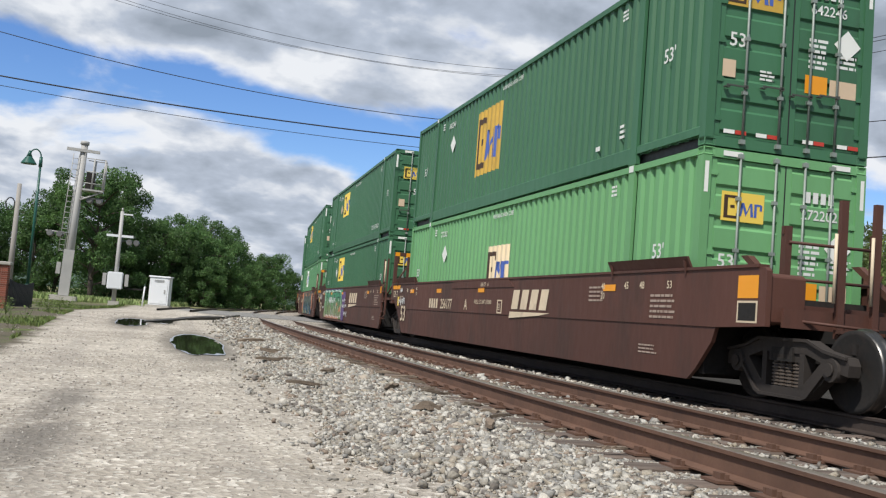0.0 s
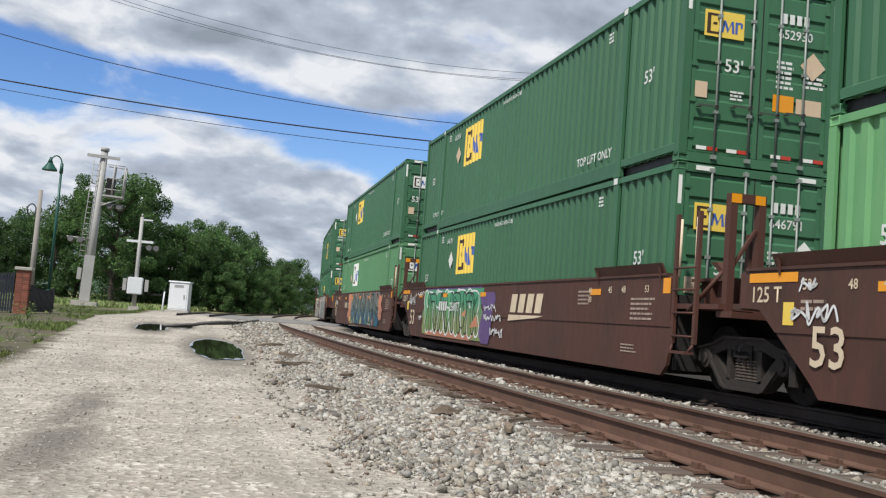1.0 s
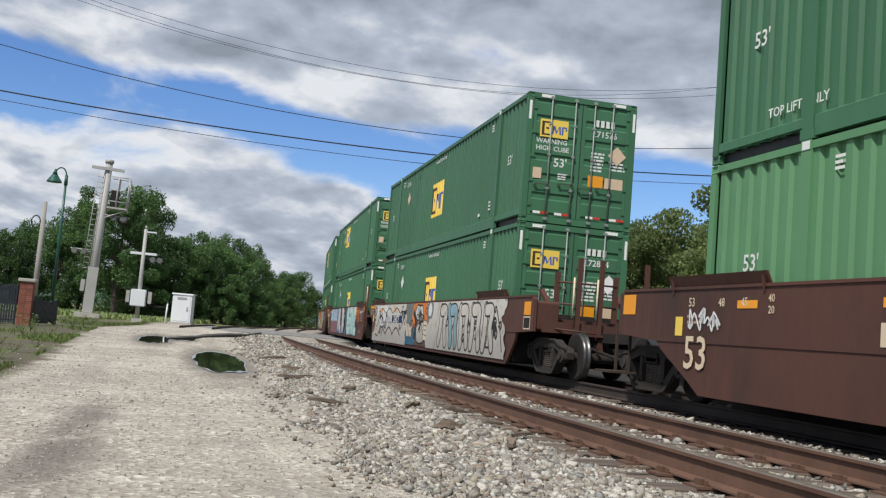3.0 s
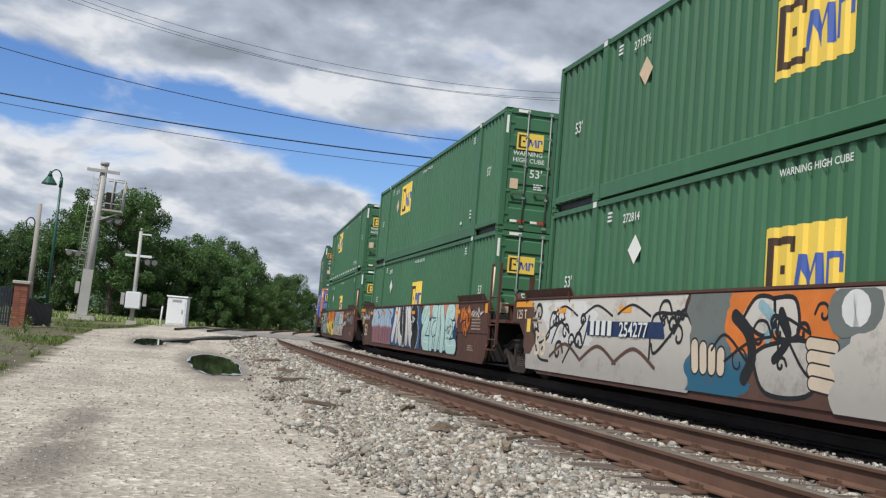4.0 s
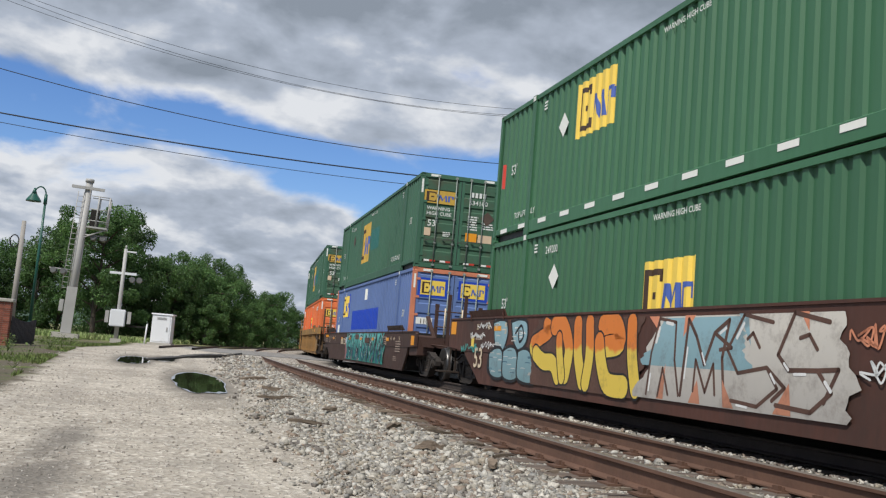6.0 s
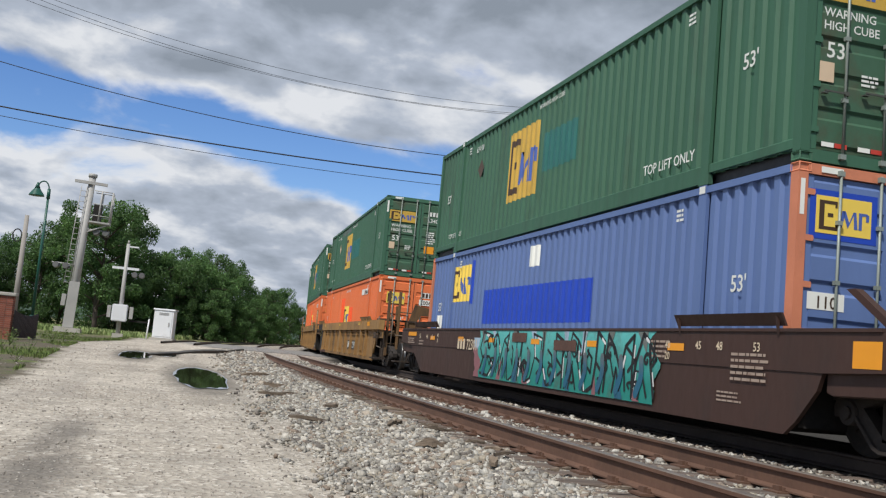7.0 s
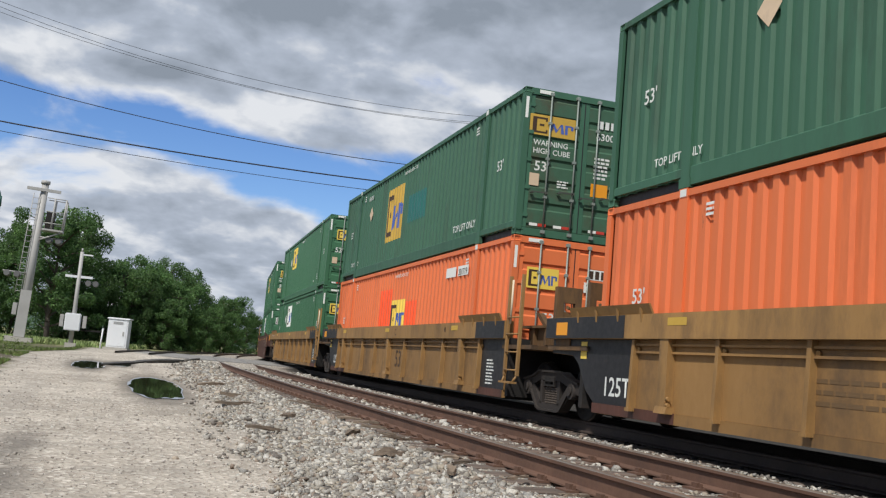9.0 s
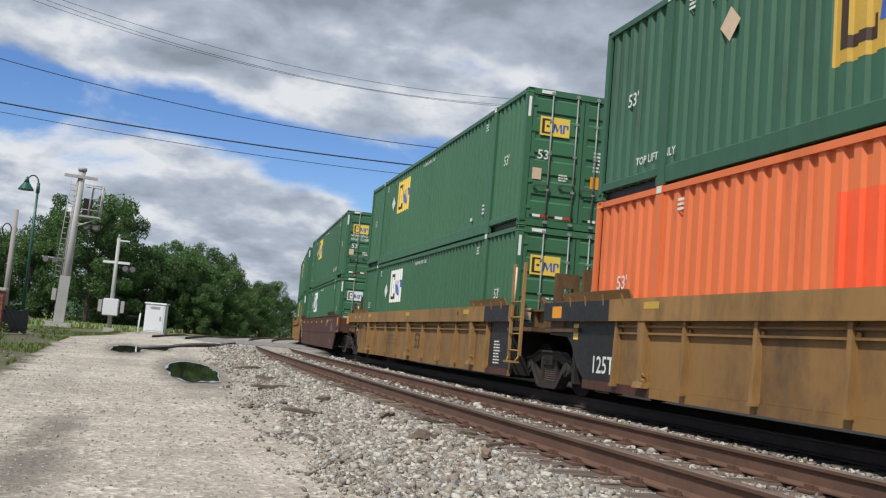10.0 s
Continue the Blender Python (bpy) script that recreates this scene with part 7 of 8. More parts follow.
def plank_mesh(L, w, h, seed):
    r = wobble(seed)
    bm = bmesh.new()
    n = 7
    rows = []
    for i in range(n):
        x = -L / 2 + L * i / (n - 1)
        k = (0.35 + 0.35 * r.random()) if i in (0, n - 1) else r.uniform(0.7, 1.0)
        rows.append([bm.verts.new((x + r.uniform(-0.02, 0.02), sy * w / 2 * k * r.uniform(0.8, 1.1), z * h * k + 0.12 * h * math.sin(i * 1.3 + seed) + r.uniform(-0.008, 0.008))) for sy, z in ((-1, 0), (1, 0), (1, 1), (-1, 1))])
    for p, q in zip(rows, rows[1:]):
        for i in range(4):
            bm.faces.new((p[i], p[(i + 1) % 4], q[(i + 1) % 4], q[i]))
    bm.faces.new(rows[0][::-1])
    bm.faces.new(rows[-1])
    return mesh_of("broken_plank", bm, M["driftwood"])


M["driftwood"] = mat("driftwood", (0.20, 0.155, 0.115), 0.95, 0.35, 5.0, bump=0.01, bscale=20, stretch=(0.3, 4, 4), dirt=(0.10, 0.075, 0.058), dirt_amt=0.5, dirt_scale=5.0, objrand=0.3)
_r = wobble(77)
SCRAPS = [(2.0, 12.4, 0.8, 0.10, 0.05, 8), (2.05, 17.5, 0.8, 0.11, 0.06, 20), (2.25, 19.5, 0.6, 0.12, 0.07, -12), (2.5, 14.2, 0.45, 0.10, 0.05, 30), (2.62, 9.3, 0.28, 0.14, 0.08, -35), (2.2, 24.0, 0.7, 0.14, 0.08, 10), (2.75, 11.4, 0.35, 0.08, 0.05, 55), (2.8, 7.9, 0.22, 0.09, 0.06, 70)]
SCRAPS += [(3.2 + _r.uniform(-0.14, 0.12), 6.6 + 0.75 * k + _r.uniform(-0.3, 0.3), _r.uniform(0.18, 0.42), _r.uniform(0.025, 0.06), _r.uniform(0.02, 0.04), _r.uniform(-25, 25)) for k in range(16)]
for i, (x, y, L, w, h, rz) in enumerate(SCRAPS):
    tagged(new("broken_plank", plank_mesh(L, w, h, i)), "weathered splintered piece of sleeper lying on the ballast", "wood scrap", "wood scraps by the track").matrix_basis = pose(x, y, lift(x, y) + (0.035 if x < 3 else 0.06), _r.uniform(-6, 6), _r.uniform(-5, 5), rz)


def rock(size, seed):
    bm = bmesh.new()
    bmesh.ops.create_icosphere(bm, subdivisions=2, radius=size / 2)
    for v in bm.verts:
        v.co *= 1 + 0.35 * noise.noise(v.co * (3.0 / size) + Vector((seed, 0, 0)))
        v.co.z *= 0.65
    return mesh_of("rock", bm, M["rockmat"])


M["rockmat"] = mat("pale_rock", (0.42, 0.36, 0.29), 0.9, 0.25, 8.0, bump=0.006, bscale=40)
for i, (x, y, q) in enumerate(((2.72, 12.9, 0.17), (2.9, 10.2, 0.13), (2.45, 16.0, 0.16), (2.1, 21.0, 0.2), (0.62, 9.6, 0.07), (2.6, 8.2, 0.12), (-1.5, 9.0, 0.06))):
    tagged(new("rock", rock(q, i * 3.1)), "pale tan rock lying loose on the gravel", "rock", "loose rocks").matrix_basis = pose(x, y, lift(x, y) + q * 0.12, 0, 0, i * 50)


# ---- puddles ----
def water_material():
    m = bpy.data.materials.new("puddle_water")
    m.use_nodes = True
    t = m.node_tree
    b = t.nodes["Principled BSDF"]
    b.inputs["Base Color"].default_value = (0.036, 0.042, 0.022, 1)
    b.inputs["Roughness"].default_value = 0.03
    b.inputs["IOR"].default_value = 1.33
    nz, bp = t.nodes.new("ShaderNodeTexNoise"), t.nodes.new("ShaderNodeBump")
    nz.inputs["Scale"].default_value = 5
    bp.inputs["Distance"].default_value = 0.0006
    ln(t, nz.outputs["Fac"], bp.inputs["Height"])
    ln(t, bp.outputs[0], b.inputs["Normal"])
    return m


M["water"] = water_material()
M["scum"] = mat("puddle_scum", (0.34, 0.37, 0.40), 0.35, 0.3, 4.0)
for i, (cx, cy, rx, ry, z) in enumerate(PUDDLES):
    bm = bmesh.new()
    ring = []
    for k in range(72):
        a = math.tau * k / 72
        q = 0.97 + 0.12 * noise.noise(Vector((math.cos(a) * 1.7, math.sin(a) * 1.7, i * 7.0 + 0.4))) + 0.07 * noise.noise(Vector((math.cos(a) * 4, math.sin(a) * 5, i * 3.0)))
        ring.append(bm.verts.new((rx * q * math.cos(a), ry * q * math.sin(a), 0)))
    bm.faces.new(ring)
    pool = tagged(new("puddle", mesh_of("puddle", bm, M["water"])), "shallow muddy rain puddle with a scummy rim on the road", "puddle", "puddles")
    pool.matrix_basis = pose(cx, cy, z + 0.009)
    if i == 2:
        continue
    bm = bmesh.new()
    rows = []
    for k in range(73):
        a = math.tau * k / 72
        q = 0.97 + 0.12 * noise.noise(Vector((math.cos(a) * 1.7, math.sin(a) * 1.7, i * 7.0 + 0.4))) + 0.07 * noise.noise(Vector((math.cos(a) * 4, math.sin(a) * 5, i * 3.0)))
        w_ = 0.10 * max(0.0, 0.4 + 1.3 * noise.noise(Vector((math.cos(a) * 3, math.sin(a) * 3, 9.0 + i)))) * (0.35 + 0.65 * smooth(-math.cos(a) - math.sin(a), -0.6, 0.6))
        rows.append([bm.verts.new((rx * (q + e) * math.cos(a), ry * (q + e) * math.sin(a), h_)) for e, h_ in ((-w_, 0.002), (0.02, 0.006))])
    for p_, q_ in zip(rows, rows[1:]):
        bm.faces.new((p_[0], q_[0], q_[1], p_[1]))
    part("rim", bm, M["scum"], pool, "pale grey-blue scum along the edge")


# ---- grass and weeds ----
def blades(name, label, places, seed, material, h0, h1, w):
    rg = np.random.default_rng(seed)
    vs, fs = [], []
    for x, y in places:
        z = lift(x, y) - 0.01
        h, a, lean = rg.uniform(h0, h1), rg.uniform(0, math.tau), rg.uniform(0.05, 0.55)
        dx, dy = math.cos(a), math.sin(a)
        i = len(vs)
        vs += [(x - dy * w, y + dx * w, z), (x + dy * w, y - dx * w, z), (x + dx * lean * h * 0.4 + dy * w * 0.7, y + dy * lean * h * 0.4 - dx * w * 0.7, z + h * 0.6), (x + dx * lean * h * 0.4 - dy * w * 0.7, y + dy * lean * h * 0.4 + dx * w * 0.7, z + h * 0.6), (x + dx * lean * h, y + dy * lean * h, z + h)]
        fs += [(i, i + 1, i + 2, i + 3), (i + 3, i + 2, i + 4)]
    me = bpy.data.meshes.new(name)
    me.from_pydata(vs, [], fs)
    me.materials.append(material)
    return tagged(new(name, me), label, "grass", kind="stuff")


M["meadow"] = mat("meadow_blade", (0.21, 0.29, 0.10), 0.85, 0.25, 0.6, island=0.4, dirt=(0.33, 0.30, 0.16), dirt_amt=0.4, dirt_scale=0.3)
M["blade"] = mat("grass_blade", (0.105, 0.155, 0.035), 0.8, 0.25, 1.0, island=0.45, dirt=(0.19, 0.17, 0.07), dirt_amt=0.35, dirt_scale=0.6)


def leafy(name, col, glow):
    """Leaves that let some light through."""
    m = mat(name, col, 0.7, 0.42, 1.3, island=0.55, objrand=0.35, dirt=(col[0] * 2.0, col[1] * 1.65, col[2] * 1.2), dirt_amt=0.35, dirt_scale=0.45)
    t = m.node_tree
    b = t.nodes["Principled BSDF"]
    tr, mx, out = t.nodes.new("ShaderNodeBsdfTranslucent"), t.nodes.new("ShaderNodeMixShader"), t.nodes["Material Output"]
    tr.inputs[0].default_value = (*glow, 1)
    mx.inputs[0].default_value = 0.38
    ln(t, b.outputs[0], mx.inputs[1])
    ln(t, tr.outputs[0], mx.inputs[2])
    ln(t, mx.outputs[0], out.inputs[0])
    return m


M["leaf"] = leafy("tree_leaf", (0.072, 0.142, 0.046), (0.112, 0.215, 0.056))
M["leaf2"] = leafy("tree_leaf_pale", (0.150, 0.205, 0.075), (0.24, 0.31, 0.09))
M["bark"] = mat("bark", (0.10, 0.08, 0.062), 0.95, 0.3, 3.0, bump=0.02, bscale=12)


def plant_grass():
    r = wobble(21)
    pts = []
    while len(pts) < 24000:
        y = 9 + 60 * r.random() ** 1.4
        edge = -2.55 - 0.6 * smooth(y, 12, 40) + 1.0 * smooth(y, 40, 52)
        x = edge - 14 * r.random() ** 1.6
        v = noise.noise(Vector((x * 0.45, y * 0.22, 2.0))) + 0.30 * smooth(edge - x, 0.9, 0.0)
        if v > 0.10 + 0.2 * r.random():
            pts.append((x, y))
    blades("grass", "patchy green weeds and grass on the bare verge", pts, 22, M["blade"], 0.03, 0.13, 0.012)
    far = []
    while len(far) < 30000:
        x, y = r.uniform(-32, 20), r.uniform(66, 90)
        if x < NEAR_X + float(np.interp(y, _s, _x)) - 7.0 and noise.noise(Vector((x * 0.2, y * 0.1, 5))) + r.uniform(-0.5, 0.4) > -0.1:
            far.append((x, y))
    blades("meadow_grass", "rough pale green grass before the trees", far, 23, M["meadow"], 0.12, 0.42, 0.05)


plant_grass()


def weed(seed):
    rg = np.random.default_rng(seed)
    bm = bmesh.new()
    for k in range(26):
        a, h, l = rg.uniform(0, math.tau), rg.uniform(0.1, 0.42), rg.uniform(0.02, 0.2)
        c = Vector((math.cos(a) * l, math.sin(a) * l, h))
        q = rg.uniform(0.03, 0.07)
        d = Vector((math.cos(a), math.sin(a), rg.uniform(-0.2, 0.5))).normalized()
        s = Vector((-d.y, d.x, 0)).normalized() * q * 0.45
        bm.faces.new([bm.verts.new(v) for v in (c, c + d * q + s, c + d * q * 2.2, c + d * q - s)])
        if k % 4 == 0:
            tube(bm, (0, 0, 0), c, 0.006, 0.003, n=4, cap=False)
    return mesh_of("weed", bm, M["blade"], fix=False)


_w = [weed(k) for k in range(4)]
r_ = wobble(31)
for k in range(46):
    y = r_.uniform(12, 44)
    x = -2.9 - 0.6 * smooth(y, 12, 40) - 5 * r_.random() ** 2
    tagged(new("weed", _w[k % 4]), "leafy green roadside weed growing in bare soil", "weed", "weeds on the verge").matrix_basis = pose(x, y, lift(x, y) - 0.01, 0, 0, r_.uniform(0, 360)) @ Matrix.Scale(r_.uniform(0.6, 1.3), 4)


# ---- trees ----
def tree(label, h, spread, seed, leaves=5200, leaf=0.28, low=0.12, pale=False, group="trees along the line"):
    """A tapered trunk with limbs, and a crown of leaf sprays gathered on the limbs' ends."""
    r = wobble(seed)
    rg = np.random.default_rng(seed)
    top = tagged(new("tree"), label, "tree", group)
    bm = bmesh.new()
    tips = []
    pts = [Vector((0, 0, -0.1))]
    for i in range(1, 6):
        pts.append(Vector((r.uniform(-0.03, 0.03) * h, r.uniform(-0.03, 0.03) * h, h * 0.85 * i / 5)))
    for i in range(5):
        tube(bm, pts[i], pts[i + 1], h * 0.022 * (1 - i / 6), h * 0.022 * (1 - (i + 1) / 6), n=8, cap=i in (0, 4))
    tips.append((pts[-1] + Vector((0, 0, h * 0.05)), h * 0.13))
    for k in range(34):
        u = low + (0.95 - low) * (k + 0.5) / 34
        i = min(4, int(u / 0.85 * 5)) if u < 0.85 else 4
        p = pts[i].lerp(pts[i + 1], r.random())
        a = k * 2.4 + r.uniform(-0.5, 0.5)
        reach = spread * (0.50 + 0.55 * math.sin(math.pi * min(1, 0.18 + u * 0.80))) * r.uniform(0.6, 1.1)
        e = Vector((math.cos(a) * reach, math.sin(a) * reach, min(h * 0.95, p.z + r.uniform(0.02, 0.16) * h)))
        m = p.lerp(e, 0.5) + Vector((0, 0, 0.03 * h))
        tube(bm, p, m, h * 0.008, h * 0.005, n=6, cap=False)
        tube(bm, m, e, h * 0.005, h * 0.002, n=5, cap=False)
        tips.append((e, spread * r.uniform(0.17, 0.32)))
        tips.append((m + Vector((r.uniform(-1, 1), r.uniform(-1, 1), r.uniform(-0.3, 1))) * spread * 0.15, spread * r.uniform(0.16, 0.28)))
    part("trunk", bm, M["bark"], top, "grey-brown trunk and limbs")
    n = leaves
    which = rg.integers(0, len(tips), n)
    C = np.array([t[0][:] for t in tips])[which]
    Rr = np.array([t[1] for t in tips])[which]
    d = rg.normal(0, 1, (n, 3))
    d /= np.linalg.norm(d, axis=1, keepdims=True)
    c = C + d * (Rr * rg.uniform(0.35, 1.06, n) ** 0.6)[:, None] * np.array([1, 1, 0.8])
    c[:, 2] = np.maximum(c[:, 2], 0.15)
    u = rg.normal(0, 1, (n, 3)) + d * 0.3
    u /= np.linalg.norm(u, axis=1, keepdims=True)
    v = np.cross(u, rg.normal(0, 1, (n, 3)) + d * 0.8)
    v /= np.linalg.norm(v, axis=1, keepdims=True) + 1e-9
    q = leaf * rg.uniform(0.5, 1.25, n)[:, None]
    co = np.stack([c - u * q * 0.5, c + v * q * 0.32, c + u * q * 0.5, c - v * q * 0.32], 1).reshape(-1, 3)
    me = bpy.data.meshes.new("crown")
    me.from_pydata(co.tolist(), [], np.arange(4 * n).reshape(-1, 4).tolist())
    me.materials.append(M["leaf2" if pale else "leaf"])
    part("crown", me, None, top, "ragged leafy crown")
    return top


def plant_trees():
    kinds = [tree("broad dark green leafy tree behind the signal mast", 11.0, 3.9, 41, 26000, 0.21),
             tree("bushy green tree in the wood beside the line", 8.6, 3.4, 42, 17000, 0.21, 0.04),
             tree("bushy green tree in the wood beside the line", 7.6, 3.1, 43, 15000, 0.21, 0.03),
             tree("tall thin-topped tree in the wood beside the line", 9.6, 2.6, 44, 13000, 0.20, 0.05)]
    kinds[0].matrix_basis = pose(-5.4, 80, 0.0)
    kinds[0].scale = (0.94, 0.94, 0.94)
    r = wobble(45)
    used = [False] * 4
    used[0] = True

    def put(kind, x, y, k, rz):
        m = pose(x, y, 0.15, 0, 0, rz)
        if used[kind]:
            ob = copy_thing(kinds[kind], m)
            ob.scale = (k * r.uniform(0.66, 1.0), k * r.uniform(0.66, 1.0), k * r.uniform(0.86, 1.16))
        else:
            kinds[kind].matrix_basis = m
            kinds[kind].scale = (k * 0.85, k * 0.85, k)
            used[kind] = True
    # (bearing, distance, elevation of the top)
    for az, dist, el, kind in ((-15, 90, 4.2, 1), (-13.2, 84, 3.6, 2), (-11.3, 92, 3.9, 1), (-9.8, 86, 3.5, 2), (-8.4, 90, 4.0, 1), (-7.0, 84, 4.3, 2), (-5.8, 88, 5.3, 1), (-2.8, 86, 5.9, 1), (-1.9, 82, 4.6, 2), (-0.9, 92, 4.6, 3), (-0.1, 85, 4.0, 2), (0.7, 94, 4.9, 3), (1.5, 90, 4.7, 1),
                               (2.1, 98, 4.7, 1), (2.7, 92, 3.9, 2), (3.3, 102, 3.9, 1), (3.9, 106, 3.4, 2), (4.4, 115, 3.4, 3), (4.9, 112, 2.7, 2), (5.5, 124, 3.2, 1), (6.1, 130, 2.9, 2), (6.9, 140, 2.5, 1), (7.6, 150, 2.2, 2), (-12.0, 100, 4.1, 3), (-6.5, 100, 4.6, 3),
                               (0.3, 80, 2.3, 2), (2.2, 84, 2.6, 2), (-1.6, 78, 2.4, 2), (3.4, 92, 2.2, 2), (4.6, 100, 1.9, 2), (5.7, 112, 1.9, 2), (-8.9, 78, 2.4, 2), (-3.6, 76, 2.6, 2), (1.2, 82, 3.2, 1), (-10.6, 78, 2.6, 1)):
        dist = max(dist, 87)
        h = 0.94 * (0.95 + dist * math.tan(radians(el)))
        a = radians(az)
        put(kind, math.sin(a) * dist, math.cos(a) * dist, h / (11.0, 8.6, 7.6, 9.6)[kind], r.uniform(0, 360))
    big = tree("large pale green tree beyond the train by a wooden pole", 10.0, 4.4, 46, 30000, 0.24, 0.03, True, "trees beyond the train")
    big.matrix_basis = pose(27.5, 41.5, 0.0)
    for x, y, k, rz in ((34.5, 36.5, 0.74, 70), (22.5, 47.0, 0.80, 160), (40.5, 36.0, 0.66, 250), (37, 46, 0.8, 20), (20, 58, 0.9, 300), (29, 62, 0.95, 120), (28.5, 50.5, 0.9, 210), (24.5, 40.0, 0.62, 30), (46, 30, 0.75, 200)):
        copy_thing(big, pose(x, y, 0, 0, 0, rz)).scale = (k, k, k)


plant_trees()


# ---- the paved lip of the crossing, a siding beyond it ----
def crossing_lip():
    near = [(-0.55, 33.2), (0.4, 36.2), (1.4, 38.9), (2.5, 41.6), (3.35, 43.4)]
    bm = bmesh.new()
    rows = []
    for i, (x, y) in enumerate(near):
        g, g2 = lift(x, y), lift(x, y + 4)
        t_ = 0.05 + 0.06 * min(1, i / 2)
        rows.append([bm.verts.new(v) for v in ((x, y, g - 0.05), (x + 0.02, y + 0.03, g + t_), (x + 0.05, y + 1.2, max(g + t_, lift(x, y + 1.2) + 0.015)), (x + 0.1, y + 4.2, g2 - 0.02))])
    for p, q in zip(rows, rows[1:]):
        for k in range(3):
            bm.faces.new((p[k], q[k], q[k + 1], p[k + 1]))
    bm.faces.new(rows[0])
    bm.faces.new(rows[-1][::-1])
    tagged(new("asphalt_lip", mesh_of("asphalt_lip", bm, M["asphalt"])), "dark broken edge of the asphalt at the crossing", "asphalt edge", kind="structure")
    siding = tagged(new("siding_track"), "old dark siding rails joining the line beyond the crossing", "railway track", kind="structure")
    for off in (0.0, 1.5):
        bm = bmesh.new()
        last = None
        for s in np.arange(47, 112, 2.5):
            side = float(np.interp(s, (47, 68, 98, 112), (-5.35, -4.4, -3.1, -2.6))) + off
            x, y, h = on_line(s, side)
            g = lift(x, y)
            ring = [bm.verts.new((x + u, y, g + v)) for u, v in ((-0.06, -0.05), (-0.05, 0.10), (0.05, 0.10), (0.06, -0.05))]
            if last:
                for k in range(4):
                    bm.faces.new((last[k], last[(k + 1) % 4], ring[(k + 1) % 4], ring[k]))
            last = ring
        part("rail", bm, M["darkrail"], siding)


M["asphalt"] = mat("old_asphalt", (0.060, 0.057, 0.054), 0.95, 0.35, 3.0, bump=0.01, bscale=40, dirt=(0.14, 0.13, 0.12), dirt_amt=0.4, dirt_scale=1.5)
crossing_lip()


# ---- signals and street furniture by the crossing ----
M["whitebox"] = mat("white_cabinet_paint", (0.74, 0.76, 0.78), 0.45, 0.05, 1.5, dirt=(0.42, 0.41, 0.38), dirt_amt=0.2)
M["hood"] = mat("lamp_hood_grey", (0.14, 0.14, 0.14), 0.6, 0.3, 3.0)
M["concrete"] = mat("concrete", (0.42, 0.40, 0.36), 0.9, 0.15, 2.0, bump=0.004)
M["lampgreen"] = mat("lamp_green", (0.012, 0.085, 0.062), 0.4, 0.15, 2.0)
M["fence"] = mat("fence_navy", (0.022, 0.026, 0.040), 0.5, 0.2, 2.0)
M["brick"] = mat("red_brick", (0.25, 0.085, 0.055), 0.85, 0.2, 8.0, objrand=0.3)
M["wood"] = mat("pole_wood", (0.33, 0.27, 0.21), 0.9, 0.2, 2.0, stretch=(4, 4, 0.3), bump=0.004, dirt=(0.2, 0.16, 0.13), dirt_amt=0.35)
M["greywood"] = mat("grey_pole", (0.31, 0.29, 0.265), 0.85, 0.15, 2.0)
M["glassdark"] = mat("dark_lens", (0.03, 0.03, 0.03), 0.15, 0.1)
M["wire"] = mat("cable", (0.02, 0.02, 0.022), 0.6, 0.1)


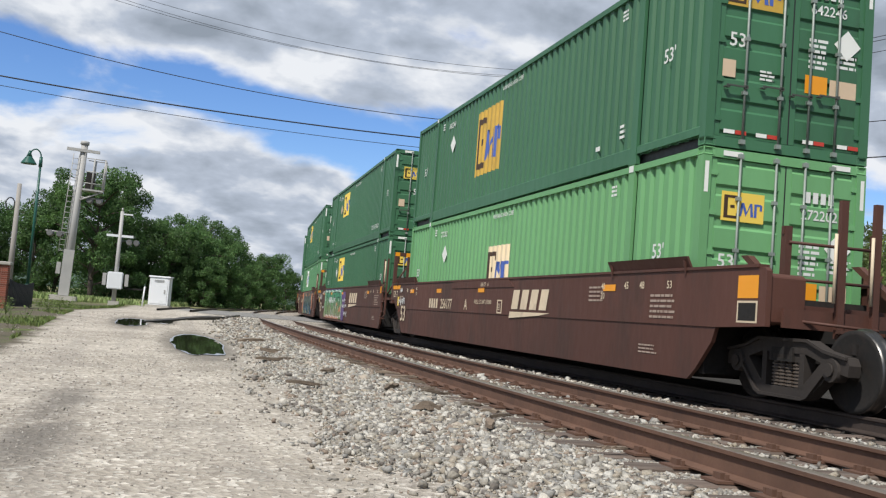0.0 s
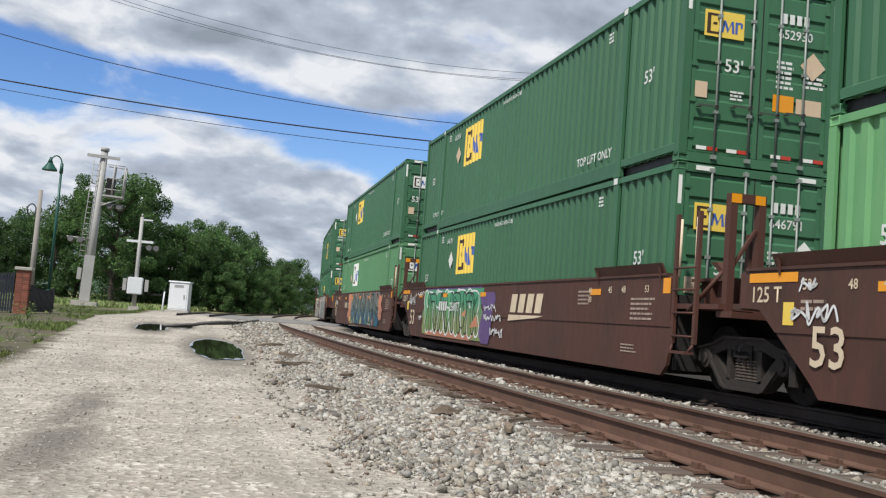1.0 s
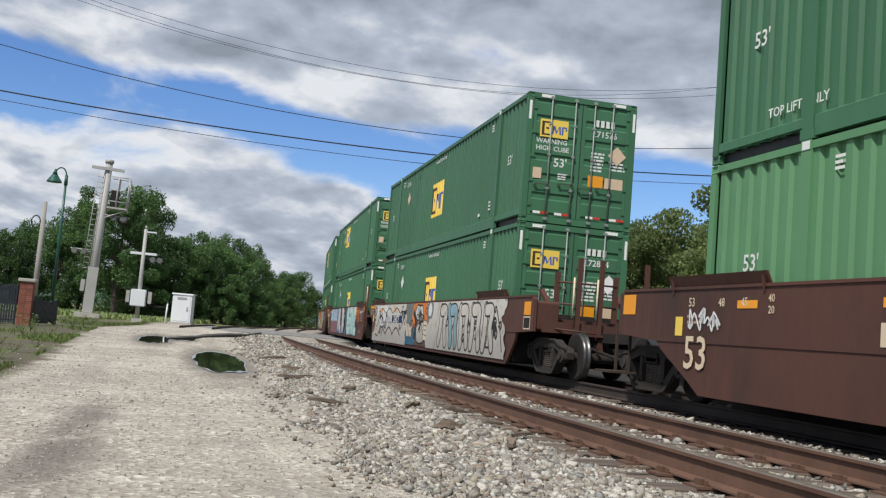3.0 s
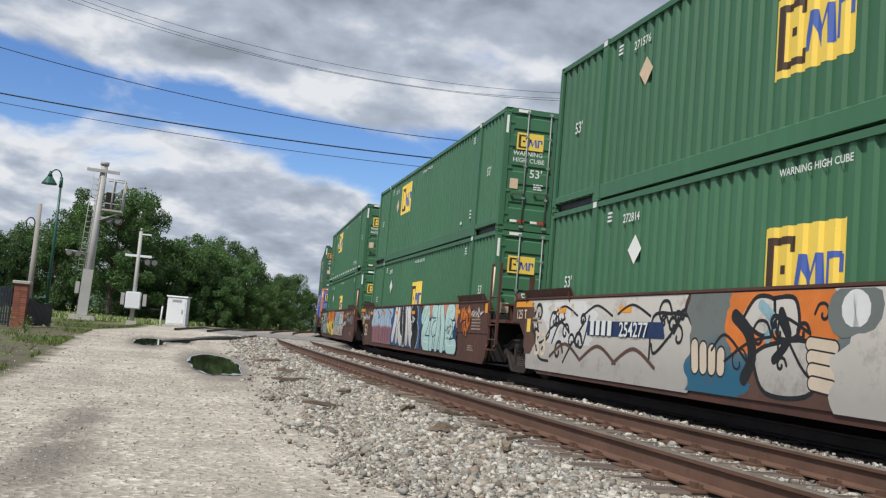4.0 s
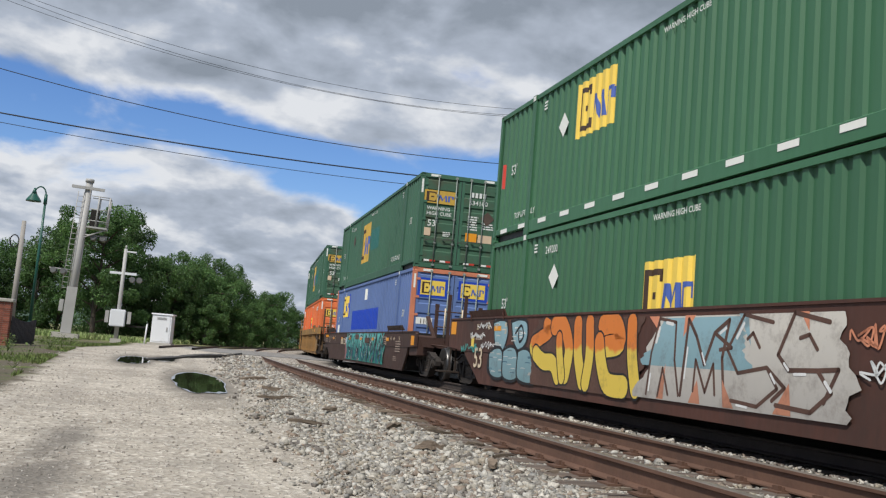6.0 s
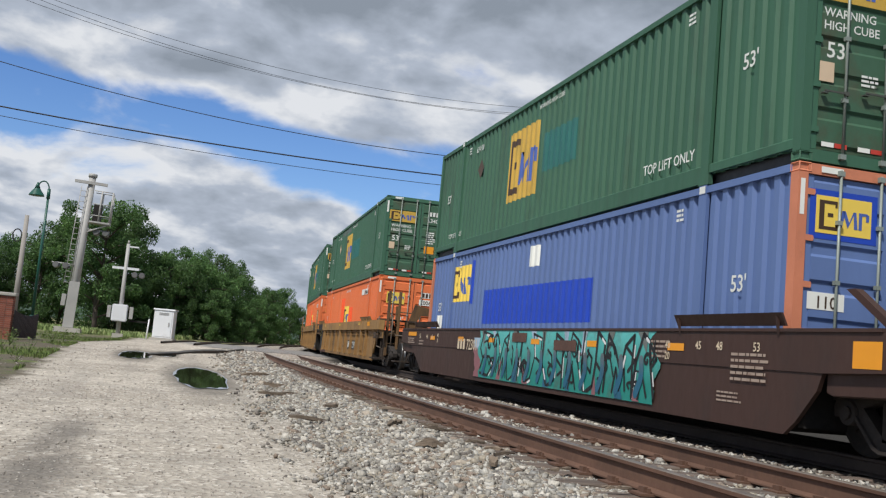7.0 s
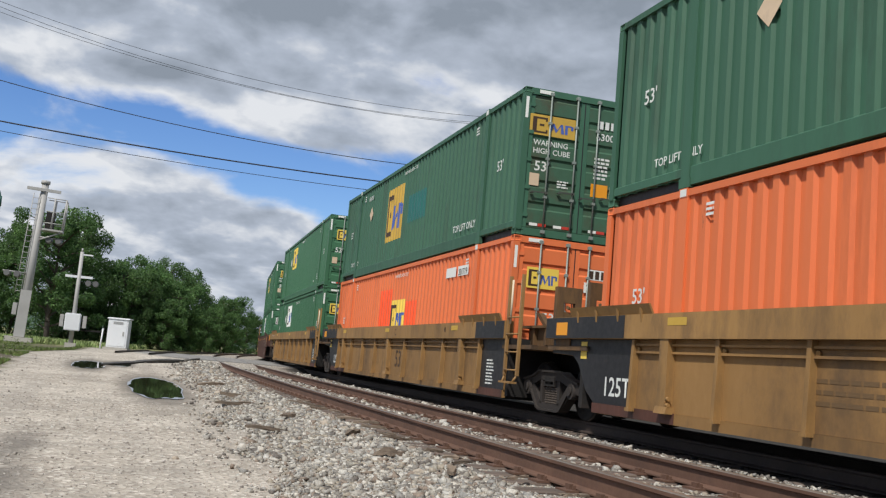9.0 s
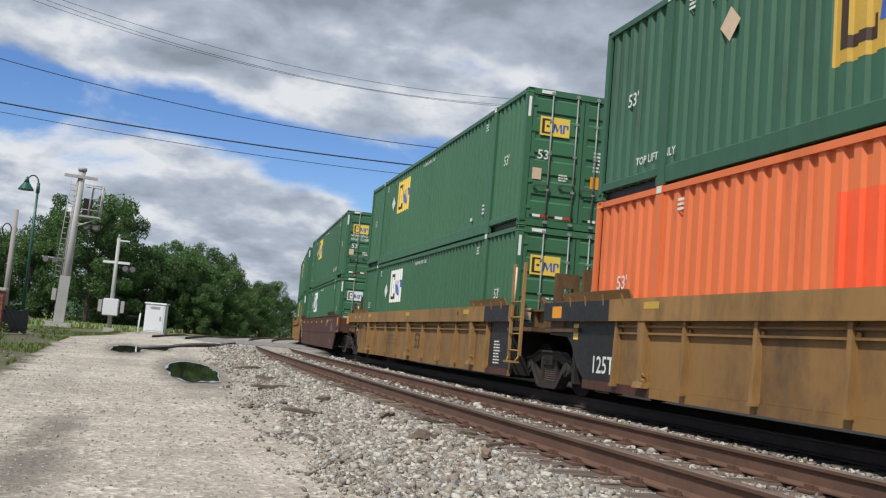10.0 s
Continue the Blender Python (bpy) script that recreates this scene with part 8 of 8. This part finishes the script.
def signal_mast():
    g = lift(-5.39, 62.1)
    top = tagged(new("signal_mast"), "tall grey tapered steel signal mast with ladder and caged platform", "railway signal")
    top.matrix_basis = pose(-5.70, 62.1, g, 0, 1.9, 0)
    bm = bmesh.new()
    prism(bm, [(-0.75, -0.6), (0.75, -0.6), (0.75, 0.6), (-0.75, 0.6)], 2, -0.3, 0.32)
    part("foundation", bm, M["concrete"], top, "pale concrete foundation")
    bm = bmesh.new()
    tube(bm, (0, 0, 0.32), (0, 0, 9.55), 0.29, 0.20, n=12)
    tube(bm, (0, 0, 9.55), (0, 0, 9.75), 0.26, 0.26, n=12)
    part("mast", bm, M["steel"], top, "tapered galvanised mast")
    bm = bmesh.new()
    bx(bm, -0.30, 0.30, -0.36, -0.30, 0.34, 3.1)
    part("climb_guard", bm, M["steel"], top, "flat metal climbing guard")
    bm = bmesh.new()
    bx(bm, -0.95, 0.95, -0.30, -0.14, 9.08, 9.25)
    part("crossbar", bm, M["steel"], top)
    lad = bmesh.new()
    for x in (-0.62, -0.30):
        tube(lad, (x, -0.30, 2.9), (x + 0.10, -0.25, 8.9), 0.025, n=6)
    part("ladder", lad, M["steel"], top)
    ld = top.children[-1]
    rung = bmesh.new()
    tube(rung, (-0.62, -0.3, 0), (-0.30, -0.3, 0), 0.018, n=6)
    rm = mesh_of("rung", rung, M["steel"])
    for k in range(18):
        part("rung", rm, None, ld, at=pose(0.10 * (k * 0.33) / 6, 0, 3.0 + k * 0.33))
    cage = new("cage", None)
    bm = bmesh.new()
    bx(bm, 0.25, 1.42, -0.6, 0.6, 6.75, 6.85)
    scene.collection.objects.unlink(cage)
    bpy.data.objects.remove(cage)
    cg = part("platform", bm, M["steel"], top, "steel grating platform")
    up, hr = bmesh.new(), bmesh.new()
    tube(up, (0, 0, 6.85), (0, 0, 8.72), 0.05, n=6)
    um = mesh_of("upright", up, M["steel"])
    for x, y in ((0.75, -0.55), (1.38, -0.55), (1.38, 0.55), (0.75, 0.55)):
        part("upright", um, None, cg, at=pose(x, y, 0))
    for z in (7.2, 7.9, 8.7):
        hr = bmesh.new()
        for a, b in (((0.3, -0.55, z), (1.38, -0.55, z)), ((1.38, -0.55, z), (1.38, 0.55, z)), ((1.38, 0.55, z), (0.3, 0.55, z))):
            tube(hr, a, b, 0.03, n=6)
        part("handrail", hr, M["steel"], cg)
    bm = bmesh.new()
    tube(bm, (0.2, -0.4, 6.15), (1.35, -0.4, 6.75), 0.05, n=6)
    part("strut", bm, M["steel"], cg)
    bm = bmesh.new()
    bx(bm, 0.35, 0.85, -0.2, 0.25, 6.9, 7.9)
    part("signal_housing", bm, M["truck"], top, "dark signal housing")
    for sg, z in ((-1, 4.1), (1, 6.35)):
        bm = bmesh.new()
        tube(bm, (0, -0.1, z), (sg * 1.5, -0.1, z), 0.04, n=6)
        a = part("lamp_arm", bm, M["steel"], top)
        for x in (0.7, 1.25):
            bm = bmesh.new()
            tube(bm, (sg * x, -0.35, z - 0.12), (sg * x, 0.35, z - 0.12), 0.17, 0.21, n=14)
            part("lamp_hood", bm, M["hood"], a, "hooded signal lamp")
    bm = bmesh.new()
    bx(bm, -0.62, -0.38, -0.2, 0.2, 1.6, 2.3)
    part("junction_box", bm, M["steel"], top)


def crossing_signal():
    g = lift(-2.72, 59.8)
    top = tagged(new("crossing_signal"), "pale steel crossing post with lamps and control box", "crossing signal")
    top.matrix_basis = pose(-2.72, 59.8, g)
    for name, build in (("post", lambda b: (tube(b, (0, 0, 0.0), (0, 0, 5.55), 0.13, 0.10, n=12), tube(b, (0, 0, 5.55), (0, 0, 5.75), 0.05, n=8))), ("foot", lambda b: prism(b, [(-0.3, -0.3), (0.3, -0.3), (0.3, 0.3), (-0.3, 0.3)], 2, 0, 0.25))):
        bm = bmesh.new()
        build(bm)
        part(name, bm, M["steel"] if name == "post" else M["concrete"], top)
    bm = bmesh.new()
    bx(bm, -0.1, 0.62, -0.06, 0.06, 5.35, 5.43)
    part("finial_bar", bm, M["whitebox"], top)
    bm = bmesh.new()
    bx(bm, -0.75, 0.75, -0.06, 0.06, 4.02, 4.16)
    bar = part("lamp_arm", bm, M["whitebox"], top)
    for x in (0.55, 0.95):
        bm = bmesh.new()
        tube(bm, (x, -0.4, 3.75), (x, 0.1, 3.75), 0.16, 0.18, n=14)
        part("lamp_hood", bm, M["hood"], bar, "hooded grey lamp")
    bm = bmesh.new()
    bx(bm, -0.45, 0.42, -0.55, 0.1, 0.95, 1.95)
    bmesh.ops.bevel(bm, geom=bm.edges[:], offset=0.05, segments=2, affect="EDGES")
    bo = part("control_box", bm, M["whitebox"], top, "white metal gate mechanism box")
    for x in (-0.72, 0.52):
        bm = bmesh.new()
        bx(bm, x, x + 0.2, -0.4, 0.2, 1.15, 1.85)
        part("counterweight", bm, M["steel"], bo)
    bm = bmesh.new()
    bx(bm, 0.5, 1.6, -0.1, 0.0, 0.98, 1.08)
    part("gate_stub", bm, M["truck"], top)


def cabinet():
    g = lift(-0.15, 64.5)
    top = tagged(new("relay_cabinet"), "white metal railway relay cabinet on a concrete base", "relay cabinet")
    top.matrix_basis = pose(-0.15, 64.4, g, 0, 0, -12)
    bm = bmesh.new()
    bx(bm, -0.78, 0.72, -0.55, 0.55, -0.2, 0.14)
    part("base", bm, M["concrete"], top)
    bm = bmesh.new()
    bx(bm, -0.62, 0.62, -0.45, 0.45, 0.14, 1.92)
    bmesh.ops.bevel(bm, geom=bm.edges[:], offset=0.02, segments=1, affect="EDGES")
    part("body", bm, M["whitebox"], top)
    bm = bmesh.new()
    prism(bm, [(-0.52, 1.92), (0.52, 1.92), (0.50, 2.0), (-0.50, 2.0)], 0, -0.68, 0.68)
    part("lid", bm, M["whitebox"], top)
    bm = bmesh.new()
    bx(bm, -0.52, 0.52, -0.475, -0.452, 0.24, 1.82)
    dr = part("door", bm, M["whitebox"], top, "white cabinet door")
    bm = bmesh.new()
    bx(bm, 0.32, 0.40, -0.51, -0.476, 0.9, 1.15)
    part("handle", bm, M["steel"], dr)
    bm = bmesh.new()
    for i in range(4):
        bx(bm, -0.3, 0.3, -0.49, -0.476, 1.60 + i * 0.045, 1.62 + i * 0.045)
    part("vent", bm, M["steel"], dr)


def street_lamp():
    x, y = -5.12, 41.0
    top = tagged(new("street_lamp"), "slim dark green street lamp with a bell shade", "street lamp")
    top.matrix_basis = pose(x, y, lift(x, y))
    bm = bmesh.new()
    tube(bm, (0, 0, -0.1), (0, 0, 0.9), 0.12, 0.09, n=12)
    tube(bm, (0, 0, 0.9), (0, 0, 5.85), 0.065, 0.045, n=10)
    tube(bm, (0, 0, 5.55), (0, 0, 5.95), 0.075, 0.06, n=10)
    part("post", bm, M["lampgreen"], top)
    bm = bmesh.new()
    rings = []
    for k in range(9):
        a = math.pi * k / 8
        c, d = Vector((-0.22 + 0.22 * math.cos(a), 0, 5.9 + 0.34 * math.sin(a))), Vector((math.cos(a), 0, math.sin(a)))
        rings.append([bm.verts.new(c + d * 0.028 * math.cos(math.tau * j / 6) + Vector((0, 0.028 * math.sin(math.tau * j / 6), 0))) for j in range(6)])
    for a, b in zip(rings, rings[1:]):
        for j in range(6):
            bm.faces.new((a[j], a[(j + 1) % 6], b[(j + 1) % 6], b[j]))
    part("arm", bm, M["lampgreen"], top)
    bm = bmesh.new()
    tube(bm, (-0.44, 0, 5.62), (-0.44, 0, 5.68), 0.30, 0.28, n=18)
    tube(bm, (-0.44, 0, 5.68), (-0.44, 0, 5.92), 0.28, 0.11, n=18, cap=False)
    tube(bm, (-0.44, 0, 5.92), (-0.44, 0, 6.16), 0.11, 0.03, n=12)
    part("shade", bm, M["lampgreen"], top, "green metal bell shade")


def brick_pier(x, y, h):
    g = lift(x, y)
    top = tagged(new("gate_pier"), "red brick pier with a pale stone cap beside dark fencing", "brick pier")
    top.matrix_basis = pose(x, y, g)
    bm = bmesh.new()
    bx(bm, -0.215, 0.215, -0.215, 0.215, -0.2, h)
    part("core", bm, M["concrete"], top, "mortar core")
    bm = bmesh.new()
    bx(bm, -0.30, 0.30, -0.30, 0.30, h, h + 0.12)
    bmesh.ops.bevel(bm, geom=bm.edges[:], offset=0.02, segments=1, affect="EDGES")
    part("cap", bm, M["concrete"], top, "pale stone cap")
    bm = bmesh.new()
    bx(bm, -0.107, 0.107, -0.012, 0.012, 0, 0.064)
    me = mesh_of("brick", bm, M["brick"])
    for c in range(int(h / 0.074)):
        for f in range(4):
            for k in range(2):
                u = (k - 0.5) * 0.226 + (0.05 if c % 2 else -0.05) * 0
                a = f * 90
                m = pose(0, 0, 0, 0, 0, a) @ pose(u, -0.222, c * 0.074 + 0.004)
                part("brick", me, None, top, at=m)


def fence_panel(x0, y0, x1, y1, h0, h1, base):
    L = math.hypot(x1 - x0, y1 - y0)
    top = tagged(new("fence_panel"), "dark navy metal fence panel with a dipped top rail", "fence", "fence panels by the pier")
    top.matrix_basis = pose(x0, y0, base, 0, 0, math.degrees(math.atan2(y1 - y0, x1 - x0)))
    n = max(6, int(L / 0.085))
    hs = [h0 + (h1 - h0) * (i / (n - 1)) - 0.12 * math.sin(math.pi * i / (n - 1)) for i in range(n)]
    for i in range(n):
        bm = bmesh.new()
        bx(bm, -0.033, 0.033, -0.012, 0.012, 0.06, hs[i])
        part("slat", bm, M["fence"], top, at=pose((i + 0.5) * L / n, 0, 0))
    for z in (0.14, min(hs) - 0.1):
        bm = bmesh.new()
        bx(bm, 0, L, 0.013, 0.05, z, z + 0.06)
        part("rail", bm, M["fence"], top)
    for x in (0.03, L - 0.03):
        bm = bmesh.new()
        bx(bm, x - 0.03, x + 0.03, 0.051, 0.11, -0.3, min(hs))
        part("post", bm, M["fence"], top)


def wood_pole(name, x, y, h, r0, arms, label, material="wood"):
    top = tagged(new(name), label, "utility pole")
    top.matrix_basis = pose(x, y, lift(x, y))
    bm = bmesh.new()
    tube(bm, (0, 0, -0.4), (0, 0, h), r0, r0 * 0.68, n=12)
    part("post", bm, M[material], top)
    for z, L, rz in arms:
        bm = bmesh.new()
        bx(bm, -L / 2, L / 2, -0.16, -0.05, z - 0.06, z + 0.06)
        a = part("crossarm", bm, M["wood"], top, at=pose(0, 0, 0, 0, 0, rz))
        for u in (-0.46, -0.2, 0.2, 0.46):
            b2 = bmesh.new()
            tube(b2, (u * L, -0.1, z + 0.06), (u * L, -0.1, z + 0.24), 0.045, 0.03, n=8)
            part("insulator", b2, M["truck"], a)
        b2 = bmesh.new()
        for sg in (-1, 1):
            tube(b2, (sg * L * 0.3, -0.12, z - 0.05), (0, -0.12, z - 0.65), 0.018, n=5)
        part("brace", b2, M["steel"], a)
    return top


def cable(name, a, b, sag, r, label="thin dark overhead cable strung between poles"):
    a, b = Vector(a), Vector(b)
    side_ = (b - a).cross(Vector((0, 0, 1))).normalized()
    vs, fs = [], []
    for i in range(41):
        u = i / 40
        p = a.lerp(b, u) - Vector((0, 0, 4 * sag * u * (1 - u)))
        for k in range(5):
            c = math.tau * k / 5
            vs.append(p + side_ * (r * math.cos(c)) + Vector((0, 0, r * math.sin(c))))
        if i:
            for k in range(5):
                fs.append((5 * i - 5 + k, 5 * i - 5 + (k + 1) % 5, 5 * i + (k + 1) % 5, 5 * i + k))
    me = bpy.data.meshes.new(name)
    me.from_pydata(vs, [], fs)
    me.materials.append(M["wire"])
    tagged(new(name, me), label, "overhead cable", "overhead cables")


signal_mast()
crossing_signal()
cabinet()
street_lamp()
brick_pier(-5.62, 37.9, 1.72 - lift(-5.62, 37.9))
fence_panel(-5.35, 38.0, -4.72, 39.6, 1.05, 0.98, lift(-5.3, 39))
fence_panel(-8.6, 37.7, -5.92, 37.9, 1.42, 1.5, lift(-6.5, 38))
for x in (-1.16,):
    bm = bmesh.new()
    tube(bm, (0, 0, -0.2), (0.06, 0, 1.25), 0.05, 0.045, n=8)
    mk = tagged(new("marker_post"), "thin white leaning marker post in the grass", "marker post")
    mk.matrix_basis = pose(x, 63.0, lift(x, 63.0))
    part("post", bm, M["whitebox"], mk)
lp = wood_pole("utility_pole", -7.0, 49.5, 5.6, 0.145, (), "short grey wooden pole behind the fence", "greywood")
bm = bmesh.new()
for k in range(12):
    a0, a1 = math.tau * k / 12, math.tau * (k + 1) / 12
    tube(bm, (-0.32 + 0.2 * math.cos(a0), 0, 4.6 + 0.3 * math.sin(a0)), (-0.32 + 0.2 * math.cos(a1), 0, 4.6 + 0.3 * math.sin(a1)), 0.03, n=5, cap=False)
part("cable_loop", bm, M["wire"], lp, "coil of black cable")
wood_pole("utility_pole", 21.85, 31.2, 11.7, 0.19, ((11.45, 2.5, -20), (10.55, 1.7, 62)), "tall weathered wooden utility pole with two crossarms")
wood_pole("utility_pole", -12.0, 30.0, 12.8, 0.19, ((12.2, 2.5, 10),), "weathered wooden utility pole carrying overhead cables")
wood_pole("utility_pole", 30.0, 5.0, 12.6, 0.19, ((12.2, 2.5, 70),), "weathered wooden utility pole carrying overhead cables")
PR, PL, PN = (21.85, 31.15), (-12.0, 30.0), (30.0, 5.0)
cable("overhead_cable", (*PL, 9.57), (*PR, 9.3), 1.84, 0.013)
cable("overhead_cable", (*PL, 7.51), (*PR, 7.94), 0.84, 0.022)
cable("overhead_cable", (*PL, 7.30), (*PR, 7.66), 0.92, 0.010)
for u, v in ((-1.1, 0.0), (0.9, 0.12), (-0.6, 0.3)):
    cable("overhead_cable", (PL[0] + u * 0.17, PL[1] + u, 12.4), (PR[0] + u * 0.94, PR[1] - u * 0.34, 11.75), 2.9 - v, 0.007)
    cable("overhead_cable", (PR[0] + u * 0.94, PR[1] - u * 0.34, 11.7), (PN[0] + u * 0.3, PN[1] + u, 12.5), 0.3, 0.012)
cable("overhead_cable", (*PR, 9.2), (*PN, 9.0), 0.4, 0.016)
cable("overhead_cable", (*PR, 7.9), (*PN, 8.0), 0.4, 0.022)


# ---- far things ----
def warehouse():
    top = tagged(new("warehouse"), "low white commercial building with a brick upper block", "building")
    top.matrix_basis = pose(36, 82, 0, 0, 0, -18)
    bm = bmesh.new()
    bx(bm, -11, 11, -6, 6, -0.3, 6.2)
    wl = part("wall", bm, M["whitebox"], top, "pale painted wall")
    bm = bmesh.new()
    bx(bm, -11.3, 11.3, -6.3, 6.3, 6.2, 6.5)
    part("roof", bm, M["concrete"], top)
    bm = bmesh.new()
    bx(bm, -6.5, -2.5, -3, 3, 6.5, 8.6)
    part("brick_block", bm, M["brick"], top, "red brick upper block")
    for i in range(6):
        bm = bmesh.new()
        bx(bm, -9.4 + i * 3.4, -7.8 + i * 3.4, -6.06, -6.0, 2.6, 4.4)
        part("window", bm, M["glassdark"], top)


warehouse()
M["hill"] = mat("wooded_hill", (0.050, 0.085, 0.060), 1.0, 0.3, 0.01, bump=2.0, bscale=0.05)


def ridge():
    xs = np.linspace(-900, 1500, 80)
    vs, fs = [], []
    for i, x in enumerate(xs):
        h = 26 + 14 * noise.noise(Vector((x * 0.004, 1.7, 0))) + 5 * noise.noise(Vector((x * 0.02, 4.7, 0)))
        vs += [(x, 1300, -1), (x, 1420, h), (x, 1700, -1)]
    for i in range(len(xs) - 1):
        for k in (0, 1):
            fs.append((3 * i + k, 3 * i + 3 + k, 3 * i + 4 + k, 3 * i + 1 + k))
    me = bpy.data.meshes.new("backdrop")
    me.from_pydata(vs, [], fs)
    me.materials.append(M["hill"])
    tagged(new("backdrop", me), "low wooded hill far off on the horizon", "hill", kind="structure")


ridge()


# ---- what moves ----
def motions():
    times = [i * 0.25 for i in range(41)]
    for thing, c, z in TRAIN:
        walk(thing, [(t, unit_pose(c - SPEED * t, z=RAIL + z)) for t in times])
    turn = math.degrees(SPEED / WHEEL_R)
    steps = [i / FPS for i in range(301)]
    for wheel, u in WHEELSETS:
        walk(wheel, [(t, pose(0, u, WHEEL_R, turn * t)) for t in steps])


motions()
